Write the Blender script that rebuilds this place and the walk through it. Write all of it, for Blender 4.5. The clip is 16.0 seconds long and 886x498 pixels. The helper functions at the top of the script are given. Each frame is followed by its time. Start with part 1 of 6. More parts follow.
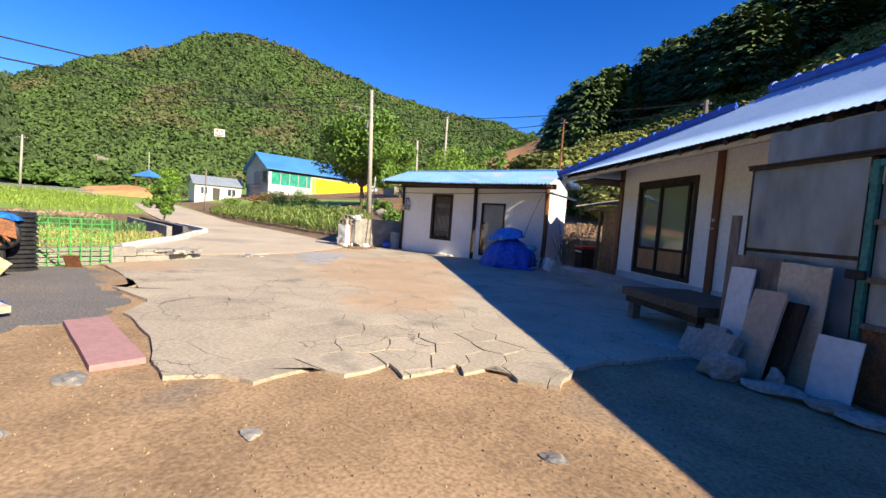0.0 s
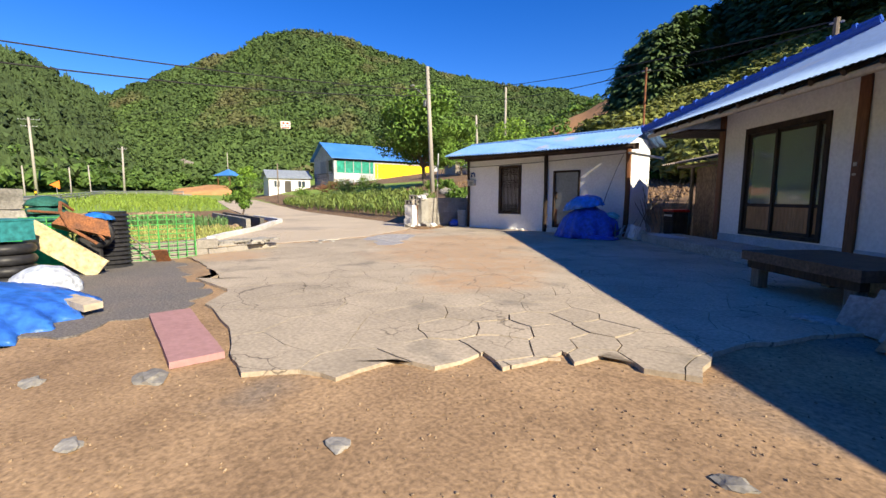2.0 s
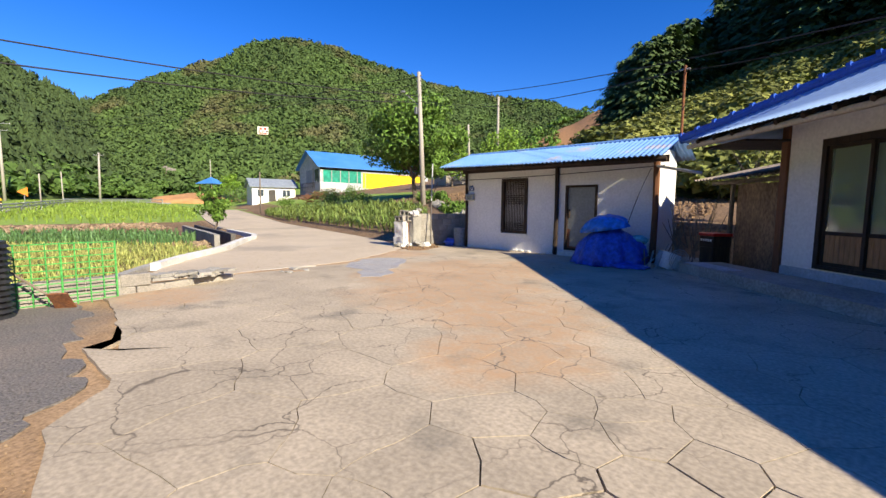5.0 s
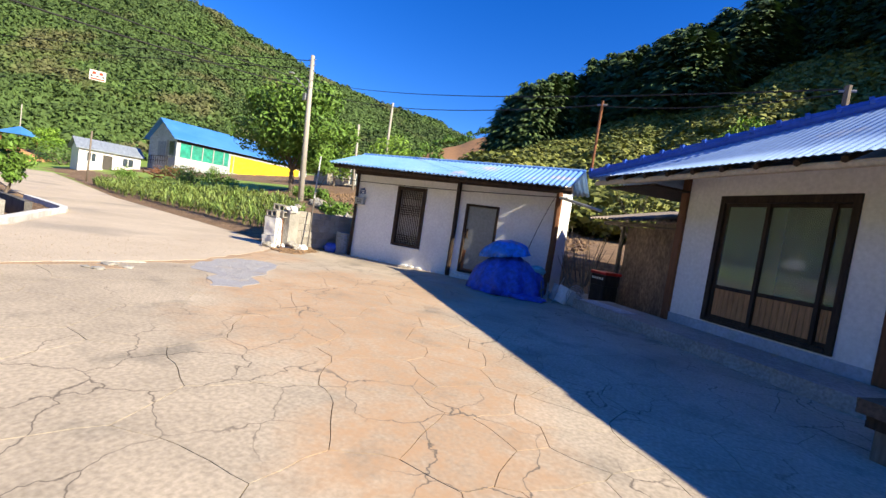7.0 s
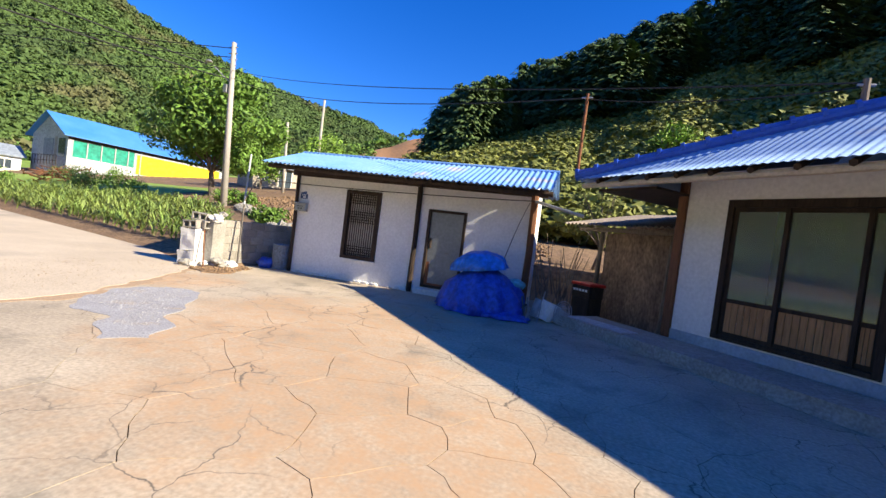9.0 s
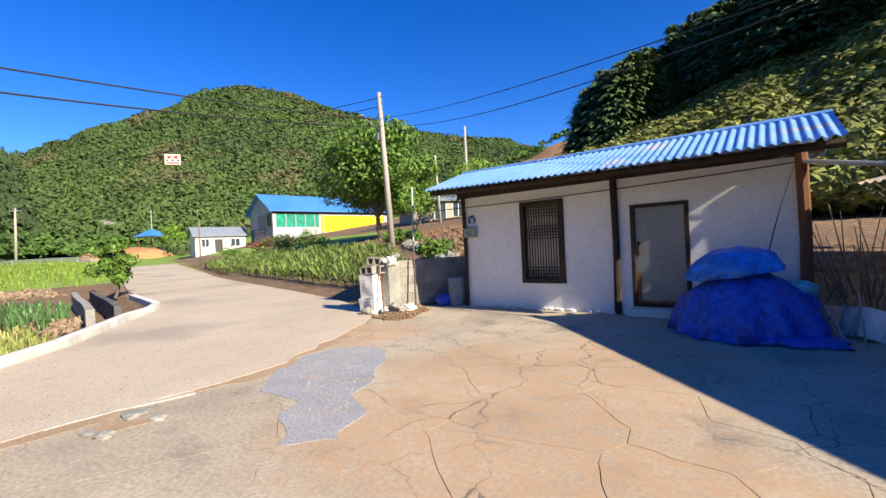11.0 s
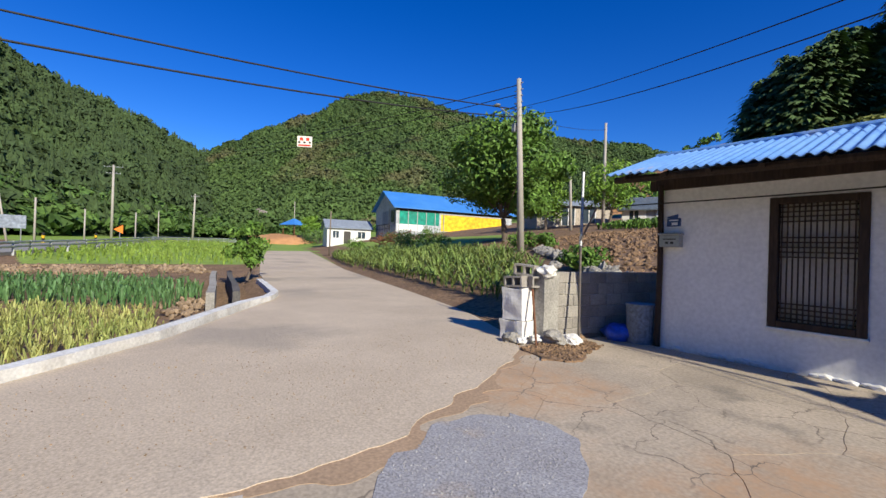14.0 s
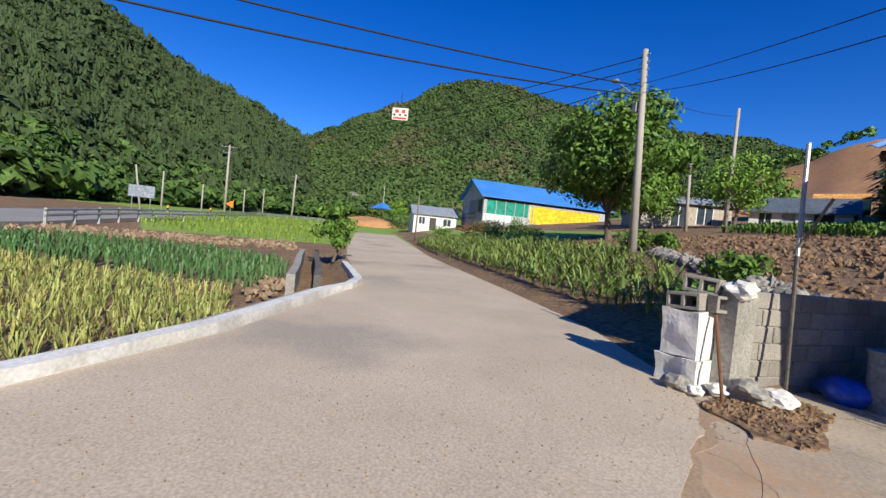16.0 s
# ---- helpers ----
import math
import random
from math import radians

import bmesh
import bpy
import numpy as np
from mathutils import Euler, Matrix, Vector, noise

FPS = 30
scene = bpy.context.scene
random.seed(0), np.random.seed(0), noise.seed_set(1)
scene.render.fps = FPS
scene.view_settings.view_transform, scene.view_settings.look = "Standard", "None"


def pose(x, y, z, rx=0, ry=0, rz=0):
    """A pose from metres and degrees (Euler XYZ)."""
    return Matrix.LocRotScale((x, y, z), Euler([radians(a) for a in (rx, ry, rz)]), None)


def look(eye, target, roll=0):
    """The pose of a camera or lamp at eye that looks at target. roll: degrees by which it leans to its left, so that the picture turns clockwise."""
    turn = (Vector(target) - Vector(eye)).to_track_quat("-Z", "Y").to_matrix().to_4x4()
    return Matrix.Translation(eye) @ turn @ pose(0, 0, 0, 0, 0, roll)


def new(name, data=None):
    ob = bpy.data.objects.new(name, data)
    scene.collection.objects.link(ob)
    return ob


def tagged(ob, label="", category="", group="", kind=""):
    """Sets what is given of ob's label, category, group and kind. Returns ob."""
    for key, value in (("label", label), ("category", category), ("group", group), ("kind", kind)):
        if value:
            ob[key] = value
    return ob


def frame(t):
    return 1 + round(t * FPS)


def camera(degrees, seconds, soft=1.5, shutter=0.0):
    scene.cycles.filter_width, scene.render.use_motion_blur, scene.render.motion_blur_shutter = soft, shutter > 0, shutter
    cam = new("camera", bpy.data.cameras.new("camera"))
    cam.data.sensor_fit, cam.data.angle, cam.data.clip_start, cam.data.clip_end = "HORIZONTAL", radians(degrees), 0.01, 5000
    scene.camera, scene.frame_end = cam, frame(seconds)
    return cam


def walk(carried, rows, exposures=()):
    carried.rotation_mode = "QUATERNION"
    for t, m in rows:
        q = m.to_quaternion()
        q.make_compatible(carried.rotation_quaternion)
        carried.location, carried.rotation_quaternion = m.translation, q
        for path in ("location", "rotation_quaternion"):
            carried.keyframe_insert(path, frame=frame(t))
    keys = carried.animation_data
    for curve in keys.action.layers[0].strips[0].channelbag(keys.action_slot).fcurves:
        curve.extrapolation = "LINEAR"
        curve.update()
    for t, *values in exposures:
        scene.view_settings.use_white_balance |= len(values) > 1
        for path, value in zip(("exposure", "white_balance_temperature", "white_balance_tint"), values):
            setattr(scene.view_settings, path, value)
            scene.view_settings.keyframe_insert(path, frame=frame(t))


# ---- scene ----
cam = camera(92.4, 16.0)
PATH = [
    (0, (3.386, 1.897, 1.256), (2.215, 3.513, 1.129), 4.2),
    (0.5, (3.328, 1.914, 1.229), (2.117, 3.501, 1.1), 3.5),
    (1, (3.176, 2.01, 1.211), (1.949, 3.582, 1.063), 2.8),
    (1.5, (3.038, 2.07, 1.179), (1.772, 3.608, 1.008), -0.8),
    (2, (2.881, 2.193, 1.145), (1.49, 3.61, 0.906), -0.0),
    (2.5, (2.698, 2.371, 1.176), (1.28, 3.758, 0.918), -0.7),
    (3, (2.424, 2.563, 1.228), (0.998, 3.95, 1.02), -2.5),
    (5.5, (1.008, 3.69, 1.377), (-0.273, 5.215, 1.189), 3.2),
    (6, (0.679, 3.914, 1.351), (-0.361, 5.617, 1.21), 4.1),
    (6.5, (0.385, 4.117, 1.35), (-0.581, 5.864, 1.226), 4.9),
    (7, (0.114, 4.351, 1.356), (-0.759, 6.147, 1.245), 8.4),
    (7.5, (-0.197, 4.644, 1.366), (-0.784, 6.555, 1.305), 8.1),
    (8, (-0.497, 4.845, 1.425), (-1.047, 6.767, 1.365), 8.2),
    (10.5, (-2.151, 6.416, 1.436), (-3.09, 8.181, 1.391), -1.2),
    (11, (-2.486, 6.68, 1.462), (-3.715, 8.258, 1.445), -2.8),
    (11.5, (-2.89, 6.941, 1.463), (-4.313, 8.347, 1.458), -1.5),
    (12, (-3.346, 7.147, 1.496), (-4.791, 8.53, 1.478), -1.7),
    (12.5, (-3.745, 7.424, 1.48), (-5.249, 8.742, 1.466), -1.8),
    (13, (-4.136, 7.605, 1.479), (-5.648, 8.913, 1.481), -0.4),
    (13.5, (-4.501, 7.782, 1.455), (-6.017, 9.086, 1.46), -0.5),
    (14, (-4.885, 8.023, 1.45), (-6.484, 9.224, 1.458), 1.8),
    (14.5, (-5.333, 8.195, 1.442), (-6.94, 9.387, 1.443), 2.0),
    (15, (-5.749, 8.374, 1.445), (-7.397, 9.507, 1.446), 1.9),
    (15.5, (-6.223, 8.548, 1.455), (-7.918, 9.61, 1.45), 4.9),
    (16, (-6.726, 8.602, 1.436), (-8.522, 9.48, 1.373), 5.7),
]
walk(cam, [(t, look(e, g, r)) for t, e, g, r in PATH],
     [(0, 0.95, 6850, 4), (3, 0.72, 6800, 4), (6, 0.85, 6650, 4), (8, 1.1, 6700, 4), (11, 0.84, 6600, 4), (12.5, 0.36, 6150, 5), (16, 0.22, 6000, 5)])

# ---- world, sun ----
SUN_DIR = Vector((1.0, -0.10, 0.59)).normalized()
world = bpy.data.worlds.new("sky")
scene.world = world
world.use_nodes = True
_sky = world.node_tree.nodes.new("ShaderNodeTexSky")
_sky.sky_type = "NISHITA"
_sky.sun_disc = False
_sky.sun_elevation = math.asin(SUN_DIR.z)
_sky.sun_rotation = math.atan2(SUN_DIR.x, SUN_DIR.y)
_sky.altitude = 300
_sky.dust_density = 0.1
_sky.ozone_density = 6.0
_hsv = world.node_tree.nodes.new("ShaderNodeHueSaturation")
_hsv.inputs["Saturation"].default_value = 1.27
_hsv.inputs["Hue"].default_value = 0.520
world.node_tree.links.new(_sky.outputs[0], _hsv.inputs["Color"])
world.node_tree.links.new(_hsv.outputs[0], world.node_tree.nodes["Background"].inputs[0])
world.node_tree.nodes["Background"].inputs[1].default_value = 0.118
sun = new("sun", bpy.data.lights.new("sun", "SUN"))
sun.data.energy = 5.3
sun.data.angle = radians(0.5)
sun.data.color = (1.0, 0.87, 0.68)
sun.matrix_world = look(SUN_DIR * 60, (0, 0, 0))

# ---- materials ----
MATS = {}


def mat(name, a, b=None, scale=1.5, fine=30.0, rough=0.85, bump=0.25, metal=0.0, rnd=0.0, island=0.0,
        grain=0.35, spec=0.3, alpha=1.0, trans=0.0, stretch=(1, 1, 1), depth=0.01, third=None, third_scale=0.5, third_cut=0.55):
    """Two colours mixed by coarse noise, darkened and lightened by fine noise, with relief from the fine noise."""
    if name in MATS:
        return MATS[name]
    b = b or tuple(c * 0.75 for c in a)
    m = bpy.data.materials.new(name)
    m.use_nodes = True
    nt = m.node_tree
    nodes, link = nt.nodes, nt.links.new
    bsdf = nodes["Principled BSDF"]
    geo = nodes.new("ShaderNodeNewGeometry")
    mp = nodes.new("ShaderNodeMapping")
    mp.inputs["Scale"].default_value = stretch
    link(geo.outputs["Position"], mp.inputs[0])
    n1 = nodes.new("ShaderNodeTexNoise")
    n1.inputs["Scale"].default_value = scale
    n1.inputs["Detail"].default_value = 6
    n1.inputs["Roughness"].default_value = 0.65
    n2 = nodes.new("ShaderNodeTexNoise")
    n2.inputs["Scale"].default_value = fine
    n2.inputs["Detail"].default_value = 4
    link(mp.outputs[0], n1.inputs["Vector"])
    link(mp.outputs[0], n2.inputs["Vector"])
    r1 = nodes.new("ShaderNodeMapRange")
    r1.inputs[1].default_value, r1.inputs[2].default_value = 0.35, 0.65
    link(n1.outputs[0], r1.inputs[0])
    mix = nodes.new("ShaderNodeMix")
    mix.data_type = "RGBA"
    mix.inputs[6].default_value = (*a, 1)
    mix.inputs[7].default_value = (*b, 1)
    link(r1.outputs[0], mix.inputs[0])
    colour = mix.outputs[2]
    if third:
        n3 = nodes.new("ShaderNodeTexNoise")
        n3.inputs["Scale"].default_value = third_scale
        n3.inputs["Detail"].default_value = 5
        link(mp.outputs[0], n3.inputs["Vector"])
        r3 = nodes.new("ShaderNodeMapRange")
        r3.inputs[1].default_value, r3.inputs[2].default_value = third_cut, third_cut + 0.12
        link(n3.outputs[0], r3.inputs[0])
        m3 = nodes.new("ShaderNodeMix")
        m3.data_type = "RGBA"
        m3.inputs[7].default_value = (*third, 1)
        link(r3.outputs[0], m3.inputs[0])
        link(colour, m3.inputs[6])
        colour = m3.outputs[2]
    val = nodes.new("ShaderNodeMapRange")
    val.inputs[1].default_value, val.inputs[2].default_value = 0.3, 0.7
    val.inputs[3].default_value, val.inputs[4].default_value = 1 - grain, 1 + grain
    link(n2.outputs[0], val.inputs[0])
    value = val.outputs[0]
    for amount, socket in ((rnd, "o"), (island, "i")):
        if amount:
            src = nodes.new("ShaderNodeObjectInfo").outputs["Random"] if socket == "o" else geo.outputs["Random Per Island"]
            rr = nodes.new("ShaderNodeMapRange")
            rr.inputs[3].default_value, rr.inputs[4].default_value = 1 - amount, 1 + amount
            link(src, rr.inputs[0])
            mul = nodes.new("ShaderNodeMath")
            mul.operation = "MULTIPLY"
            link(value, mul.inputs[0])
            link(rr.outputs[0], mul.inputs[1])
            value = mul.outputs[0]
    sc = nodes.new("ShaderNodeVectorMath")
    sc.operation = "SCALE"
    link(colour, sc.inputs[0])
    link(value, sc.inputs[3])
    link(sc.outputs[0], bsdf.inputs["Base Color"])
    bsdf.inputs["Roughness"].default_value = rough
    bsdf.inputs["Metallic"].default_value = metal
    bsdf.inputs["Specular IOR Level"].default_value = spec
    bsdf.inputs["Alpha"].default_value = alpha
    bsdf.inputs["Transmission Weight"].default_value = trans
    if bump:
        bp = nodes.new("ShaderNodeBump")
        bp.inputs["Strength"].default_value = bump
        bp.inputs["Distance"].default_value = depth
        link(n2.outputs[0], bp.inputs["Height"])
        link(bp.outputs[0], bsdf.inputs["Normal"])
    MATS[name] = m
    return m


dirt = mat("dirt", (0.42, 0.28, 0.16), (0.27, 0.175, 0.10), 1.1, 38, 0.95, 0.5, grain=0.32, depth=0.008, third=(0.20, 0.17, 0.14), third_scale=0.45, third_cut=0.56)
soil = mat("soil", (0.26, 0.17, 0.10), (0.18, 0.115, 0.07), 0.6, 9, 0.95, 1.0, grain=0.45, depth=0.05)
concrete_yard = mat("concrete_yard", (0.51, 0.425, 0.32), (0.37, 0.31, 0.235), 0.75, 30, 0.9, 0.3, rnd=0.05, grain=0.2, depth=0.004, third=(0.29, 0.25, 0.195), third_scale=1.3, third_cut=0.58)
concrete_road = mat("concrete_road", (0.58, 0.485, 0.37), (0.49, 0.405, 0.305), 0.5, 48, 0.9, 0.3, grain=0.22, depth=0.004, third=(0.40, 0.34, 0.27), third_scale=0.35, third_cut=0.54)
concrete_old = mat("concrete_old", (0.40, 0.38, 0.34), (0.28, 0.265, 0.24), 1.6, 28, 0.9, 0.5, grain=0.25, rnd=0.1)
concrete_dark = mat("concrete_dark", (0.10, 0.095, 0.09), (0.16, 0.145, 0.13), 2.0, 28, 0.9, 0.5, grain=0.3)
block_grey = mat("block_grey", (0.36, 0.33, 0.29), (0.26, 0.24, 0.215), 2.5, 60, 0.95, 0.7, grain=0.25, rnd=0.16)


def hairlines(m):
    """Fine branching cracks, dark and sunk, over part of a surface."""
    nt = m.node_tree
    nodes, link = nt.nodes, nt.links.new
    geo = nodes.new("ShaderNodeNewGeometry")
    warp = nodes.new("ShaderNodeTexNoise")
    warp.inputs["Scale"].default_value = 2.2
    warp.inputs["Detail"].default_value = 5
    link(geo.outputs["Position"], warp.inputs["Vector"])
    add = nodes.new("ShaderNodeVectorMath")
    add.operation = "MULTIPLY_ADD"
    add.inputs[1].default_value = (0.55, 0.55, 0)
    link(warp.outputs["Color"], add.inputs[0])
    link(geo.outputs["Position"], add.inputs[2])
    vor = nodes.new("ShaderNodeTexVoronoi")
    vor.feature = "DISTANCE_TO_EDGE"
    vor.inputs["Scale"].default_value = 1.4
    link(add.outputs[0], vor.inputs["Vector"])
    line = nodes.new("ShaderNodeMapRange")
    line.inputs[1].default_value, line.inputs[2].default_value = 0.002, 0.010
    line.inputs[3].default_value, line.inputs[4].default_value = 1, 0
    link(vor.outputs["Distance"], line.inputs[0])
    where = nodes.new("ShaderNodeTexNoise")
    where.inputs["Scale"].default_value = 0.55
    link(geo.outputs["Position"], where.inputs["Vector"])
    cut = nodes.new("ShaderNodeMapRange")
    cut.inputs[1].default_value, cut.inputs[2].default_value = 0.44, 0.54
    link(where.outputs[0], cut.inputs[0])
    mul = nodes.new("ShaderNodeMath")
    mul.operation = "MULTIPLY"
    link(line.outputs[0], mul.inputs[0])
    link(cut.outputs[0], mul.inputs[1])
    bsdf = nodes["Principled BSDF"]
    old = bsdf.inputs["Base Color"].links[0].from_socket
    mix = nodes.new("ShaderNodeMix")
    mix.data_type = "RGBA"
    mix.inputs[7].default_value = (0.17, 0.14, 0.11, 1)
    link(mul.outputs[0], mix.inputs[0])
    link(old, mix.inputs[6])
    link(mix.outputs[2], bsdf.inputs["Base Color"])


def mud_stains(m, spots):
    """Orange mud dried on a floor in ragged pools. spots: x, y, radius."""
    nt = m.node_tree
    nodes, link = nt.nodes, nt.links.new
    geo = nodes.new("ShaderNodeNewGeometry")
    rag = nodes.new("ShaderNodeTexNoise")
    rag.inputs["Scale"].default_value = 0.9
    rag.inputs["Detail"].default_value = 8
    rag.inputs["Roughness"].default_value = 0.7
    link(geo.outputs["Position"], rag.inputs["Vector"])
    best = None
    for x, y, r in spots:
        far = nodes.new("ShaderNodeVectorMath")
        far.operation = "DISTANCE"
        far.inputs[1].default_value = (x, y, 0)
        link(geo.outputs["Position"], far.inputs[0])
        edge = nodes.new("ShaderNodeMapRange")
        edge.inputs[1].default_value, edge.inputs[2].default_value = 0.35 * r, 1.45 * r
        edge.inputs[3].default_value, edge.inputs[4].default_value = 1, 0
        link(far.outputs["Value"], edge.inputs[0])
        if best is None:
            best = edge.outputs[0]
        else:
            top = nodes.new("ShaderNodeMath")
            top.operation = "MAXIMUM"
            link(best, top.inputs[0])
            link(edge.outputs[0], top.inputs[1])
            best = top.outputs[0]
    add = nodes.new("ShaderNodeMath")
    add.operation = "MULTIPLY_ADD"
    add.inputs[1].default_value = 1.5
    link(rag.outputs[0], add.inputs[0])
    link(best, add.inputs[2])
    cut = nodes.new("ShaderNodeMapRange")
    cut.inputs[1].default_value, cut.inputs[2].default_value = 1.05, 1.5
    cut.inputs[4].default_value = 0.9
    link(add.outputs[0], cut.inputs[0])
    thin = nodes.new("ShaderNodeTexNoise")
    thin.inputs["Scale"].default_value = 5.5
    thin.inputs["Detail"].default_value = 9
    thin.inputs["Roughness"].default_value = 0.75
    link(geo.outputs["Position"], thin.inputs["Vector"])
    worn = nodes.new("ShaderNodeMapRange")
    worn.inputs[1].default_value, worn.inputs[2].default_value = 0.36, 0.62
    worn.inputs[3].default_value = 0.25
    link(thin.outputs[0], worn.inputs[0])
    both = nodes.new("ShaderNodeMath")
    both.operation = "MULTIPLY"
    link(cut.outputs[0], both.inputs[0])
    link(worn.outputs[0], both.inputs[1])
    bsdf = nodes["Principled BSDF"]
    old = bsdf.inputs["Base Color"].links[0].from_socket
    mix = nodes.new("ShaderNodeMix")
    mix.data_type = "RGBA"
    mix.inputs[7].default_value = (0.50, 0.32, 0.185, 1)
    link(both.outputs[0], mix.inputs[0])
    link(old, mix.inputs[6])
    link(mix.outputs[2], bsdf.inputs["Base Color"])


mud_stains(concrete_yard, [(-4.5, 10.8, 1.9), (-3.3, 8.7, 1.7), (-1.7, 8.0, 1.2), (-0.9, 6.7, 0.9), (-5.0, 9.2, 1.2), (-8.2, 11.6, 1.1), (-6.0, 5.2, 0.8), (-3.9, 12.3, 1.2)])
hairlines(concrete_yard)
gravel = mat("gravel", (0.37, 0.365, 0.38), (0.31, 0.30, 0.31), 2.0, 55, 0.95, 0.5, grain=0.35, depth=0.01, third=(0.42, 0.34, 0.26), third_scale=1.6, third_cut=0.6)
asphalt_old = mat("asphalt_old", (0.16, 0.15, 0.145), (0.22, 0.19, 0.165), 1.0, 45, 0.95, 0.9, grain=0.45, depth=0.02)
asphalt_far = mat("asphalt_far", (0.32, 0.31, 0.30), (0.27, 0.26, 0.25), 0.3, 20, 0.9, 0.1, grain=0.1)
plaster = mat("plaster", (0.86, 0.85, 0.83), (0.78, 0.77, 0.75), 1.3, 18, 0.9, 0.35, grain=0.08)
whitewash = mat("whitewash", (0.82, 0.80, 0.76), (0.70, 0.68, 0.64), 2.2, 22, 0.9, 0.5, grain=0.12)
kerb_paint = mat("kerb_paint", (0.78, 0.78, 0.76), (0.62, 0.60, 0.56), 2.5, 25, 0.85, 0.3, grain=0.15)
plinth_paint = mat("plinth_paint", (0.42, 0.50, 0.58), (0.33, 0.40, 0.47), 2.0, 22, 0.85, 0.3, grain=0.15)
blue_roof = mat("blue_roof", (0.15, 0.33, 0.72), (0.22, 0.40, 0.72), 0.9, 14, 0.5, 0.1, spec=0.5, grain=0.1, third=(0.42, 0.36, 0.33), third_scale=0.8, third_cut=0.62)
pale_roof = mat("pale_roof", (0.31, 0.44, 0.67), (0.25, 0.38, 0.62), 0.8, 14, 0.5, 0.1, spec=0.5, grain=0.1, third=(0.46, 0.43, 0.42), third_scale=0.9, third_cut=0.62)
barn_blue = mat("barn_blue", (0.05, 0.21, 0.62), (0.08, 0.26, 0.64), 0.4, 8, 0.45, 0.0, spec=0.5, grain=0.08)
blue_tile = mat("blue_tile", (0.03, 0.10, 0.48), (0.05, 0.14, 0.55), 3, 20, 0.3, 0.1, spec=0.6, grain=0.12)
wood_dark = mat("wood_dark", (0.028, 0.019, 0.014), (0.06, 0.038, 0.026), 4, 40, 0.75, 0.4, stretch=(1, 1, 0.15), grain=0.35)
wood_brown = mat("wood_brown", (0.20, 0.085, 0.04), (0.14, 0.06, 0.03), 4, 40, 0.65, 0.35, stretch=(1, 1, 0.12), grain=0.25)
wood_grey = mat("wood_grey", (0.23, 0.19, 0.15), (0.15, 0.12, 0.095), 4, 40, 0.9, 0.5, stretch=(1, 1, 0.15), grain=0.3)
wood_panel = mat("wood_panel", (0.46, 0.25, 0.11), (0.36, 0.18, 0.08), 5, 50, 0.55, 0.25, stretch=(1, 1, 0.1), grain=0.22)
rust = mat("rust", (0.30, 0.12, 0.05), (0.16, 0.075, 0.045), 7, 45, 0.9, 0.5, grain=0.35)
paper = mat("paper", (0.66, 0.62, 0.56), (0.58, 0.54, 0.48), 3, 20, 0.9, 0.0, grain=0.08)
cream = mat("cream", (0.60, 0.52, 0.40), (0.48, 0.40, 0.30), 3, 22, 0.8, 0.2, grain=0.15)
mud_wall = mat("mud_wall", (0.27, 0.19, 0.135), (0.15, 0.105, 0.08), 2.5, 22, 0.95, 0.8, stretch=(1, 1, 0.5), grain=0.4)
slate_roof = mat("slate_roof", (0.30, 0.25, 0.21), (0.20, 0.165, 0.14), 2.0, 20, 0.95, 0.4, grain=0.3)
# Unlit rooms: their shade is put into this dark colour.
room_shade = mat("room_shade", (0.10, 0.09, 0.08), (0.07, 0.065, 0.06), 2, 12, 0.95, 0.0)
door_metal = mat("door_metal", (0.30, 0.32, 0.32), (0.24, 0.255, 0.26), 2.0, 15, 0.5, 0.1, metal=0.3, grain=0.12, third=(0.26, 0.13, 0.07), third_scale=1.6, third_cut=0.63)
galv = mat("galv", (0.45, 0.46, 0.46), (0.36, 0.37, 0.37), 4, 30, 0.5, 0.1, metal=0.6, grain=0.12)
pole_concrete = mat("pole_concrete", (0.46, 0.42, 0.37), (0.38, 0.35, 0.31), 2, 30, 0.9, 0.2, stretch=(1, 1, 0.2), grain=0.12)
black_wire = mat("black_wire", (0.02, 0.02, 0.022), (0.03, 0.03, 0.03), 3, 20, 0.6, 0.0)
leaf_mid = mat("leaf_mid", (0.09, 0.18, 0.028), (0.14, 0.24, 0.04), 0.9, 6, 0.6, 0.0, island=0.35, grain=0.25)
leaf_lime = mat("leaf_lime", (0.20, 0.32, 0.04), (0.14, 0.26, 0.03), 0.9, 6, 0.6, 0.0, island=0.3, grain=0.25)
leaf_dark = mat("leaf_dark", (0.06, 0.105, 0.035), (0.10, 0.15, 0.045), 0.25, 3, 0.75, 0.0, island=0.4, grain=0.3)
leaf_olive = mat("leaf_olive", (0.13, 0.16, 0.036), (0.21, 0.215, 0.05), 0.18, 2.5, 0.7, 0.0, island=0.35, grain=0.3)
forest_leaf = mat("forest_leaf", (0.055, 0.088, 0.028), (0.085, 0.14, 0.034), 0.02, 0.35, 0.85, 0.0, island=0.18, grain=0.25, third=(0.12, 0.12, 0.05), third_scale=0.03, third_cut=0.55)
# Shaded copy of forest_leaf: the left mountainside's shade is in the colour.
forest_shaded = mat("forest_shaded", (0.045, 0.07, 0.026), (0.06, 0.095, 0.03), 0.03, 0.4, 0.85, 0.0, island=0.2, grain=0.2)
forest_floor = mat("forest_floor", (0.06, 0.095, 0.03), (0.085, 0.12, 0.036), 0.05, 0.6, 0.95, 0.0, grain=0.35)
garlic_leaf = mat("garlic_leaf", (0.27, 0.34, 0.09), (0.36, 0.33, 0.11), 0.8, 7, 0.6, 0.0, island=0.35, grain=0.25)
onion_leaf = mat("onion_leaf", (0.085, 0.18, 0.06), (0.11, 0.20, 0.07), 0.7, 7, 0.55, 0.0, island=0.3, grain=0.25)
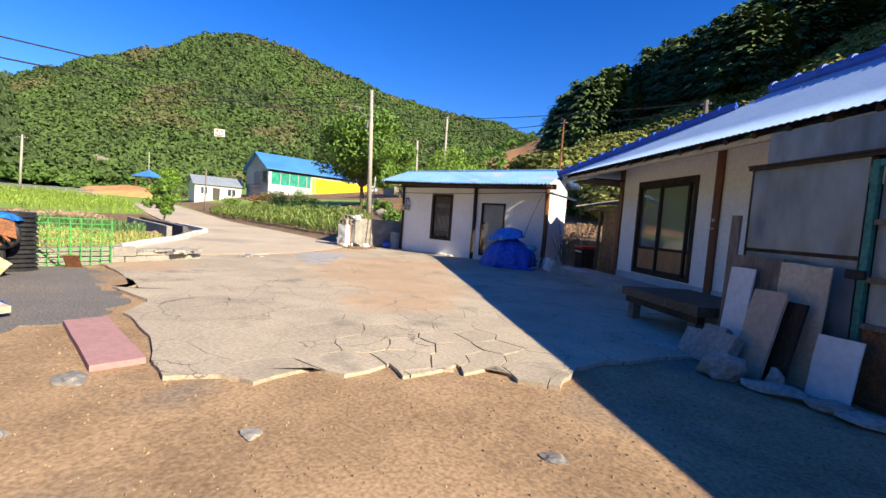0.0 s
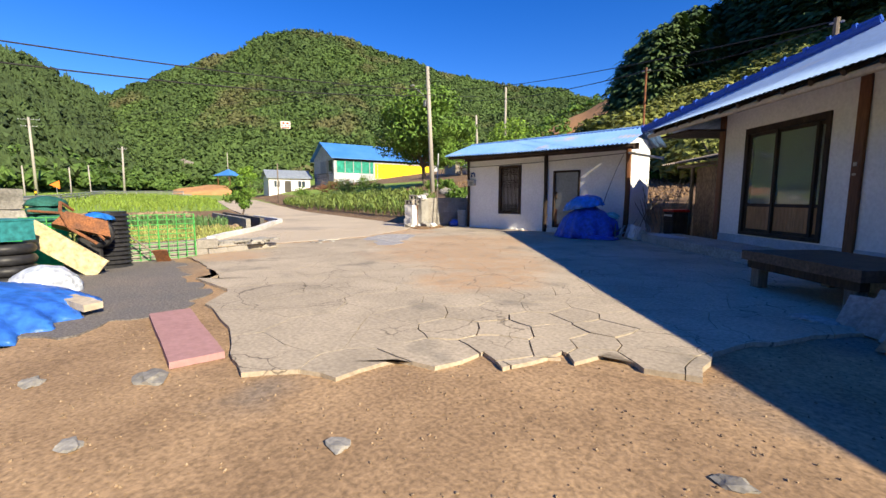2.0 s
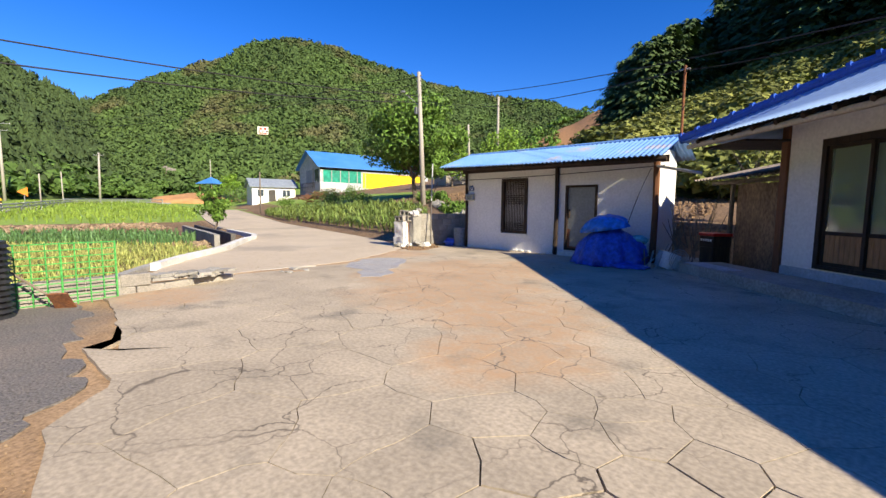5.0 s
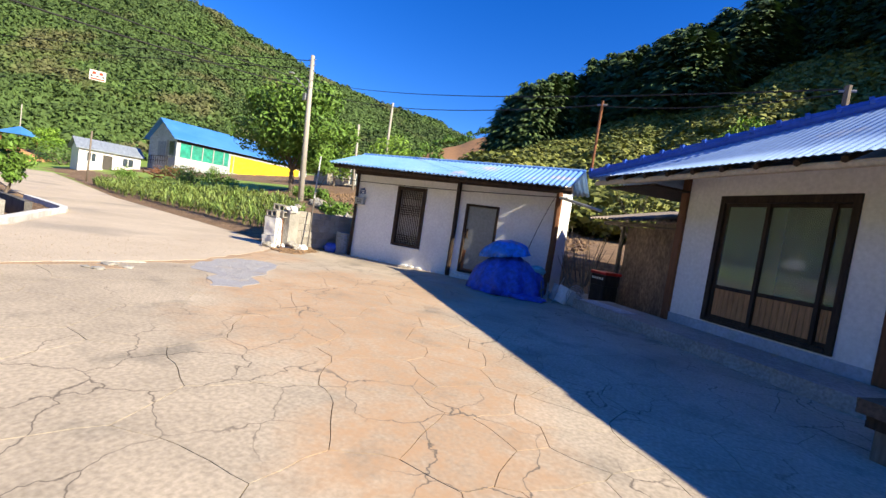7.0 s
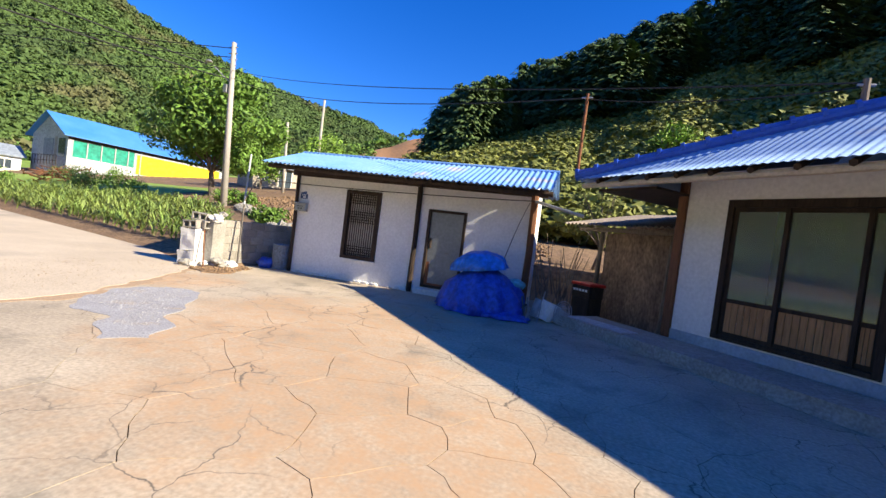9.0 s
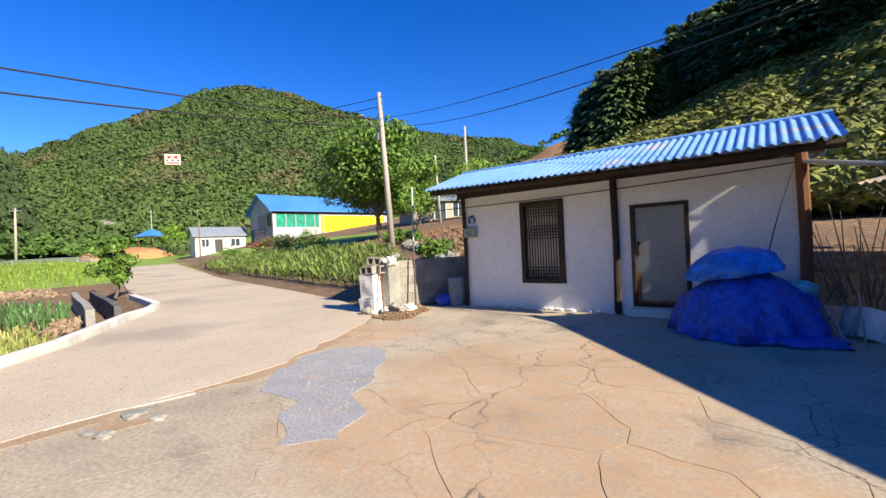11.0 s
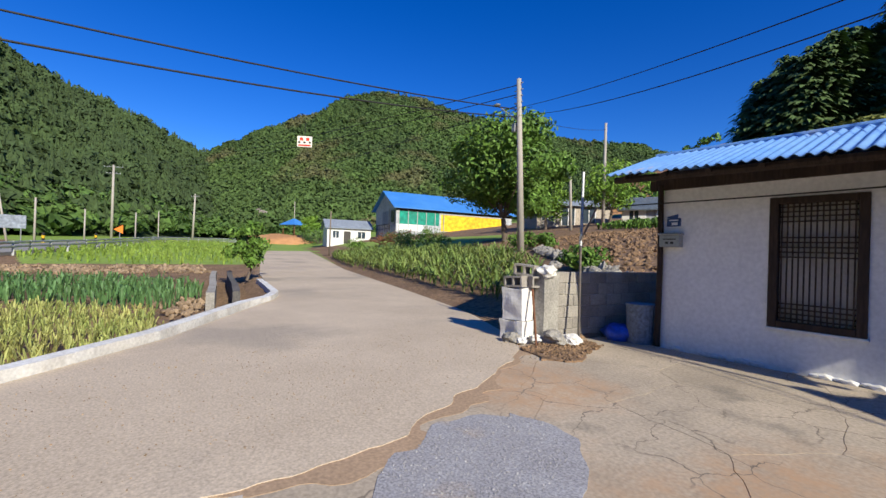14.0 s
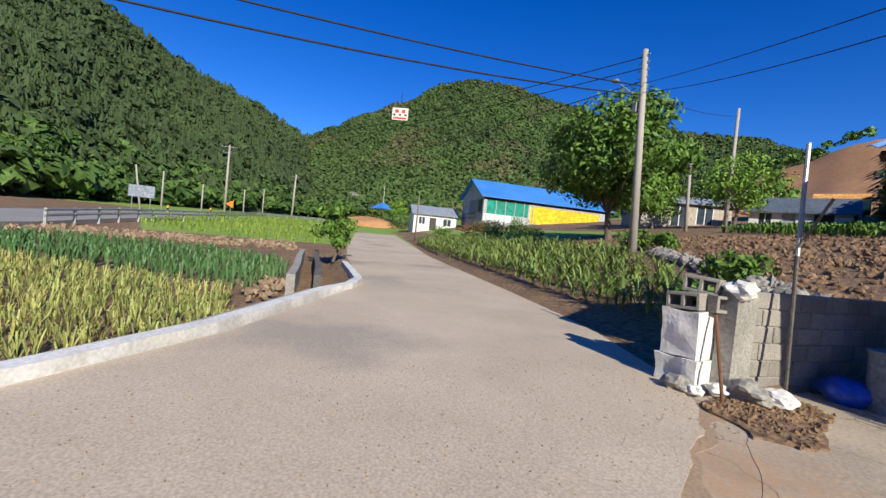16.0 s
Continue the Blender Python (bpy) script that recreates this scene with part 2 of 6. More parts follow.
corn_leaf = mat("corn_leaf", (0.13, 0.21, 0.045), (0.22, 0.27, 0.07), 0.7, 7, 0.55, 0.0, island=0.3, grain=0.25)
grass_leaf = mat("grass_leaf", (0.17, 0.26, 0.04), (0.23, 0.31, 0.055), 0.15, 4, 0.7, 0.0, island=0.3, grain=0.25)
bark = mat("bark", (0.19, 0.15, 0.115), (0.12, 0.095, 0.075), 4, 30, 0.95, 0.8, stretch=(1, 1, 0.25), grain=0.3)
red_soil = mat("red_soil", (0.50, 0.27, 0.13), (0.42, 0.22, 0.10), 0.05, 1.2, 0.95, 0.2, grain=0.15)
stone = mat("stone", (0.36, 0.34, 0.31), (0.26, 0.245, 0.22), 3, 26, 0.95, 0.6, rnd=0.2, grain=0.25)
rock = mat("rock", (0.25, 0.22, 0.19), (0.17, 0.15, 0.13), 0.2, 1.5, 0.95, 0.6, grain=0.3)

glass = bpy.data.materials.new("window_glass")
glass.use_nodes = True
_g = glass.node_tree.nodes["Principled BSDF"]
_g.inputs["Base Color"].default_value = (0.75, 0.82, 0.78, 1)
_g.inputs["Roughness"].default_value = 0.03
_g.inputs["Transmission Weight"].default_value = 0.85
_g.inputs["IOR"].default_value = 1.5
_g.inputs["Specular IOR Level"].default_value = 0.8

film_plastic = mat("film_plastic", (0.36, 0.41, 0.46), (0.27, 0.32, 0.37), 1.5, 5, 0.25, 0.8, spec=0.6, grain=0.25, depth=0.05, trans=0.15, alpha=0.78, stretch=(1, 1, 0.4))


# ---- building helpers ----
def link_mesh(name, me, material, parent=None, label="", at=(0, 0, 0)):
    if material and not me.materials:
        me.materials.append(material)
    ob = new(name, me)
    if parent:
        ob.parent = parent
        ob.matrix_parent_inverse = parent.matrix_basis.inverted() if parent.parent is None else Matrix()
    if label:
        ob["label"] = label
    return ob


def part(name, bm, material, parent=None, label="", smooth=False):
    """One mesh object from a bmesh, under a thing or a part."""
    bmesh.ops.recalc_face_normals(bm, faces=bm.faces)
    me = bpy.data.meshes.new(name)
    bm.to_mesh(me)
    bm.free()
    if smooth:
        me.shade_smooth()
    return link_mesh(name, me, material, parent, label)


def thing(name, label, category, at, group="", kind=""):
    ob = new(name)
    ob.matrix_basis = Matrix.Translation(at)
    ob.empty_display_size = 0.1
    return tagged(ob, label, category, group, kind)


def flat(name, V, F, material, parent=None, label="", smooth=False):
    """One mesh object from arrays of corners and faces of one size."""
    V, F = np.asarray(V, dtype=np.float32), np.asarray(F, dtype=np.int32)
    k = F.shape[1]
    me = bpy.data.meshes.new(name)
    me.vertices.add(len(V))
    me.vertices.foreach_set("co", V.ravel())
    me.loops.add(F.size)
    me.loops.foreach_set("vertex_index", F.ravel())
    me.polygons.add(len(F))
    me.polygons.foreach_set("loop_start", np.arange(0, F.size, k, dtype=np.int32))
    me.update(calc_edges=True)
    me.validate()
    if smooth:
        me.shade_smooth()
    else:
        me.shade_flat()
    return link_mesh(name, me, material, parent, label)


def box(bm, lo, hi, m=None, bevel=0.0):
    """A box between two corners, in the frame m."""
    lo, hi = Vector(lo), Vector(hi)
    size, mid = hi - lo, (lo + hi) / 2
    t = Matrix.Translation(mid) @ Matrix.Diagonal((*size, 1))
    got = bmesh.ops.create_cube(bm, size=1, matrix=(m @ t) if m else t)
    if bevel:
        edges = list({e for v in got["verts"] for e in v.link_edges})
        bmesh.ops.bevel(bm, geom=edges, offset=bevel, segments=1, affect="EDGES")
    return bm


def rod(bm, a, b, r0, r1=None, seg=8):
    """A tapered rod from a to b."""
    a, b = Vector(a), Vector(b)
    way = b - a
    m = Matrix.Translation((a + b) / 2) @ way.to_track_quat("Z", "Y").to_matrix().to_4x4()
    bmesh.ops.create_cone(bm, cap_ends=True, segments=seg, radius1=r0, radius2=r0 if r1 is None else r1, depth=way.length, matrix=m)
    return bm


def tube(bm, pts, r, seg=6):
    for a, b in zip(pts, pts[1:]):
        rod(bm, a, b, r, seg=seg)
    return bm


def rough_block(lo, hi, m=None, rough=0.02, seed=1, cuts=4):
    bm = box(bmesh.new(), lo, hi)
    bmesh.ops.subdivide_edges(bm, edges=bm.edges[:], cuts=cuts, use_grid_fill=True)
    c = (Vector(lo) + Vector(hi)) / 2
    for v in bm.verts:
        d = (v.co - c).normalized()
        v.co += d * rough * noise.noise(v.co * 4 + Vector((seed, 0, 0))) - d * rough * 0.3
    if m:
        bmesh.ops.transform(bm, matrix=m, verts=bm.verts)
    return bm


def torus(bm, mid, u, v, R, r, n=20, k=8):
    """A closed ring of round section in the plane of u and v."""
    mid, u, v = Vector(mid), Vector(u), Vector(v)
    w = u.cross(v)
    rows = []
    for i in range(n):
        d = u * math.cos(2 * math.pi * i / n) + v * math.sin(2 * math.pi * i / n)
        rows.append([bm.verts.new(mid + d * (R + r * math.cos(2 * math.pi * q / k)) + w * r * math.sin(2 * math.pi * q / k)) for q in range(k)])
    for i in range(n):
        for q in range(k):
            bm.faces.new((rows[i][q], rows[(i + 1) % n][q], rows[(i + 1) % n][(q + 1) % k], rows[i][(q + 1) % k]))
    return bm


def wall_boxes(bm, length, z0, z1, thick, holes, m):
    """A wall along x of the frame m, its face at y = 0 and its body behind (+y), with holes (x0, x1, z0, z1) through it."""
    x = 0.0
    for h in sorted(holes):
        if h[0] > x:
            box(bm, (x, 0, z0), (h[0], thick, z1), m)
        if h[2] > z0:
            box(bm, (h[0], 0, z0), (h[1], thick, h[2]), m)
        if h[3] < z1:
            box(bm, (h[0], 0, h[3]), (h[1], thick, z1), m)
        x = h[1]
    if x < length:
        box(bm, (x, 0, z0), (length, thick, z1), m)
    bmesh.ops.remove_doubles(bm, verts=bm.verts[:], dist=0.0005)
    return bm


def corrugated(name, ends, pitch, amp, material, parent, label=""):
    """A corrugated sheet: ends(k) gives the foot and the head of the line k in 0..1; its waves run along k."""
    foot0, _ = ends(0)
    foot1, _ = ends(1)
    n = int((Vector(foot1) - Vector(foot0)).length / pitch * 6)
    V, F = [], []
    for layer in (0, -0.008):
        for i in range(n + 1):
            a, b = ends(i / n)
            dz = amp * math.sin(i / 6 * 2 * math.pi) + layer
            for k in range(5):
                p = Vector(a).lerp(Vector(b), k / 4)
                lap = 0.006 * (k >= 2)
                V.append((p.x, p.y, p.z + dz + lap))
    for layer in range(2):
        o = layer * (n + 1) * 5
        for i in range(n):
            for k in range(4):
                F.append((o + i * 5 + k, o + i * 5 + 5 + k, o + i * 5 + 6 + k, o + i * 5 + 1 + k))
    o = (n + 1) * 5
    for i in range(n):
        F.append((i * 5, i * 5 + 5, o + i * 5 + 5, o + i * 5))
    return flat(name, V, F, material, parent, label, smooth=True)


# ---- terrain ----
def road_side(x, y):
    """Metres to the north of the road's far edge."""
    return 0.28 * (x + 10.3) + 0.96 * (y - 13.6)


KERB = [(-8.4, 5.3), (-9.4, 5.9), (-10.6, 6.75), (-11.5, 7.55), (-12.5, 8.4), (-14.2, 9.45), (-15.6, 10.3), (-16.5, 11.05), (-17.6, 11.55), (-19.5, 11.85), (-22.5, 12.3), (-27, 13.2), (-36, 15.4), (-60, 22)]


def line_y(pts, x):
    for (x0, y0), (x1, y1) in zip(pts, pts[1:]):
        if x1 <= x <= x0:
            return y0 + (y1 - y0) * (x0 - x) / (x0 - x1)
    return pts[0][1] if x > pts[0][0] else pts[-1][1]


def smooth(a, b, x):
    k = min(1, max(0, (x - a) / (b - a)))
    return k * k * (3 - 2 * k)


def ground_z(x, y):
    west = 0.025 * max(0.0, -x - 30)
    d = road_side(x, y)
    north = 0.22 * min(max(d - 0.4, 0), 11) + 0.15 * max(d - 11.4, 0)
    if x > -9.35:
        pad = smooth(17.35, 17.6, y)
        north = pad * (0.95 + 0.10 * max(0, y - 17.5))
    z = min(west + north, 9 + 0.01 * d)
    if x < -6.85 and y < line_y(KERB, x) - 0.15:
        drop = -0.32 * smooth(0, 0.5, line_y(KERB, x) - 0.15 - y) if x < -8.4 else -0.32
        z += drop * smooth(45, 24, -x) if x < -24 else drop
    return z - 0.035 + 0.02 * noise.noise(Vector((x * 0.7, y * 0.7, 0))) * (1 if abs(x) < 40 else 0)


def axis(lo, hi, near0, near1, step, grow):
    out = [near0]
    while out[-1] < near1:
        out.append(out[-1] + step)
    s = step
    while out[-1] < hi:
        s *= grow
        out.append(out[-1] + s)
    s, left = step, [near0]
    while left[-1] > lo:
        s *= grow
        left.append(left[-1] - s)
    return sorted(set(left[1:] + out))


def build_ground():
    xs, ys = axis(-700, 700, -32, 8, 0.25, 1.16), axis(-700, 700, -6, 26, 0.25, 1.16)
    V = [(x, y, ground_z(x, y)) for y in ys for x in xs]
    n = len(xs)
    F = [(j * n + i, j * n + i + 1, (j + 1) * n + i + 1, (j + 1) * n + i) for j in range(len(ys) - 1) for i in range(n - 1)]
    ob = flat("ground", V, F, None, smooth=True)
    me = ob.data
    for m in (dirt, soil, grass_leaf):
        me.materials.append(m)
    idx = np.zeros(len(F), dtype=np.int32)
    for k, f in enumerate(F):
        x, y = (V[f[0]][0] + V[f[2]][0]) / 2, (V[f[0]][1] + V[f[2]][1]) / 2
        d = road_side(x, y)
        if (x < -6.9 and y < line_y(KERB, x)) or (d > 0 and x < -9.3) or y > 17.4:
            idx[k] = 1
        if x < -37 and d < 0 and (y > 4 + 0.16 * (x + 34)) or x < -75 or y < -60 or y > 70:
            idx[k] = 2
        if d > 4.5 and x < -30 and y < 36:
            idx[k] = 2
    me.polygons.foreach_set("material_index", idx)
    tagged(ob, "bare brown earth, ploughed soil and grass of the valley", "ground", kind="structure")


build_ground()


def sheet(name, outline, z, thick, material, label, category, parent=None):
    """A flat slab with the given outline, its top at z or at z(x, y)."""
    bm = bmesh.new()
    top = [bm.verts.new((x, y, z(x, y) if callable(z) else z)) for x, y in outline]
    f = bm.faces.new(top)
    got = bmesh.ops.extrude_face_region(bm, geom=[f])
    for v in [g for g in got["geom"] if isinstance(g, bmesh.types.BMVert)]:
        v.co.z -= thick
    bmesh.ops.triangulate(bm, faces=bm.faces, ngon_method="EAR_CLIP")
    ob = part(name, bm, material, parent)
    return tagged(ob, label, category, kind="structure")


# the concrete lane, in strips across its width
def build_road():
    north = [(-8.35, 10.95), (-8.5, 11.35), (-8.75, 11.8), (-8.95, 12.3), (-9.3, 12.85), (-10.3, 13.55), (-12.1, 14.4), (-13.5, 14.9), (-17, 15.9), (-21.5, 17.1), (-31, 19.6), (-45, 23.5), (-62, 28.2)]
    south = [(-7.62, 6.4), (-7.62, 6.4), (-7.7, 6.2), (-8.4, 5.5), (-9.4, 6.0), (-10.6, 6.9), (-12.5, 8.6), (-14.2, 9.65), (-16.3, 11.0), (-19.5, 12.0), (-27, 13.4), (-36, 15.6), (-60, 22.2)]
    V, F = [], []
    n = len(north)
    m = 10
    for a, b in zip(north, south):
        for k in range(m + 1):
            x, y = a[0] + (b[0] - a[0]) * k / m, a[1] + (b[1] - a[1]) * k / m
            V.append((x, y, max(0.0, 0.025 * (-x - 30)) + 0.005))
    for i in range(n - 1):
        for k in range(m):
            o = i * (m + 1) + k
            F.append((o, o + 1, o + m + 2, o + m + 1))
    top = len(V)
    V += [(x, y, z - 0.14) for x, y, z in V]
    F += [(a + top, d + top, c + top, b + top) for a, b, c, d in F]
    for k in range(m):
        F.append((k, k + top, k + 1 + top, k + 1))
    for i in range(n - 1):
        for k in (0, m):
            o, p = i * (m + 1) + k, (i + 1) * (m + 1) + k
            F.append((o, p, p + top, o + top))
    ob = flat("road", V, F, concrete_road)
    tagged(ob, "pale worn concrete lane curving between the fields", "road", kind="structure")


build_road()


# ---- mountains ----
EYE0 = Vector((-3, 6, 0))


def interp(table, a):
    for (a0, e0), (a1, e1) in zip(table, table[1:]):
        if a0 <= a <= a1:
            k = (a - a0) / (a1 - a0)
            k = k * k * (3 - 2 * k) * 0.5 + k * 0.5
            return e0 + (e1 - e0) * k
    return table[0][1] if a < table[0][0] else table[-1][1]


def slope_point(table, near, far, foot, a, u, lift):
    """A point of a hillside: bearing a from +y towards -x, and u from its foot (0) over its crest (1) down behind (1.4)."""
    r0, r1 = interp(near, a), interp(far, a)
    r = r0 + (r1 - r0) * u
    crest = r1 * math.tan(radians(interp(table, a) - lift)) + 1.4 - (9 if r1 < 180 else -7)
    base = interp(foot, a)
    k = u if u <= 1 else 2 - u
    k = k * (0.75 + 0.25 * k)
    z = base + (crest - base) * k
    z += 0.035 * r * noise.noise(Vector((a * 0.13, u * 2.4, 3.1))) * math.sin(math.pi * min(u, 1))
    return EYE0 + Vector((-math.sin(radians(a)) * r, math.cos(radians(a)) * r, z))


def build_hill(name, label, hill, a0, a1, steps, material):
    rows = 26
    V, F = [], []
    for i in range(steps + 1):
        a = a0 + (a1 - a0) * i / steps
        V += [tuple(slope_point(*hill, a, 1.5 * k / rows - 0.02, 1.5)) for k in range(rows + 1)]
    for i in range(steps):
        for k in range(rows):
            o = i * (rows + 1) + k
            F.append((o, o + rows + 1, o + rows + 2, o + 1))
    ob = flat(name, V, F, material, smooth=True)
    return tagged(ob, label, "mountain", kind="structure")


def tree_form(kind, rng):
    """A small far tree of unit height: ragged tiers for a conifer, leafy tufts for a broadleaf."""
    V, F = [], []
    if kind == "conifer":
        for t in range(7):
            z0, z1 = 0.10 + 0.115 * t, 0.34 + 0.115 * t
            r = 0.30 * (1 - t / 8.2)
            n = 9
            o = len(V)
            ox, oy = rng.uniform(-0.03, 0.03, 2)
            V.append((ox, oy, z1))
            for k in range(n):
                q = r * (0.55 if k % 2 else 1.15) * rng.uniform(0.75, 1.2)
                an = 2 * math.pi * (k + rng.uniform(-0.2, 0.2)) / n
                V.append((ox + q * math.cos(an), oy + q * math.sin(an), z0 + rng.uniform(-0.05, 0.05) + (0.05 if k % 2 else 0)))
            F += [(o, o + 1 + k, o + 1 + (k + 1) % n) for k in range(n)]
    elif kind == "pine":
        for t in range(620):
            up = rng.uniform(0, 1)
            r = (0.40 * (1 - up) ** 0.6 + 0.04) * (0.75 + 0.35 * math.sin(up * 34)) * rng.uniform(0.45, 1.1)
            an = rng.uniform(0, 6.283)
            c, s = math.cos(an), math.sin(an)
            p = np.array((c * r, s * r, 0.16 + 0.82 * up))
            out = np.array((c * 0.062, s * 0.062, -0.015)) * rng.uniform(0.6, 1.2)
            side = np.array((-s, c, 0)) * rng.uniform(0.014, 0.036)
            o = len(V)
            V += [tuple(p + out), tuple(p - out * 0.5 + side + np.array((0, 0, 0.02))), tuple(p - out * 0.5 - side + np.array((0, 0, 0.035)))]
            F.append((o, o + 1, o + 2))
    else:
        for t in range(42 if kind == "broad" else 190):
            d = rng.normal(size=3)
            d[2] = abs(d[2]) * 1.1 - 0.35
            d /= np.linalg.norm(d)
            k = 0.40 * (1 + 0.4 * noise.noise(Vector(d * 1.8)))
            p = d * k * rng.uniform(0.8, 1.08) + np.array((0, 0, 0.5))
            s = 0.135 if kind == "broad" else 0.062
            n = d + rng.normal(size=3) * 0.45
            a = np.cross(n, rng.normal(size=3))
            a = a / np.linalg.norm(a) * s * rng.uniform(0.7, 1.4)
            b = np.cross(n, a)
            b = b / np.linalg.norm(b) * s * rng.uniform(0.7, 1.4)
            o = len(V)
            V += [tuple(p + a), tuple(p - 0.5 * a + b), tuple(p - 0.5 * a - b)]
            F.append((o, o + 1, o + 2))
    return np.array(V), np.array(F)


def scatter(name, label, forms, places, material, category):
    """Many plants in one mesh. places: x, y, z, height, spread."""
    rng = np.random.default_rng(5)
    VV, FF, o = [], [], 0
    for x, y, z, h, w in places:
        V, F = forms[rng.integers(len(forms))]
        an = rng.uniform(0, 6.283)
        c, s = math.cos(an), math.sin(an)
        P = np.column_stack(((V[:, 0] * c - V[:, 1] * s) * w + x, (V[:, 0] * s + V[:, 1] * c) * w + y, V[:, 2] * h + z))
        VV.append(P)
        FF.append(F + o)
        o += len(V)
    ob = flat(name, np.concatenate(VV), np.concatenate(FF), material)
    return tagged(ob, label, category, kind="stuff")


RNG = np.random.default_rng(11)
CONIFERS = [tree_form("conifer", RNG) for _ in range(6)]
BROADS = [tree_form("broad", RNG) for _ in range(6)]
TUFTS = [tree_form("tuft", RNG) for _ in range(5)]
PINES = [tree_form("pine", RNG) for _ in range(6)]

SKY_MAIN = [(5, 9), (20, 11), (25.7, 12), (29, 13.3), (36, 14.2), (43.3, 15.4), (50.5, 17.6), (57.5, 19.5), (62.2, 19.8), (66, 18.9), (70.5, 16.4), (76, 13.9), (79.3, 12), (83, 9.9), (88, 7), (96, 4)]
# The stretch from 150 to 235 is unseen, added for the glass to reflect.
SKY_LEFT = [(74, 6), (78, 8), (83, 10.6), (89.2, 13), (95.2, 14.8), (100.7, 17.2), (105.8, 19), (111.3, 20.2), (120, 22), (150, 20), (200, 16), (235, 12)]
# Bearings below -75 are unseen, added under the sun to block low sky.
SKY_RIGHT = [(-128, 19), (-100, 21), (-75, 26), (-50, 30), (-26, 31.5), (-14, 30), (-8.6, 28.2), (-2.6, 26.2), (3.9, 23.8), (11, 22), (15.7, 18.8), (18.6, 16.0), (20.2, 12.5), (21.2, 4)]
MAIN = (SKY_MAIN, [(5, 190), (45, 150), (96, 170)], [(5, 380), (45, 330), (96, 360)], [(5, 9), (60, 6), (96, 4)])
LEFT = (SKY_LEFT, [(74, 190), (90, 120), (110, 72), (150, 70), (235, 80)], [(74, 420), (90, 300), (110, 210), (235, 200)], [(74, 4), (110, 1), (235, 0)])
RIGHT = (SKY_RIGHT, [(-128, 40), (-75, 24), (0, 20), (12, 28), (24, 40)], [(-128, 90), (-75, 70), (-25, 72), (0, 74), (12, 70), (24, 70)], [(-128, 0), (-75, 1), (0, 1.5), (24, 7)])
build_hill("mountain_main", "forested green mountain closing the valley", MAIN, 5, 96, 90, forest_floor)
build_hill("mountain_left", "steep dark wooded mountainside beyond the highway", LEFT, 74, 235, 110, forest_floor)
build_hill("hillside", "steep shrubby hillside behind the farmhouses, its unseen end added to block sky", RIGHT, -128, 21.2, 120, mat("shrub_floor", (0.07, 0.085, 0.03), (0.11, 0.10, 0.045), 0.3, 3, 0.95, 0.0))


def forest(hill, a0, a1, count, u0, u1, h, w, rng, keep=None):
    out = []
    for _ in range(count):
        a, u = rng.uniform(a0, a1), rng.uniform(u0, u1)
        p = slope_point(*hill, a, u, 1.5)
        if keep and not keep(a, u):
            continue
        k = rng.uniform(0.7, 1.25)
        out.append((p.x, p.y, p.z - 0.3, h * k, w * k * rng.uniform(0.85, 1.2)))
    return out


scatter("forest_main", "mixed pine and broadleaf trees covering a mountain", CONIFERS[:2] + BROADS, forest(MAIN, 8, 92, 24000, 0.0, 1.06, 5.2, 5.2, RNG), forest_leaf, "forest")
# These trees take the darker copy, since that mountainside lies in shade.
scatter("forest_left", "dense pines covering a mountainside, coloured dark for its shade", CONIFERS + BROADS[:2], forest(LEFT, 76, 140, 10500, 0.0, 1.06, 6.5, 5.2, RNG), forest_shaded, "forest")
thicket_leaf = mat("thicket_leaf", (0.06, 0.115, 0.025), (0.10, 0.17, 0.035), 0.08, 2, 0.75, 0.0, island=0.3, grain=0.3)
scatter("forest_foot", "light green broadleaf thicket along the highway", BROADS + TUFTS, forest(LEFT, 80, 128, 420, -0.03, 0.1, 6.0, 6.5, RNG) + forest(MAIN, 40, 90, 260, -0.06, 0.05, 5.0, 6.0, RNG), thicket_leaf, "thicket")
scatter("pine_wood", "tall dark pines on the crest of a hillside", PINES, forest(RIGHT, -60, 20.0, 1150, 0.50, 1.0, 9.5, 7.5, RNG, lambda a, u: u > 0.70 + 0.06 * math.sin(a * 0.3)), leaf_dark, "pine trees")
scatter("hill_shrubs", "sunlit olive shrubs covering a hillside", TUFTS, forest(RIGHT, -40, 20.2, 4200, 0.0, 0.76, 2.3, 3.1, RNG), leaf_olive, "shrubs")


def build_red_field():
    table = [(8, 13.4), (18, 16.0), (20, 16.3), (22, 15.8), (26, 14.0), (31, 11.8), (34, 10.4)]
    hill = (table, [(8, 84), (34, 84)], [(8, 150), (34, 165)], [(8, 6.2), (34, 7)])
    V, F = [], []
    for i in range(31):
        a = 8 + 25 * i / 30
        V += [tuple(slope_point(*hill, a, 1.15 * k / 12, 0.2)) for k in range(13)]
    for i in range(30):
        for k in range(12):
            o = i * 13 + k
            F.append((o, o + 13, o + 14, o + 1))
    tagged(flat("hillside_field", V, F, red_soil, smooth=True), "bare reddish ploughed field on a slope", "field", kind="structure")
    rng = np.random.default_rng(3)
    spots = [slope_point(*hill, rng.uniform(21, 33), 1.0, 0.2) for _ in range(30)] + [slope_point(*hill, rng.uniform(26, 33), rng.uniform(0.2, 0.9), 0.2) for _ in range(50)]
    scatter("field_edge_trees", "small green trees along the edge of the sloping field", BROADS, [(p.x, p.y, p.z - 0.2, h, h) for p in spots for h in (rng.uniform(2, 5),)], leaf_mid, "trees")


build_red_field()

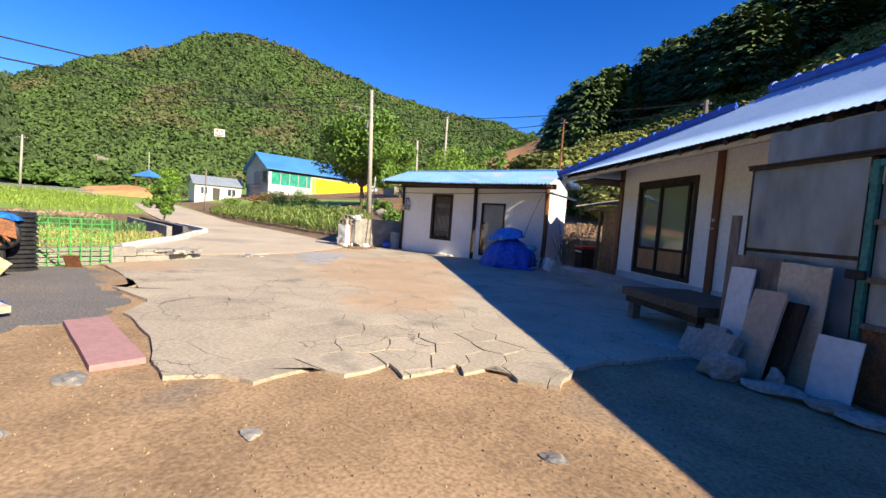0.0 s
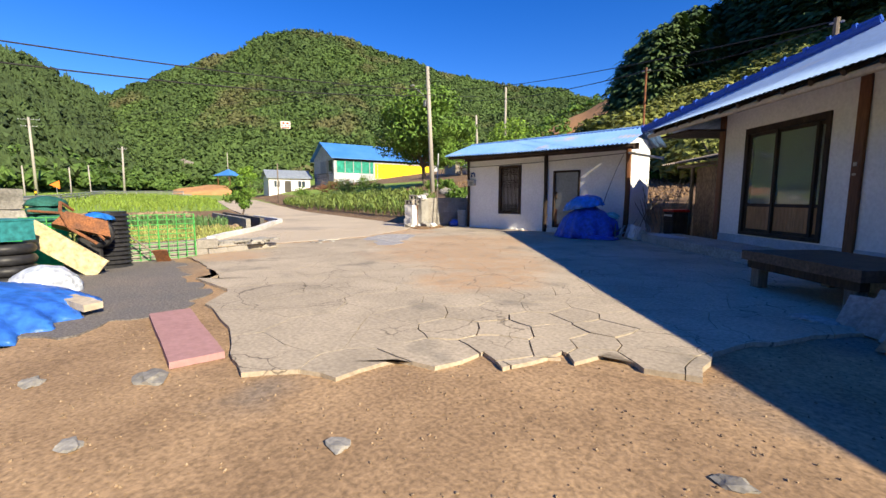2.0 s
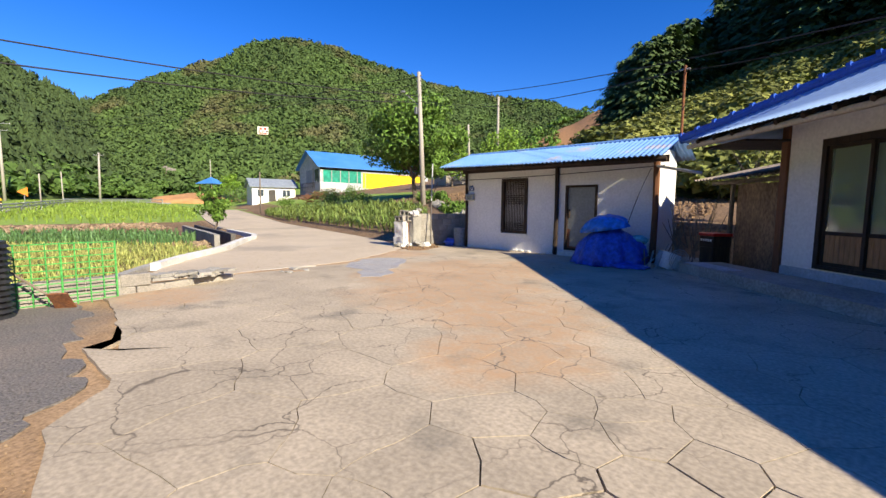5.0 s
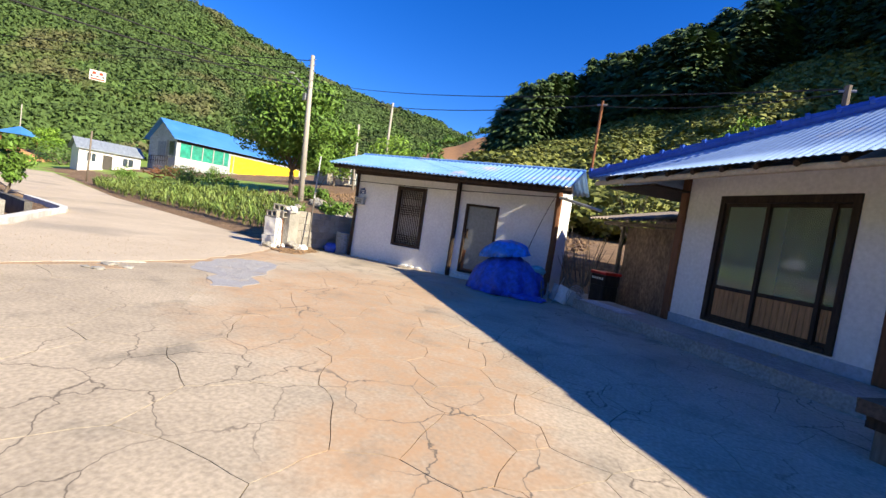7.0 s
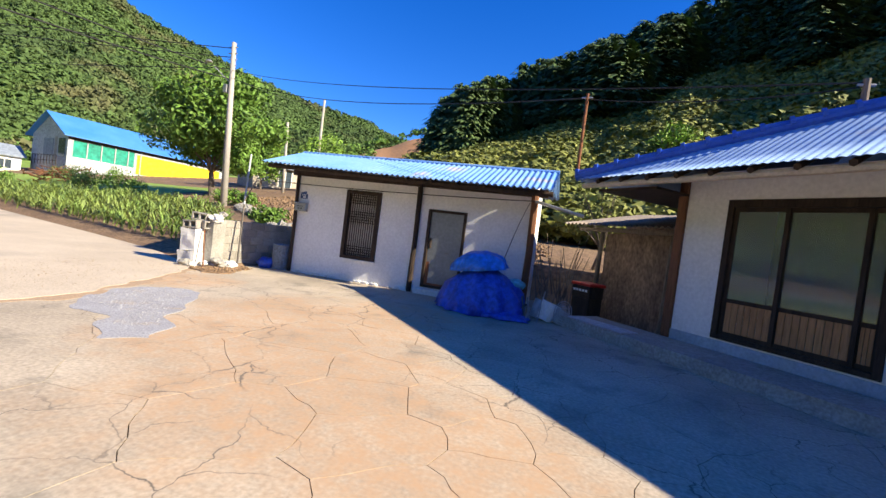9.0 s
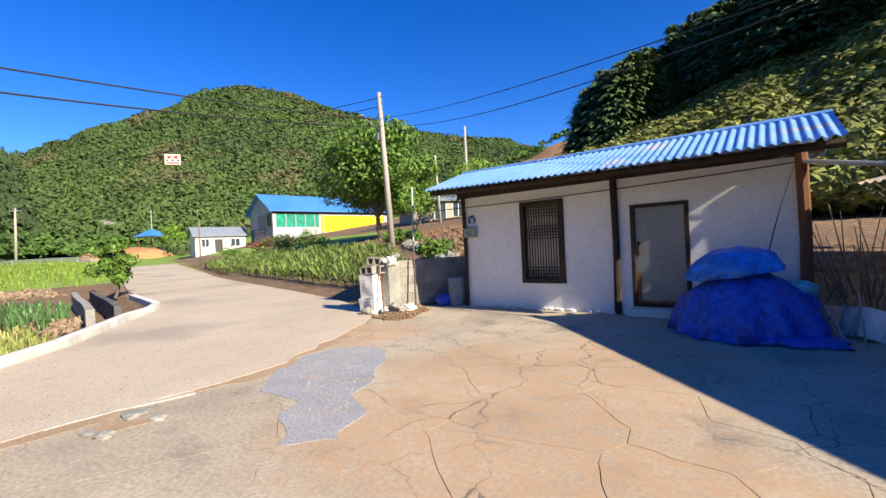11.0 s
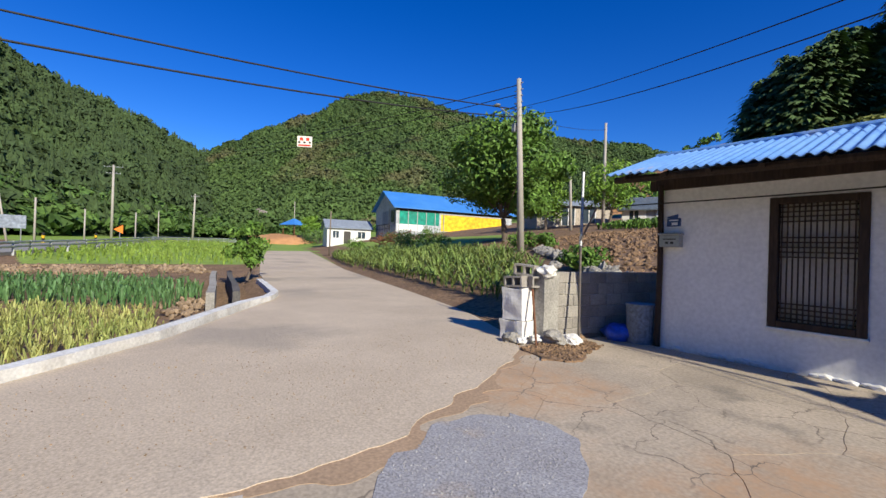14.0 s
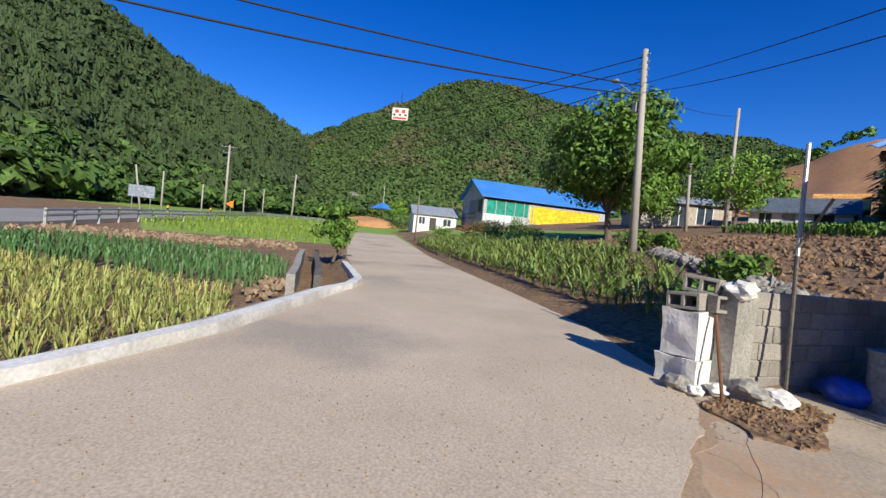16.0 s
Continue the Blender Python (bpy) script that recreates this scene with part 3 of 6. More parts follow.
# ---- kerb, ditch ----
def ribbon(pts, half, z0, z1, name, material, label, side=0.0):
    """A wall of rectangular section along a line."""
    bm = bmesh.new()
    P = [Vector((x, y, 0)) for x, y in pts]
    rings = []
    for i, p in enumerate(P):
        d = (P[min(i + 1, len(P) - 1)] - P[max(i - 1, 0)]).normalized()
        n = Vector((-d.y, d.x, 0))
        w = max(0.0, 0.025 * (-p.x - 30))
        jig = 0.012 * math.sin(i * 2.1)
        a, b = p + n * (side - half + jig), p + n * (side + half)
        rings.append([bm.verts.new(v) for v in ((a.x, a.y, w + z0), (b.x, b.y, w + z0), (b.x, b.y, w + z1), (a.x, a.y, w + z1))])
    for r, s in zip(rings, rings[1:]):
        for k in range(4):
            bm.faces.new((r[k], r[(k + 1) % 4], s[(k + 1) % 4], s[k]))
    bm.faces.new(rings[0])
    bm.faces.new(rings[-1])
    return tagged(part(name, bm, material), label, "kerb", kind="structure")


def dense(pts, step=0.4):
    out = []
    for (x0, y0), (x1, y1) in zip(pts, pts[1:]):
        n = max(1, int(math.hypot(x1 - x0, y1 - y0) / step))
        out += [(x0 + (x1 - x0) * k / n, y0 + (y1 - y0) * k / n) for k in range(n)]
    return out + [pts[-1]]


ribbon(dense(KERB[1:11]), 0.105, -0.5, 0.13, "kerb", kerb_paint, "white-painted concrete kerb along the lane")
ribbon(dense(KERB[0:8]), 0.10, -0.55, 0.06, "kerb_footing", concrete_old, "rough grey concrete footing beside the kerb", side=0.235)
ribbon(dense([(-16.9, 10.75), (-19.5, 11.2), (-23, 11.7), (-26.5, 12.3)]), 0.09, -0.9, 0.22, "ditch_wall", concrete_dark, "dark concrete wall of a drainage ditch", side=0.35)
ribbon(dense([(-16.9, 10.75), (-19.5, 11.2), (-23, 11.7), (-26.5, 12.3)]), 0.10, -0.9, 0.20, "ditch_wall_outer", concrete_old, "weathered concrete wall of a drainage ditch", side=0.95)

# ---- the cracked yard ----
YARD = [(-8.0, 6.25), (-7.0, 5.6), (-6.6, 4.6), (-5.2, 4.5), (-3.6, 4.25), (-3.9, 3.98), (-2.8, 4.05), (-2.15, 3.6), (-1.6, 3.58), (-0.95, 3.42), (-0.4, 3.25), (0.04, 3.18), (0.25, 3.45), (0.55, 3.6), (0.58, 4.05), (0.9, 4.14), (0.95, 4.6), (1.2, 4.45), (1.38, 5.03), (1.55, 4.9), (1.64, 5.24), (1.9, 5.1), (2.25, 5.25), (2.17, 5.75), (2.36, 6.28), (2.7, 6.87), (3.6, 8.0), (4.9, 8.4), (1.0, 12.6), (-0.6, 14.4), (-1.2, 17.3), (-2.2, 17.3), (-2.2, 15.0), (-9.2, 15.0), (-9.5, 13.3), (-9.5, 9.0), (-8.9, 6.6)]


def clip_half(poly, px, py, nx, ny):
    out = []
    for i, (x0, y0) in enumerate(poly):
        x1, y1 = poly[(i + 1) % len(poly)]
        d0, d1 = (x0 - px) * nx + (y0 - py) * ny, (x1 - px) * nx + (y1 - py) * ny
        if d0 <= 0:
            out.append((x0, y0))
        if d0 * d1 < 0:
            k = d0 / (d0 - d1)
            out.append((x0 + (x1 - x0) * k, y0 + (y1 - y0) * k))
    return out


def build_yard():
    rng = np.random.default_rng(21)
    yard = new("pavement")
    tagged(yard, "cracked old concrete yard with a broken edge and orange mud stains", "pavement", kind="structure")
    seeds = []
    tries = 0
    while len(seeds) < 300 and tries < 60000:
        tries += 1
        x, y = rng.uniform(-9.2, 4.8), rng.uniform(3.1, 17.2)
        k = min(1, max(0, ((x - 1.5) * -4.2 + (y - 4.9) * 6.0) / 53.6))
        edge = math.hypot(x - 1.5 + 4.2 * k, y - 4.9 - 6.0 * k)
        space = 0.24 + 0.28 * k + 0.30 * min(edge, 3.6) * (0.7 + 0.3 * noise.noise(Vector((x * 0.6, y * 0.6, 4))))
        if all((x - a) ** 2 + (y - b) ** 2 > space ** 2 for a, b in seeds):
            seeds.append((x, y))
    for i, (sx, sy) in enumerate(seeds):
        poly = YARD
        for j, (tx, ty) in enumerate(seeds):
            if i != j and (tx - sx) ** 2 + (ty - sy) ** 2 < 36:
                poly = clip_half(poly, (sx + tx) / 2, (sy + ty) / 2, tx - sx, ty - sy)
                if len(poly) < 3:
                    break
        if len(poly) < 3:
            continue
        pts = []
        for k, (x0, y0) in enumerate(poly):
            x1, y1 = poly[(k + 1) % len(poly)]
            n = max(1, int(math.hypot(x1 - x0, y1 - y0) / 0.14))
            pts += [(x0 + (x1 - x0) * q / n, y0 + (y1 - y0) * q / n) for q in range(n)]
        cx, cy = sum(p[0] for p in pts) / len(pts), sum(p[1] for p in pts) / len(pts)
        near = math.hypot(cx - 1.3, cy - 5.0)
        gap = 0.008 if near < 1.2 else 0.0035
        out = []
        for x, y in pts:
            jx = 0.075 * noise.noise(Vector((x * 2.2, y * 2.2, 1))) + 0.03 * noise.noise(Vector((x * 8, y * 8, 2)))
            jy = 0.075 * noise.noise(Vector((x * 2.2, y * 2.2, 5))) + 0.03 * noise.noise(Vector((x * 8, y * 8, 7)))
            q = Vector((cx - x, cy - y))
            q = q.normalized() * gap if q.length > 0.02 else q * 0
            out.append((x + jx + q.x, y + jy + q.y))
        bm = bmesh.new()
        dz, tx, ty = -0.002, *(rng.uniform(-0.02, 0.02, 2) if near < 1.0 else (0, 0))
        top = [bm.verts.new((x, y, dz + tx * (x - cx) + ty * (y - cy))) for x, y in out]
        low = [bm.verts.new((x, y, -0.13)) for x, y in out]
        hub = bm.verts.new((cx, cy, dz))
        for k in range(len(out)):
            bm.faces.new((top[k], top[(k + 1) % len(out)], hub))
        for k in range(len(out)):
            bm.faces.new((top[k], low[k], low[(k + 1) % len(out)], top[(k + 1) % len(out)]))
        part("concrete_piece", bm, concrete_yard, yard)


def blob_outline(pts, rough, seed):
    out = []
    for (x0, y0), (x1, y1) in zip(pts, pts[1:] + pts[:1]):
        n = max(2, int(math.hypot(x1 - x0, y1 - y0) / 0.1))
        for k in range(n):
            x, y = x0 + (x1 - x0) * k / n, y0 + (y1 - y0) * k / n
            out.append((x + rough * noise.noise(Vector((x * 3, y * 3, seed))), y + rough * noise.noise(Vector((x * 3, y * 3, seed + 9)))))
    return out


sheet("yard_base", [(-8.8, 6.3), (-7.2, 5.9), (-4.0, 5.0), (-4.0, 14.95), (-9.3, 14.95), (-9.5, 13.3), (-9.5, 9.0)], -0.008, 0.1, concrete_yard, "older concrete under the cracked yard", "pavement")
sheet("gravel_patch", blob_outline([(-7.0, 9.1), (-7.5, 9.6), (-7.75, 10.4), (-7.55, 10.95), (-7.1, 11.0), (-6.6, 10.5), (-6.1, 9.8), (-5.6, 9.3), (-5.15, 8.7), (-5.4, 8.5), (-5.75, 8.6), (-6.2, 9.0), (-6.6, 9.1)], 0.2, 4), 0.0035, 0.03, gravel, "grey gravel patch filling a hole in the concrete", "gravel")
sheet("asphalt_patch", blob_outline([(-2.3, 3.5), (-1.9, 2.4), (-3.2, 0.6), (-6.4, -1.0), (-6.6, 4.3), (-5.2, 4.2), (-3.9, 3.9), (-3.0, 3.95)], 0.22, 6), -0.02, 0.12, asphalt_old, "worn dark grey asphalt patch at the yard's edge", "asphalt")
sheet("soil_mound", blob_outline([(-9.3, 12.9), (-8.7, 12.6), (-8.3, 13.1), (-8.9, 14.2), (-9.4, 14.3), (-9.6, 13.6)], 0.15, 8), 0.02, 0.06, soil, "loose dark soil swept against the wall", "soil")

# ragged joint between the lane and the yard
JOINT = [(-9.45, 13.05), (-8.95, 12.4), (-8.62, 11.8), (-8.35, 11.3), (-8.05, 10.6), (-7.85, 10.1), (-7.58, 9.6), (-7.52, 8.9), (-7.58, 8.3), (-7.66, 7.6), (-7.55, 7.1), (-7.5, 6.5)]
mud_dry = mat("mud_dry", (0.44, 0.31, 0.20), (0.36, 0.255, 0.165), 1.8, 34, 0.95, 0.4, grain=0.22, depth=0.006)
sheet("mud_seam", blob_outline([(x - 0.25, y) for x, y in JOINT] + [(x + 0.28 - 0.14 * (k % 3), y) for k, (x, y) in reversed(list(enumerate(JOINT)))], 0.22, 12), 0.0012, 0.03, mud_dry, "thin dried mud along the joint of lane and yard", "mud")
sheet("lane_edge", blob_outline([(x - 0.03, y) for x, y in JOINT] + [(-8.3, 6.4), (-8.5, 8.5), (-8.9, 11.2), (-9.3, 12.6)], 0.10, 15), 0.0075, 0.05, concrete_road, "ragged broken edge of the concrete lane", "road")
sheet("joint_strip", blob_outline([(-7.70, 7.42), (-7.68, 7.95), (-7.50, 8.62), (-7.42, 8.60), (-7.60, 7.93), (-7.62, 7.42)], 0.03, 17), 0.0105, 0.05, mat("mortar_pale", (0.58, 0.53, 0.45), (0.46, 0.42, 0.36), 3, 30, 0.9, 0.3, grain=0.2), "pale mortar strip at the edge of the lane", "mortar")
sheet("pothole", blob_outline([(-7.42, 7.78), (-7.2, 8.02), (-6.95, 8.08), (-7.0, 7.72), (-7.2, 7.66)], 0.05, 19), 0.003, 0.03, mud_dry, "shallow broken hollow in the concrete", "hole")
for k, (x, y, s) in enumerate(((-7.3, 8.0, 0.10), (-7.0, 8.1, 0.07), (-6.98, 7.7, 0.08), (-7.15, 7.62, 0.05))):
    chip = bmesh.new()
    bmesh.ops.create_icosphere(chip, subdivisions=2, radius=1)
    for v in chip.verts:
        v.co = v.co * (1 + 0.5 * noise.noise(v.co * 1.6 + Vector((k * 3.0, 0, 0))))
        v.co = Vector((x + v.co.x * s * 1.4, y + v.co.y * s, 0.012 + v.co.z * s * 0.28))
    tagged(part("concrete_chip", chip, concrete_old), "broken chip of concrete beside the hollow", "concrete chip", group="chips at the hollow")

# ---- small house ----
def build_small_house():
    x0, x1, y0, y1 = -8.3, -2.1, 15.1, 16.55
    house = thing("small_house", "small whitewashed house with a blue corrugated metal roof", "house", ((x0 + x1) / 2, y0, 0))
    win, door = (-6.857, -5.872, 0.56, 2.31), (-4.588, -3.628, 0.155, 2.04)
    m = Matrix.Translation((x0, y0, 0))
    bm = wall_boxes(bmesh.new(), x1 - x0, -0.1, 2.78, 0.18, [(a - x0, b - x0, c, d) for a, b, c, d in (win, door)], m)
    part("wall", bm, plaster, house, "uneven whitewashed plaster wall")
    part("side_wall", box(bmesh.new(), (x0, y0 + 0.18, -0.1), (x0 + 0.18, y1, 2.95)), plaster, house)
    part("side_wall", box(bmesh.new(), (x1 - 0.18, y0 + 0.18, -0.1), (x1, y1, 2.95)), plaster, house)
    part("back_wall", box(bmesh.new(), (x0, y1, -0.1), (x1, y1 + 0.18, 2.75)), plaster, house)
    # Ceiling and floor, with the room's shade in their colour.
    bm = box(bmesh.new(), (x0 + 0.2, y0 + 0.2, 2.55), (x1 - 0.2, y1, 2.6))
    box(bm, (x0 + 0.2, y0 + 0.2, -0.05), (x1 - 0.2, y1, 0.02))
    part("interior", bm, room_shade, house)
    roof_x0, roof_x1 = -8.75, -1.7
    eave_y, ridge_y, back_y = 14.1, 15.72, 17.0
    sag = lambda k: 0.10 * (1 - k) - 0.03 * math.sin(math.pi * k)
    corrugated("roof", lambda k: ((roof_x0 + (roof_x1 - roof_x0) * k, eave_y, 2.62 + sag(k)), (roof_x0 + (roof_x1 - roof_x0) * k, ridge_y, 3.24 + 0.3 * sag(k))), 0.13, 0.019, blue_roof, house, "faded blue corrugated metal sheet")
    corrugated("back_roof", lambda k: ((roof_x0 + (roof_x1 - roof_x0) * k, back_y, 2.75), (roof_x0 + (roof_x1 - roof_x0) * k, ridge_y, 3.235 + 0.3 * sag(k))), 0.13, 0.019, blue_roof, house)
    bm = rod(bmesh.new(), (roof_x0, ridge_y, 3.275), (roof_x1, ridge_y, 3.25), 0.045)
    part("ridge_cap", bm, blue_roof, house)
    for k in range(12):
        x = roof_x0 + 0.25 + (roof_x1 - roof_x0 - 0.5) * k / 11
        bm = rod(bmesh.new(), (x, eave_y + 0.12, 2.56 + sag(k / 11)), (x, ridge_y, 3.16), 0.04, seg=6)
        part("rafter", bm, wood_dark, house)
    bm = rod(bmesh.new(), (roof_x0 + 0.05, eave_y + 0.22, 2.66), (-5.2, eave_y + 0.22, 2.58), 0.055)
    rod(bm, (-5.2, eave_y + 0.22, 2.58), (roof_x1, eave_y + 0.22, 2.545), 0.055)
    box(bm, (x0 - 0.2, y0 - 0.06, 2.55), (x1 + 0.25, y0 + 0.0, 2.72))
    part("purlin", bm, wood_dark, house, "dark weathered eave timber")
    for x, r, mm in ((-4.86, 0.07, wood_dark), (-2.12, 0.085, wood_brown), (-8.33, 0.05, wood_dark)):
        bm = rod(bmesh.new(), (x, y0 - 0.05, 0.0), (x + 0.02, y0 - 0.05, 1.3), r, r * 0.9)
        rod(bm, (x + 0.02, y0 - 0.05, 1.3), (x, y0 - 0.05, 2.62), r * 0.9, r * 0.95)
        part("post", bm, mm, house, "rough wooden post")
    # lattice window
    a, b, c, d = win
    w = part("window", box(bmesh.new(), (a + 0.02, y0 + 0.10, c), (b - 0.02, y0 + 0.12, d)), paper, house, "paper-backed lattice window")
    bm = bmesh.new()
    for lo, hi in (((a, c), (a + 0.10, d)), ((b - 0.10, c), (b, d)), ((a + 0.10, d - 0.09), (b - 0.10, d)), ((a + 0.10, c), (b - 0.10, c + 0.09))):
        box(bm, (lo[0], y0 - 0.035, lo[1]), (hi[0], y0 + 0.08, hi[1]), bevel=0.006)
    part("frame", bm, wood_dark, w)
    n = 13
    for k in range(n):
        x = a + 0.13 + (b - a - 0.26) * k / (n - 1)
        part("bar", box(bmesh.new(), (x - 0.008, y0 + 0.01, c + 0.09), (x + 0.008, y0 + 0.03, d - 0.09)), wood_dark, w)
    for z in [c + 0.13 + 0.065 * k for k in range(4)] + [c + 0.95 + 0.065 * k for k in range(5)] + [d - 0.13 - 0.065 * k for k in range(4)]:
        part("bar", box(bmesh.new(), (a + 0.1, y0 + 0.032, z - 0.009), (b - 0.1, y0 + 0.046, z + 0.009)), wood_dark, w)
    part("sill", box(bmesh.new(), (a - 0.02, y0 - 0.05, c - 0.035), (b + 0.02, y0 + 0.02, c - 0.002), bevel=0.006), plaster, w)
    # metal door
    a, b, c, d = door
    dr = part("door", box(bmesh.new(), (a + 0.07, y0 + 0.03, c + 0.06), (b - 0.07, y0 + 0.07, d - 0.06), bevel=0.005), door_metal, house, "grey sheet-metal door with rusted edge")
    bm = bmesh.new()
    for lo, hi in (((a, c), (a + 0.07, d)), ((b - 0.07, c), (b, d)), ((a + 0.07, d - 0.06), (b - 0.07, d)), ((a + 0.07, c), (b - 0.07, c + 0.06))):
        box(bm, (lo[0], y0 - 0.03, lo[1]), (hi[0], y0 + 0.09, hi[1]), bevel=0.005)
    part("frame", bm, wood_dark, dr, "dark rust-stained door frame")
    bm = box(bmesh.new(), (a + 0.075, y0 + 0.015, c + 0.06), (a + 0.15, y0 + 0.028, c + 0.62))
    box(bm, (a + 0.15, y0 + 0.015, c + 0.06), (b - 0.08, y0 + 0.028, c + 0.11))
    part("rust_edge", bm, rust, dr, "rusted metal edging")
    bm = box(bmesh.new(), (a + 0.10, y0 - 0.02, 1.10), (a + 0.15, y0 + 0.029, 1.35), bevel=0.008)
    rod(bm, (a + 0.125, y0 - 0.02, 1.2), (a + 0.125, y0 - 0.06, 1.2), 0.02)
    part("handle", bm, wood_dark, dr, "dark rusty latch")
    part("step", box(bmesh.new(), (a - 0.1, y0 - 0.22, -0.08), (b + 0.15, y0 - 0.001, 0.13), bevel=0.02), whitewash, house, "low whitewashed concrete doorstep")
    rng = random.Random(4)
    for k in range(26):
        x, s = rng.uniform(x0 + 0.1, -4.7), rng.uniform(0.03, 0.075)
        bm = bmesh.new()
        bmesh.ops.create_icosphere(bm, subdivisions=1, radius=s, matrix=Matrix.Translation((x, y0 - 0.03 - rng.uniform(0, 0.05), 0.015)) @ Matrix.Diagonal((1.6, 0.9, 0.7, 1)))
        part("footing", bm, whitewash, house, "crumbling plaster footing")


build_small_house()

# ---- main house ----
C0 = Vector((0.59, 13.53, 0))
UX, NX = Vector((0.695, -0.719, 0)), Vector((-0.719, -0.695, 0))
HOUSE = Matrix(((UX.x, -NX.x, 0, C0.x), (UX.y, -NX.y, 0, C0.y), (0, 0, 1, 0), (0, 0, 0, 1)))


def hp(s, w, z):
    """A point by the long house: s along its front, w out of it."""
    return C0 + UX * s + NX * w + Vector((0, 0, z))


EAVE_W, EAVE_Z = 1.2, 2.80


def build_main_house():
    house = thing("farmhouse", "long white farmhouse with pale blue corrugated roof and blue tiles", "house", C0)
    dr = (0.67, 2.645, 0.39, 2.55)
    # Past s = 12 the house is unseen, lengthened to block low eastern sky.
    bm = wall_boxes(bmesh.new(), 18.0, 0.36, 3.0, 0.2, [dr], HOUSE)
    part("wall", bm, plaster, house, "clean white plaster wall")
    part("side_wall", box(bmesh.new(), (0, 0.2, 0.36), (0.2, 4.0, 3.0), HOUSE), plaster, house)
    part("back_wall", box(bmesh.new(), (0, 4.0, 0.1), (18.0, 4.2, 3.0), HOUSE), plaster, house)
    bm = box(bmesh.new(), (-0.02, -0.02, 0.0), (18.0, 4.0, 0.358), HOUSE)
    part("plinth", bm, plinth_paint, house, "blue-grey painted plinth")
    # Ceiling and partition, coloured dark as the shade behind the door.
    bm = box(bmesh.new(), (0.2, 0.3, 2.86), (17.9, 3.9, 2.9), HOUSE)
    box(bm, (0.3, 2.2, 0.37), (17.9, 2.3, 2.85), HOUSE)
    part("interior", bm, room_shade, house)
    # roof
    S0, S1 = -1.5, 19.0

    def front(k):
        s = S0 + (S1 - S0) * k
        top_w, top_z = (EAVE_W - (s - S0) * 0.5, EAVE_Z + (s - S0) * 0.285) if s < 2.5 else (-1.45, 4.32)
        return hp(s, EAVE_W, EAVE_Z), hp(s, top_w, top_z)

    corrugated("roof", front, 0.105, 0.006, pale_roof, house, "pale sky-blue corrugated metal sheet")

    def back(k):
        s = S0 + (S1 - S0) * k
        return hp(s, -4.6, EAVE_Z), hp(max(s, 2.5), -1.45, 4.32)

    corrugated("roof_back", back, 0.105, 0.017, pale_roof, house)

    def side(k):
        w = EAVE_W + (-4.6 - EAVE_W) * k
        if w > -0.8:
            return hp(S0, w, EAVE_Z), hp(S0 + (EAVE_W - w) * 2, w, EAVE_Z + (EAVE_W - w) * 0.57)
        return hp(S0, w, EAVE_Z), hp(2.5 + (w + 0.8) * 1.05, w, 3.94 + (w + 0.8) * 0.3)

    corrugated("roof_side", side, 0.105, 0.017, pale_roof, house)
    # hip and ridge tiles
    def tiles(a, b, n):
        run = part("tile_ridge", rod(bmesh.new(), a + Vector((0, 0, 0.03)), b + Vector((0, 0, 0.03)), 0.085, seg=10), blue_tile, house, "glossy deep blue ridge tiles")
        for k in range(n):
            p, q = a.lerp(b, k / n), a.lerp(b, (k + 1) / n)
            bm = rod(bmesh.new(), p + Vector((0, 0, 0.08)), q + Vector((0, 0, 0.08)), 0.075, 0.06, seg=10)
            rod(bm, p + Vector((0, 0, 0.085)), p.lerp(q, 0.16) + Vector((0, 0, 0.085)), 0.10, 0.10, seg=10)
            part("tile", bm, blue_tile, run)
    tiles(hp(S0 + 0.02, EAVE_W - 0.02, EAVE_Z + 0.02), hp(2.45, -0.79, 3.95), 13)
    tiles(hp(2.55, -1.45, 4.34), hp(S1, -1.45, 4.34), 34)
    # eave timbers
    bm = bmesh.new()
    rod(bm, hp(S0 + 0.1, 1.05, 2.70), hp(S1, 1.05, 2.70), 0.05)
    part("gutter", bm, cream, house, "cream-painted eave pole")
    for k in range(38):
        s = S0 + 0.5 + k * 0.5
        bm = rod(bmesh.new(), hp(s, 1.12, 2.745), hp(s, 0.0, 3.30), 0.045, seg=6)
        part("rafter", bm, wood_dark, house)
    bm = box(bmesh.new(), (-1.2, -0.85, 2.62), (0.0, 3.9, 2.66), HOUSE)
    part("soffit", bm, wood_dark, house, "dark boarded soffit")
    for s, wd, mm, base in ((-0.08, 0.15, wood_brown, 0.2), (3.18, 0.17, wood_brown, 0.2)):
        part("column", box(bmesh.new(), (s - wd / 2, -0.05, base), (s + wd / 2, 0.0 if s > 0 else 0.12, 2.95), HOUSE, bevel=0.008), mm, house, "brown varnished wooden column")
    for z, h in ((1.62, 0.06), (1.48, 0.035)):
        part("socket", box(bmesh.new(), (3.14, -0.065, z), (3.2, -0.051, z + h), HOUSE, bevel=0.004), cream, house)
    part("terrace", rough_block((-1.6, -1.05, -0.1), (6.2, -0.03, 0.2), HOUSE, 0.05, 6, 11), concrete_old, house, "worn concrete terrace step")
    # sliding door
    a, b, c, d = dr
    sd = part("sliding_door", box(bmesh.new(), (a, 0.14, c), (b, 0.19, c + 0.05), HOUSE), wood_dark, house, "dark wooden sliding glass door, closed")
    bm = bmesh.new()
    for lo, hi in (((a, c), (a + 0.09, d)), ((b - 0.09, c), (b, d)), ((a + 0.09, d - 0.12), (b - 0.09, d)), ((a + 0.09, c), (b - 0.09, c + 0.07))):
        box(bm, (lo[0], -0.03, lo[1]), (hi[0], 0.13, hi[1]), HOUSE, bevel=0.006)
    part("frame", bm, wood_dark, sd)
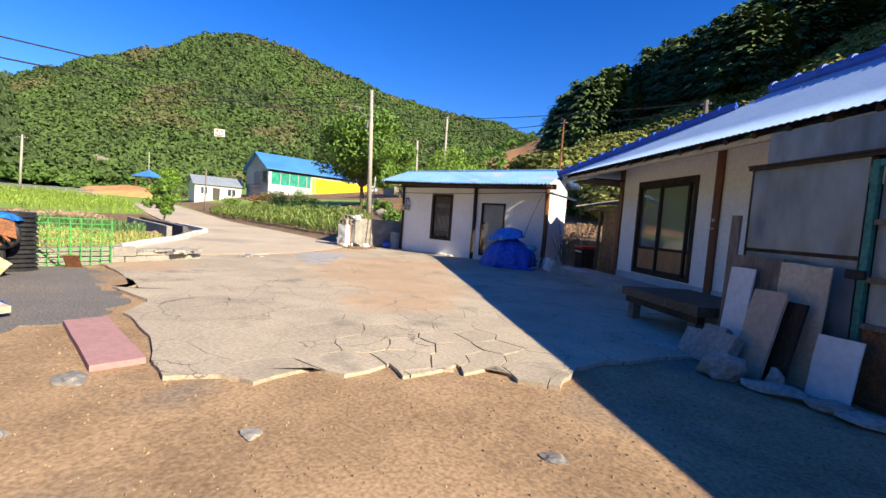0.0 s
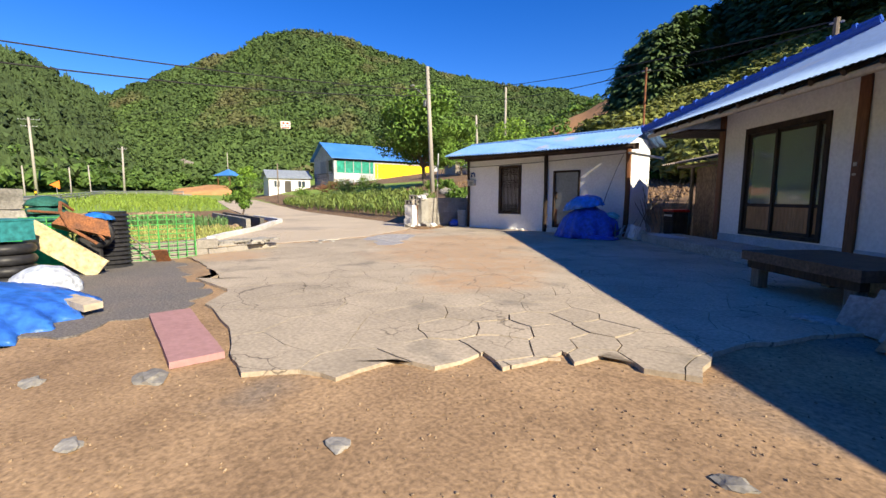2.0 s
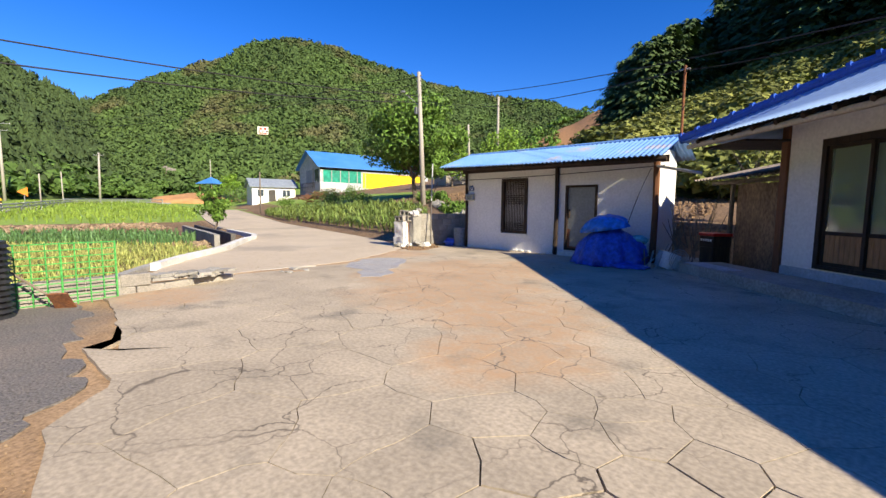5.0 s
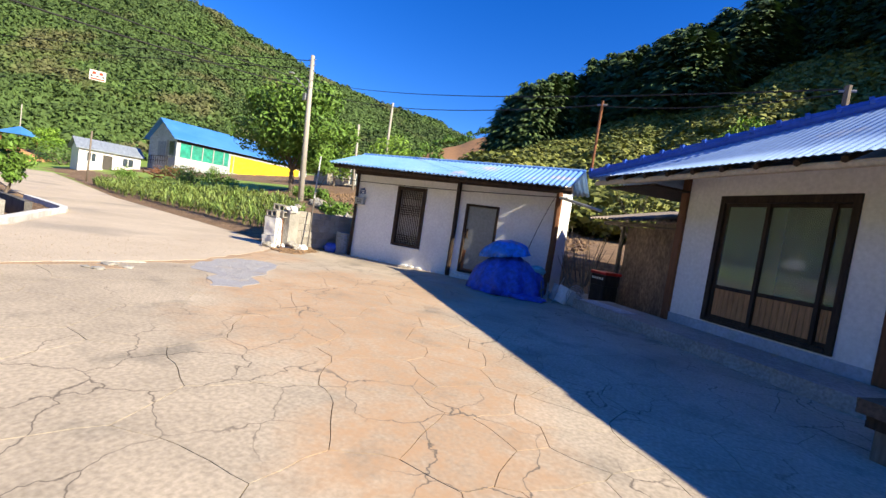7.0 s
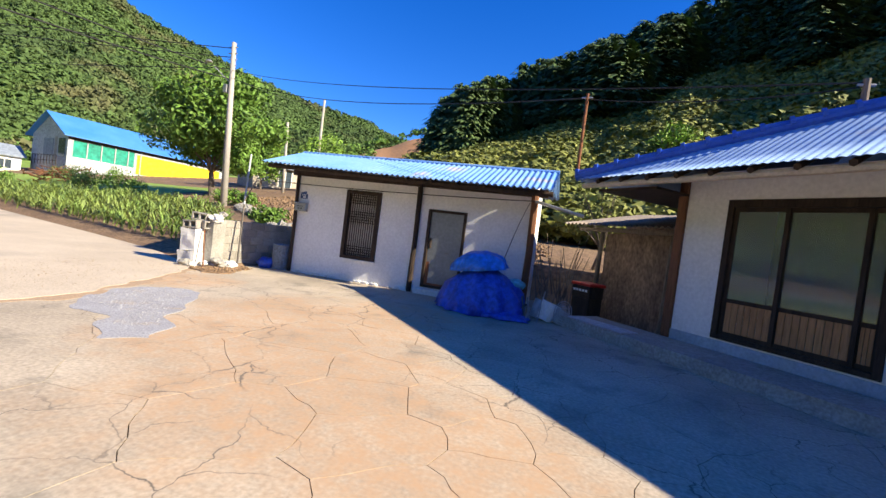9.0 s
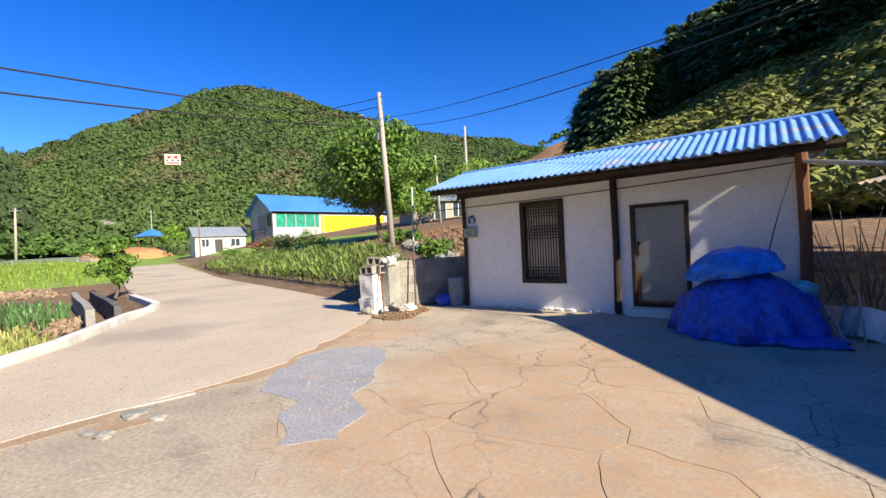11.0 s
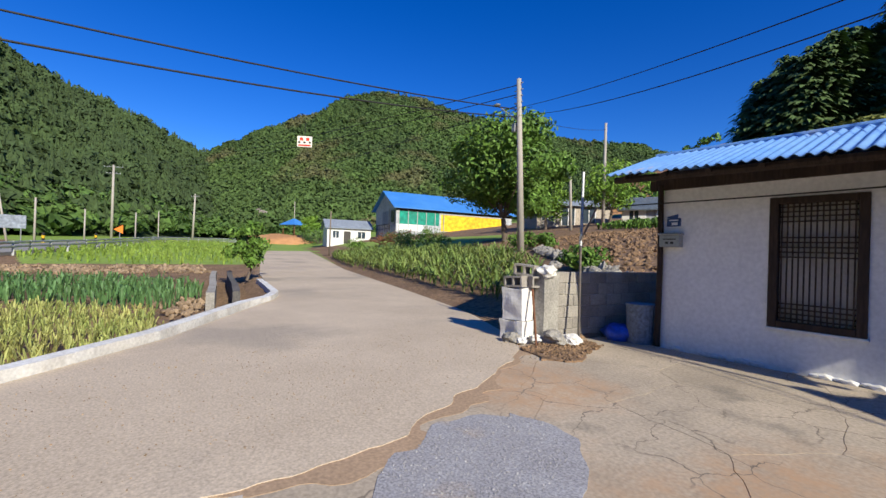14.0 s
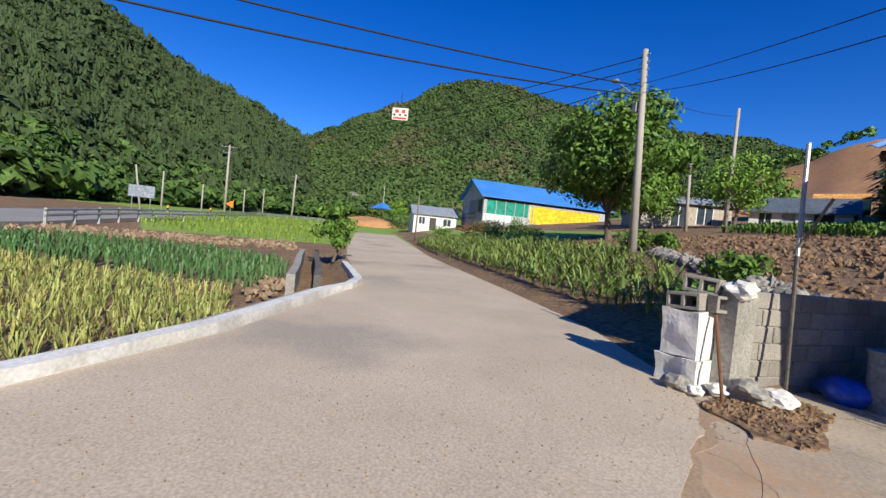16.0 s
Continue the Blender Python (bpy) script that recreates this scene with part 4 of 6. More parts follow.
    third = [(a + 0.09, a + 0.82, 0.03), (a + 0.77, a + 1.68, 0.065), (b - 0.34, b - 0.09, 0.095)]
    for l, r, dep in third:
        leaf = bmesh.new()
        for lo, hi in (((l, c + 0.07), (l + 0.055, d - 0.12)), ((r - 0.055, c + 0.07), (r, d - 0.12)), ((l + 0.055, d - 0.18), (r - 0.055, d - 0.12)), ((l + 0.055, c + 0.07), (r - 0.055, c + 0.13)), ((l + 0.055, c + 0.58), (r - 0.055, c + 0.64))):
            box(leaf, (lo[0], dep - 0.015, lo[1]), (hi[0], dep + 0.015, hi[1]), HOUSE)
        part("leaf", leaf, wood_dark, sd)
        p = part("pane", box(bmesh.new(), (l + 0.055, dep - 0.003, c + 0.64), (r - 0.055, dep + 0.003, d - 0.18), HOUSE), glass, sd)
        p.visible_shadow = False
        n = max(3, int((r - l - 0.11) / 0.085))
        for k in range(n):
            x = l + 0.058 + (r - l - 0.116) * k / n
            part("slat", box(bmesh.new(), (x + 0.004, dep - 0.006, c + 0.13), (x + (r - l - 0.116) / n - 0.004, dep + 0.008, c + 0.58), HOUSE), wood_panel, sd)


build_main_house()
build_yard()


# ---- pillar and block walls ----
def block_mesh(l, w, h):
    bm = box(bmesh.new(), (-l / 2, -w / 2, -h / 2), (l / 2, w / 2, h / 2), bevel=0.008)
    me = bpy.data.meshes.new("block")
    bm.to_mesh(me)
    bm.free()
    me.materials.append(block_grey)
    return me


BLOCK = block_mesh(0.388, 0.15, 0.188)


def block_wall(name, label, a, b, base, courses, parent=None):
    """A wall of concrete blocks from a to b; courses(k) gives how many blocks stand at 0..1 along it."""
    a, b = Vector((*a, base)), Vector((*b, base))
    d = (b - a).normalized()
    turn = math.degrees(math.atan2(d.y, d.x))
    wall = parent or tagged(new(name), label, "wall", kind="structure")
    n = int((b - a).length / 0.4)
    rng = random.Random(7)
    for row in range(12):
        for k in range(n + 1):
            s = 0.2 + 0.4 * k - (0.2 if row % 2 else 0)
            if s > (b - a).length or row >= courses(max(0, min(1, s / (b - a).length))):
                continue
            ob = new("block", BLOCK)
            ob.parent = wall
            p = a + d * s
            ob.matrix_basis = pose(p.x + rng.uniform(-0.006, 0.006), p.y + rng.uniform(-0.006, 0.006), base + 0.094 + row * 0.2 - 0.04, 0, 0, turn + rng.uniform(-0.8, 0.8))
    L = (b - a).length
    cap = min(courses(0.1), courses(0.9), courses(0.5))
    bm = box(bmesh.new(), (0.02, -0.06, -0.2), (L - 0.02, 0.06, cap * 0.2 - 0.08), pose(a.x, a.y, base, 0, 0, turn))
    part("mortar", bm, concrete_old, wall, "grey mortar between the blocks")
    return wall


block_wall("wall_yard", "grey concrete block wall beside the small house", (-9.62, 13.75), (-9.0, 17.3), 0.0, lambda k: 6)
block_wall("wall_back", "grey concrete block retaining wall behind the small house", (-9.0, 17.35), (-2.4, 17.45), 0.0, lambda k: 6)
block_wall("wall_low", "low concrete block wall along the garden", (-6.75, 2.2), (-6.72, 5.0), -0.05, lambda k: 2)
block_wall("wall_low_end", "single course of old concrete blocks at the lane", (-6.72, 5.0), (-7.0, 6.5), -0.05, lambda k: 1)


def lump(bm, at, size, rough, seed, sub=2):
    """A rough rounded lump."""
    got = bmesh.ops.create_icosphere(bm, subdivisions=sub, radius=1)
    for v in got["verts"]:
        n = 1 + rough * noise.noise(v.co * 1.7 + Vector((seed, seed * 2.3, 0)))
        k = v.co * n
        v.co = Vector((k.x * size[0] + at[0], k.y * size[1] + at[1], k.z * size[2] + at[2]))
    return bm


def build_pillar():
    p = thing("gate_pillar", "broken whitewashed pillar with loose concrete blocks on top", "pillar", (-9.9, 13.4, 0))
    m = pose(-9.86, 13.46, 0, 1.5, -1, 3)
    part("foot", rough_block((-0.25, -0.25, -0.1), (0.25, 0.24, 0.33), m, 0.035, 2, 8), whitewash, p, "chipped rough stone foot")
    part("shaft", rough_block((-0.22, -0.22, 0.33), (0.22, 0.22, 0.88), m, 0.03, 5, 7), whitewash, p, "flaking whitewashed shaft")
    part("jamb", rough_block((-9.62, 13.52, -0.08), (-9.42, 13.9, 1.14), None, 0.03, 8, 7), concrete_old, p, "dirty beige rendered end of the wall")
    for at, turn, seed in (((-9.88, 13.34, 0.97), 6, 1), ((-9.60, 13.60, 0.98), 74, 2), ((-9.82, 13.52, 1.165), 14, 3)):
        bm = bmesh.new()
        mm = pose(*at, 0, 4 * (seed - 2), turn)
        for lo, hi in (((-0.19, -0.095, -0.095), (0.19, -0.06, 0.095)), ((-0.19, 0.06, -0.095), (0.19, 0.095, 0.095)), ((-0.19, -0.06, -0.095), (-0.155, 0.06, 0.095)), ((0.155, -0.06, -0.095), (0.19, 0.06, 0.095)), ((-0.02, -0.06, -0.095), (0.02, 0.06, 0.095))):
            box(bm, lo, hi, mm @ pose(0, 0, 0, 90, 0, 0), bevel=0.004)
        tagged(part("concrete_block", bm, block_grey), "loose hollow concrete block on the broken pillar", "concrete block", group="loose blocks")
    for k, (x, y, z, s, mm) in enumerate(((-9.45, 13.62, 1.16, 0.16, whitewash), (-9.4, 13.75, 1.28, 0.10, stone), (-9.62, 13.75, 1.16, 0.1, stone), (-9.25, 13.55, 0.12, 0.19, stone), (-9.08, 13.78, 0.09, 0.15, whitewash), (-9.45, 13.38, 0.08, 0.10, whitewash), (-9.75, 13.1, 0.06, 0.14, stone), (-9.55, 13.15, 0.04, 0.09, whitewash))):
        tagged(part("stone", lump(bmesh.new(), (x, y, z), (s * 1.1, s * 0.85, s * 0.65), 0.5, k * 3.1, 3), mm), "rough broken stone by the pillar", "stone", group="stones by the pillar")
    tagged(part("stake", rod(bmesh.new(), (-9.28, 13.2, 0.0), (-9.58, 13.42, 0.86), 0.018), wood_brown), "brown wooden stake leaning on the pillar", "stake")
    rodt = thing("metal_rod", "tall dark metal rod standing by the block wall", "rod", (-9.15, 14.1, 0))
    part("lower", rod(bmesh.new(), (-9.15, 14.1, -0.1), (-9.27, 14.25, 1.6), 0.022), mat("dark_steel", (0.10, 0.095, 0.09), (0.16, 0.13, 0.11), 5, 30, 0.6, 0.2, metal=0.4), rodt)
    part("upper", rod(bmesh.new(), (-9.27, 14.25, 1.6), (-9.36, 14.4, 2.9), 0.024), galv, rodt)
    part("hook", rod(bmesh.new(), (-9.27, 14.25, 1.7), (-9.05, 14.35, 2.25), 0.016), wood_grey, rodt)
    bar = thing("plastic_barrel", "grey-blue plastic barrel against the house wall", "barrel", (-8.62, 15.0, 0))
    bm = rod(bmesh.new(), (-8.62, 15.05, 0.0), (-8.62, 15.05, 0.62), 0.2, 0.22, 16)
    part("body", bm, mat("barrel_blue", (0.20, 0.24, 0.30), (0.15, 0.18, 0.22), 3, 20, 0.5, 0.1), bar)
    part("rim", rod(bmesh.new(), (-8.62, 15.05, 0.621), (-8.62, 15.05, 0.66), 0.235, 0.235, 16), mat("barrel_blue", (0.2, 0.24, 0.3)), bar)
    tagged(part("sack", lump(bmesh.new(), (-8.95, 14.95, 0.12), (0.26, 0.22, 0.18), 0.5, 4), mat("tarp_blue", (0.02, 0.06, 0.42), (0.03, 0.09, 0.5), 3, 12, 0.4, 0.4, spec=0.5, depth=0.03), smooth=True), "crumpled blue plastic sack by the wall", "sack")


build_pillar()

# ---- poles, cables ----
def build_pole(name, label, at, top, r0, r1, lean=(0, 0), material=None, arms=(), lamp=False):
    z0 = ground_z(*at) - 0.3
    p = thing(name, label, "pole", (*at, z0), group="poles of the valley")
    head = Vector((at[0] + lean[0], at[1] + lean[1], top))
    part("shaft", rod(bmesh.new(), (*at, z0), head, r0, r1, 12), material or pole_concrete, p, smooth=True)
    for dz, half, turn in arms:
        d = Vector((math.cos(turn), math.sin(turn), 0)) * half
        bm = rod(bmesh.new(), head - d + Vector((0, 0, dz)), head + d + Vector((0, 0, dz)), 0.045, seg=6)
        for k in (-1, -0.45, 0.45, 1):
            rod(bm, head + d * k + Vector((0, 0, dz)), head + d * k + Vector((0, 0, dz + 0.22)), 0.04, 0.03, 6)
        part("crossarm", bm, galv, p, "metal crossarm with insulators")
    if lamp:
        q = head - Vector((0, 0, 2.2))
        part("bracket", tube(bmesh.new(), [q, q + Vector((-0.75, -0.5, 0.75))], 0.03), galv, p)
        part("lamp_head", lump(bmesh.new(), q + Vector((-0.95, -0.62, 0.92)), (0.22, 0.16, 0.09), 0.1, 3), galv, p, "grey street lamp head")
        part("box", box(bmesh.new(), q + Vector((-0.22, -0.22, -0.6)), q + Vector((0.0, -0.02, -0.15)), bevel=0.01), galv, p, "small grey junction box")
        bm = bmesh.new()
        for k in range(4):
            rod(bm, head + Vector((-0.28, 0, -0.25 - 0.33 * k)), head + Vector((0.28, 0, -0.25 - 0.33 * k)), 0.03, seg=6)
        part("rungs", bm, galv, p, "insulator brackets")
    return head


TOP_POLE = build_pole("utility_pole", "tall weathered concrete utility pole with a street lamp", (-19.9, 24.3), 10.6, 0.19, 0.12, (-0.6, 0.1), lamp=True)
build_pole("utility_pole", "slim white concrete pole in the upper field", (-27.6, 43.6), 13.8, 0.17, 0.11)
build_pole("utility_pole", "short white pole in front of a low house", (-27.0, 38.0), 9.9, 0.13, 0.10, (-0.3, 0))
build_pole("utility_pole", "thin wooden pole at the lane's bend", (-48.5, 25.6), 5.3, 0.09, 0.07, (0.1, 0), wood_grey)
HW_POLE = build_pole("utility_pole", "tall concrete power pole with crossarms by the highway", (-105.8, 6.1), 15.6, 0.25, 0.17, (0, 0), None, ((-0.4, 1.5, 1.2), (-1.6, 1.1, 1.2)))
build_pole("utility_pole", "concrete pole beyond the grass", (-106.2, 19.3), 11.5, 0.22, 0.15, (0.4, 0.2), None, ((-0.5, 0.8, 1.0),))
for at, top, lean in (((-66.2, 0.5), 5.7, (0, 0)), ((-76.6, 3.9), 5.4, (0, 0)), ((-67.5, -1.7), 6.2, (-0.8, -0.9)), ((-96.6, 12.9), 7.0, (-0.5, 0)), ((-86.7, 9.4), 5.9, (0.2, 0)), ((-111.6, 41.7), 12.5, (0, 0))):
    build_pole("utility_pole", "thin pale pole along the valley road", at, top, 0.11, 0.08, lean)


for at, z0, z1, r, mm, lab in (((-1.28, 13.74), 2.83, 4.4, 0.028, rust, "thin rusty iron mast standing on the roof corner"), ((2.3, 12.55), 3.55, 4.25, 0.045, wood_grey, "short grey post standing on the roof tiles")):
    mast = thing("roof_mast", lab, "mast", (*at, z0))
    part("shaft", rod(bmesh.new(), (*at, z0), (*at, z1), r), mm, mast)
    part("insulator", rod(bmesh.new(), (at[0] - 0.1, at[1], z1 - 0.08), (at[0] + 0.1, at[1], z1 - 0.08), 0.02), galv, mast)


def cable(a, b, sag, r, label="thin black overhead cable"):
    a, b = Vector(a), Vector(b)
    cu = bpy.data.curves.new("cable", "CURVE")
    cu.dimensions, cu.bevel_depth, cu.bevel_resolution = "3D", r, 1
    sp = cu.splines.new("POLY")
    sp.points.add(24)
    for k in range(25):
        p = a.lerp(b, k / 24) - Vector((0, 0, 4 * sag * (k / 24) * (1 - k / 24)))
        sp.points[k].co = (*p, 1)
    cu.materials.append(black_wire)
    return tagged(new("cable", cu), label, "cable", group="overhead cables")


cable((-17.8, -16, 6.2), TOP_POLE - Vector((0, 0, 1.6)), 0.9, 0.028)
cable((-17.2, -16, 5.6), TOP_POLE - Vector((0, 0, 2.0)), 1.2, 0.03)
cable(TOP_POLE - Vector((0, 0, 0.3)), HW_POLE, 1.2, 0.022)
cable(TOP_POLE - Vector((0, 0, 0.8)), HW_POLE - Vector((0, 0, 1.2)), 1.2, 0.022)
cable(TOP_POLE - Vector((0, 0, 1.4)), (-106, 19.3, 11.2), 0.8, 0.02)
cable(TOP_POLE - Vector((0, 0, 1.5)), (2.3, 12.55, 4.2), 0.45, 0.012)
cable(TOP_POLE - Vector((0, 0, 1.9)), (-1.28, 13.74, 4.32), 0.6, 0.012)
cable(TOP_POLE - Vector((0, 0, 1.9)), (-27.6, 43.6, 13.2), 0.3, 0.015)
cable((-1.28, 13.74, 4.3), (2.3, 12.55, 4.15), 0.12, 0.009)
cable((-9.0, 14.95, 2.33), (-1.9, 14.98, 2.46), 0.05, 0.011, "black service cable strung along the house wall")
cable((-2.2, 14.9, 2.4), (-2.6, 14.5, 0.9), -0.1, 0.008, "black hose hanging at the house corner")


def build_tag():
    x, y, z = -19.08, 12.76, 4.95
    t = thing("warning_tag", "white warning plate with red marks hanging from a cable", "sign", (x, y, z))
    m = pose(x, y, z, 0, 0, 60)
    part("plate", box(bmesh.new(), (-0.24, -0.012, -0.18), (0.24, 0.012, 0.18), m, bevel=0.004), mat("sign_white", (0.85, 0.80, 0.72), (0.8, 0.74, 0.66), 3, 20, 0.5, 0.0, grain=0.05), t)
    red = mat("sign_red", (0.65, 0.06, 0.03), (0.55, 0.05, 0.03), 3, 20, 0.5, 0.0, grain=0.05)
    for cx in (-0.1, 0.1):
        part("mark", box(bmesh.new(), (cx - 0.055, -0.016, 0.03), (cx + 0.055, -0.013, 0.13), m), red, t)
    for cx in (-0.17, 0.0, 0.17):
        part("mark", box(bmesh.new(), (cx - 0.035, -0.016, -0.06), (cx + 0.035, -0.013, 0.0), m), black_wire, t)
    part("mark", box(bmesh.new(), (-0.2, -0.016, -0.15), (0.2, -0.013, -0.1), m), red, t)
    part("hanger", rod(bmesh.new(), (x, y, z + 0.18), (x + 0.05, y, z + 0.62), 0.01), black_wire, t)


build_tag()

# ---- trees ----
def leaf_cloud(rng, blobs, count, size):
    """Small leaves spread over the skins of several clumps."""
    V, F = [], []
    per = count // len(blobs)
    for (cx, cy, cz, r) in blobs:
        for _ in range(per):
            d = rng.normal(size=3)
            d /= np.linalg.norm(d)
            p = np.array((cx, cy, cz)) + d * r * rng.uniform(0.55, 1.08) * np.array((1, 1, 0.8))
            n = d + rng.normal(size=3) * 0.6
            a = np.cross(n, rng.normal(size=3))
            a = a / np.linalg.norm(a) * size * rng.uniform(0.7, 1.3)
            b = np.cross(a, n)
            b = b / (np.linalg.norm(b) + 1e-6) * size * 0.45
            o = len(V)
            V += [tuple(p - a), tuple(p + b), tuple(p + a), tuple(p - b)]
            F.append((o, o + 1, o + 2, o + 3))
    return V, F


def build_tree(label, at, height, spread, trunk_h, leaves, size, material, seed, name="tree", z=None):
    rng = np.random.default_rng(seed)
    z0 = (ground_z(*at) if z is None else z) - 0.1
    t = thing(name, label, "tree", (*at, z0))
    bm = bmesh.new()
    base = Vector((*at, z0))
    fork = base + Vector((rng.uniform(-0.2, 0.2), rng.uniform(-0.2, 0.2), trunk_h))
    rod(bm, base, fork, 0.045 * height * 0.6, 0.03 * height * 0.6, 9)
    blobs = []
    n = 15
    for k in range(n):
        an = 2 * math.pi * k / n * 2.4 + rng.uniform(-0.4, 0.4)
        up = trunk_h + (height - trunk_h) * (0.12 + 0.78 * (k + 0.5) / n)
        rr = spread * math.sin(math.pi * min(0.97, 0.18 + 0.72 * (k + 0.5) / n)) * rng.uniform(0.45, 0.8)
        tip = base + Vector((math.cos(an) * rr, math.sin(an) * rr, up))
        mid = fork.lerp(tip, 0.5) + Vector((0, 0, 0.15 * height * 0.3))
        rod(bm, fork, mid, 0.013 * height * 0.6, 0.008 * height * 0.6, 6)
        rod(bm, mid, tip, 0.008 * height * 0.6, 0.003 * height * 0.6, 5)
        blobs.append((tip.x, tip.y, tip.z, spread * rng.uniform(0.26, 0.44)))
        if k % 2:
            blobs.append((mid.x, mid.y, mid.z + 0.2, spread * rng.uniform(0.2, 0.34)))
    part("trunk", bm, bark, t, "grey-brown trunk with spreading limbs")
    V, F = leaf_cloud(rng, blobs, leaves, size)
    flat("crown", V, F, material, t)
    return t


build_tree("large leafy green tree at the edge of the terrace", (-26.0, 29.3), 8.7, 4.8, 1.7, 15000, 0.19, leaf_mid, 3)
build_tree("lime-green leafy tree in front of a low house", (-27.5, 44.5), 6.0, 3.4, 1.4, 3000, 0.17, leaf_lime, 5)
build_tree("light green tree beside the low house", (-33.0, 42.0), 5.5, 3.0, 1.2, 2600, 0.17, leaf_lime, 6)
build_tree("young tree with drooping leaves at the end of the ditch", (-24.6, 12.3), 2.6, 0.95, 0.5, 1900, 0.11, leaf_mid, 7, z=0.0)
build_tree("round bright green tree beside the blue pavilion", (-100.5, 42.0), 5.4, 2.6, 1.0, 2200, 0.24, leaf_lime, 8, z=3.2)
build_tree("bright lime-green tree standing among the hillside shrubs", (4.5, 40.0), 6.0, 2.6, 1.0, 2600, 0.16, leaf_lime, 9, z=6.0)
build_tree("bare-branched shrub growing between the two houses", (-0.6, 18.5), 3.2, 1.2, 0.8, 700, 0.09, leaf_olive, 10, z=0.9)


def build_bush(label, at, r, h, leaves, size, material, seed, z=None):
    rng = np.random.default_rng(seed)
    z0 = ground_z(*at) if z is None else z
    t = thing("bush", label, "bush", (*at, z0))
    blobs = [(at[0] + rng.uniform(-0.6, 0.6) * r, at[1] + rng.uniform(-0.6, 0.6) * r, z0 + h * rng.uniform(0.25, 0.7), r * rng.uniform(0.4, 0.65)) for _ in range(7)]
    bm = bmesh.new()
    for b in blobs:
        rod(bm, (*at, z0 - 0.1), b[:3], 0.03 * r, 0.012 * r, 5)
    part("stem", bm, bark, t)
    V, F = leaf_cloud(rng, blobs, leaves, size)
    flat("crown", V, F, material, t)


for k, (at, r, h, mm, lab) in enumerate((((-20.6, 25.2), 0.9, 1.0, leaf_mid, "rounded green bush beside the utility pole"), ((-19.0, 25.0), 0.6, 0.8, leaf_mid, "small green bush beside the utility pole"),
        ((-46, 27.5), 1.2, 1.5, leaf_mid, "green bush at the lane's bend"), ((-38, 29), 1.6, 1.3, leaf_mid, "spreading green bush below the barn"), ((-33, 28), 1.5, 1.1, leaf_lime, "light green weeds below the terrace"),
        ((-43, 31), 1.7, 1.6, leaf_dark, "dark red-leaved shrub beside the woodpile"), ((-100, 44), 4, 3.5, leaf_mid, "green shrubs beside the pavilion"), ((-90, 40), 4, 3, leaf_dark, "dark hedge before the white house"),
        ((-12.6, 17.4), 0.5, 0.5, leaf_mid, "low weeds at the edge of the ploughed field"), ((-12.8, 19.6), 0.8, 0.6, leaf_mid, "low weeds in the ploughed field"), ((-41, 33.5), 1.3, 1.4, leaf_mid, "small shrub below the barn"))):
    build_bush(lab, at, r, h, 700, 0.10 if r < 2 else 0.25, mm, 40 + k)

# ---- crops ----
def inside_poly(x, y, poly):
    hit = False
    for (x0, y0), (x1, y1) in zip(poly, poly[1:] + poly[:1]):
        if (y0 > y) != (y1 > y) and x < (x1 - x0) * (y - y0) / (y1 - y0) + x0:
            hit = not hit
    return hit


def blades(name, label, spots, height, per, width, lean, material, category, seed, stalk=False):
    rng = np.random.default_rng(seed)
    V, F = [], []
    for x, y, z in spots:
        h0 = height * rng.uniform(0.75, 1.2)
        for k in range(per):
            an = rng.uniform(0, 6.283)
            c, s = math.cos(an), math.sin(an)
            h = h0 * rng.uniform(0.7, 1.1)
            r = lean * h * rng.uniform(0.5, 1.3)
            zb = z + (h0 * 0.6 * k / per if stalk else 0)
            w = width * rng.uniform(0.7, 1.2)
            o = len(V)
            hh = h * (0.55 if stalk else 1)
            for q, up, ww in ((0.05, 0, 0.5), (0.35, 0.6, 1.0), (0.75, 0.95, 0.75), (1.15, 0.78 if lean > 0.3 else 1.0, 0.08)):
                px, py = x + c * r * q, y + s * r * q
                V += [(px - s * w * ww, py + c * w * ww, zb + hh * up), (px + s * w * ww, py - c * w * ww, zb + hh * up)]
            F += [(o, o + 1, o + 3, o + 2), (o + 2, o + 3, o + 5, o + 4), (o + 4, o + 5, o + 7, o + 6)]
    return tagged(flat(name, V, F, material), label, category, kind="stuff")


def fill(poly, step, jitter, seed, turn=0.0):
    rng = np.random.default_rng(seed)
    xs, ys = [p[0] for p in poly], [p[1] for p in poly]
    out = []
    c, s = math.cos(turn), math.sin(turn)
    R = 60
    cx, cy = (min(xs) + max(xs)) / 2, (min(ys) + max(ys)) / 2
    for u in np.arange(-R, R, step[0]):
        for v in np.arange(-R, R, step[1]):
            x, y = cx + c * u - s * v + rng.normal() * jitter, cy + s * u + c * v + rng.normal() * jitter
            if min(xs) <= x <= max(xs) and min(ys) <= y <= max(ys) and inside_poly(x, y, poly):
                out.append((x, y, ground_z(x, y)))
    return out


GARLIC = [(-9.0, 4.6), (-10.9, 6.3), (-12.8, 8.0), (-14.0, 8.6), (-17.0, 8.6), (-19.2, 6.2), (-22.5, 2.2), (-21, -2), (-12, -3), (-8.6, 1)]
ONION = [(-17.6, 8.9), (-20.0, 10.2), (-25, 10.0), (-27.5, 7.0), (-29, 2.0), (-28, -3.0), (-22, -3), (-23.0, 2.2), (-19.7, 6.2)]
CORN = [(-11.3, 15.3), (-13.5, 15.7), (-17, 16.7), (-21.5, 17.9), (-31, 20.5), (-45, 24.2), (-44, 26.5), (-32, 26), (-24, 24.8), (-19, 22.5), (-13.5, 18.6)]
blades("garlic_field", "rows of yellowing green garlic plants", fill(GARLIC, (0.20, 0.28), 0.05, 1, 0.7), 0.36, 6, 0.012, 0.45, garlic_leaf, "garlic plants", 1)
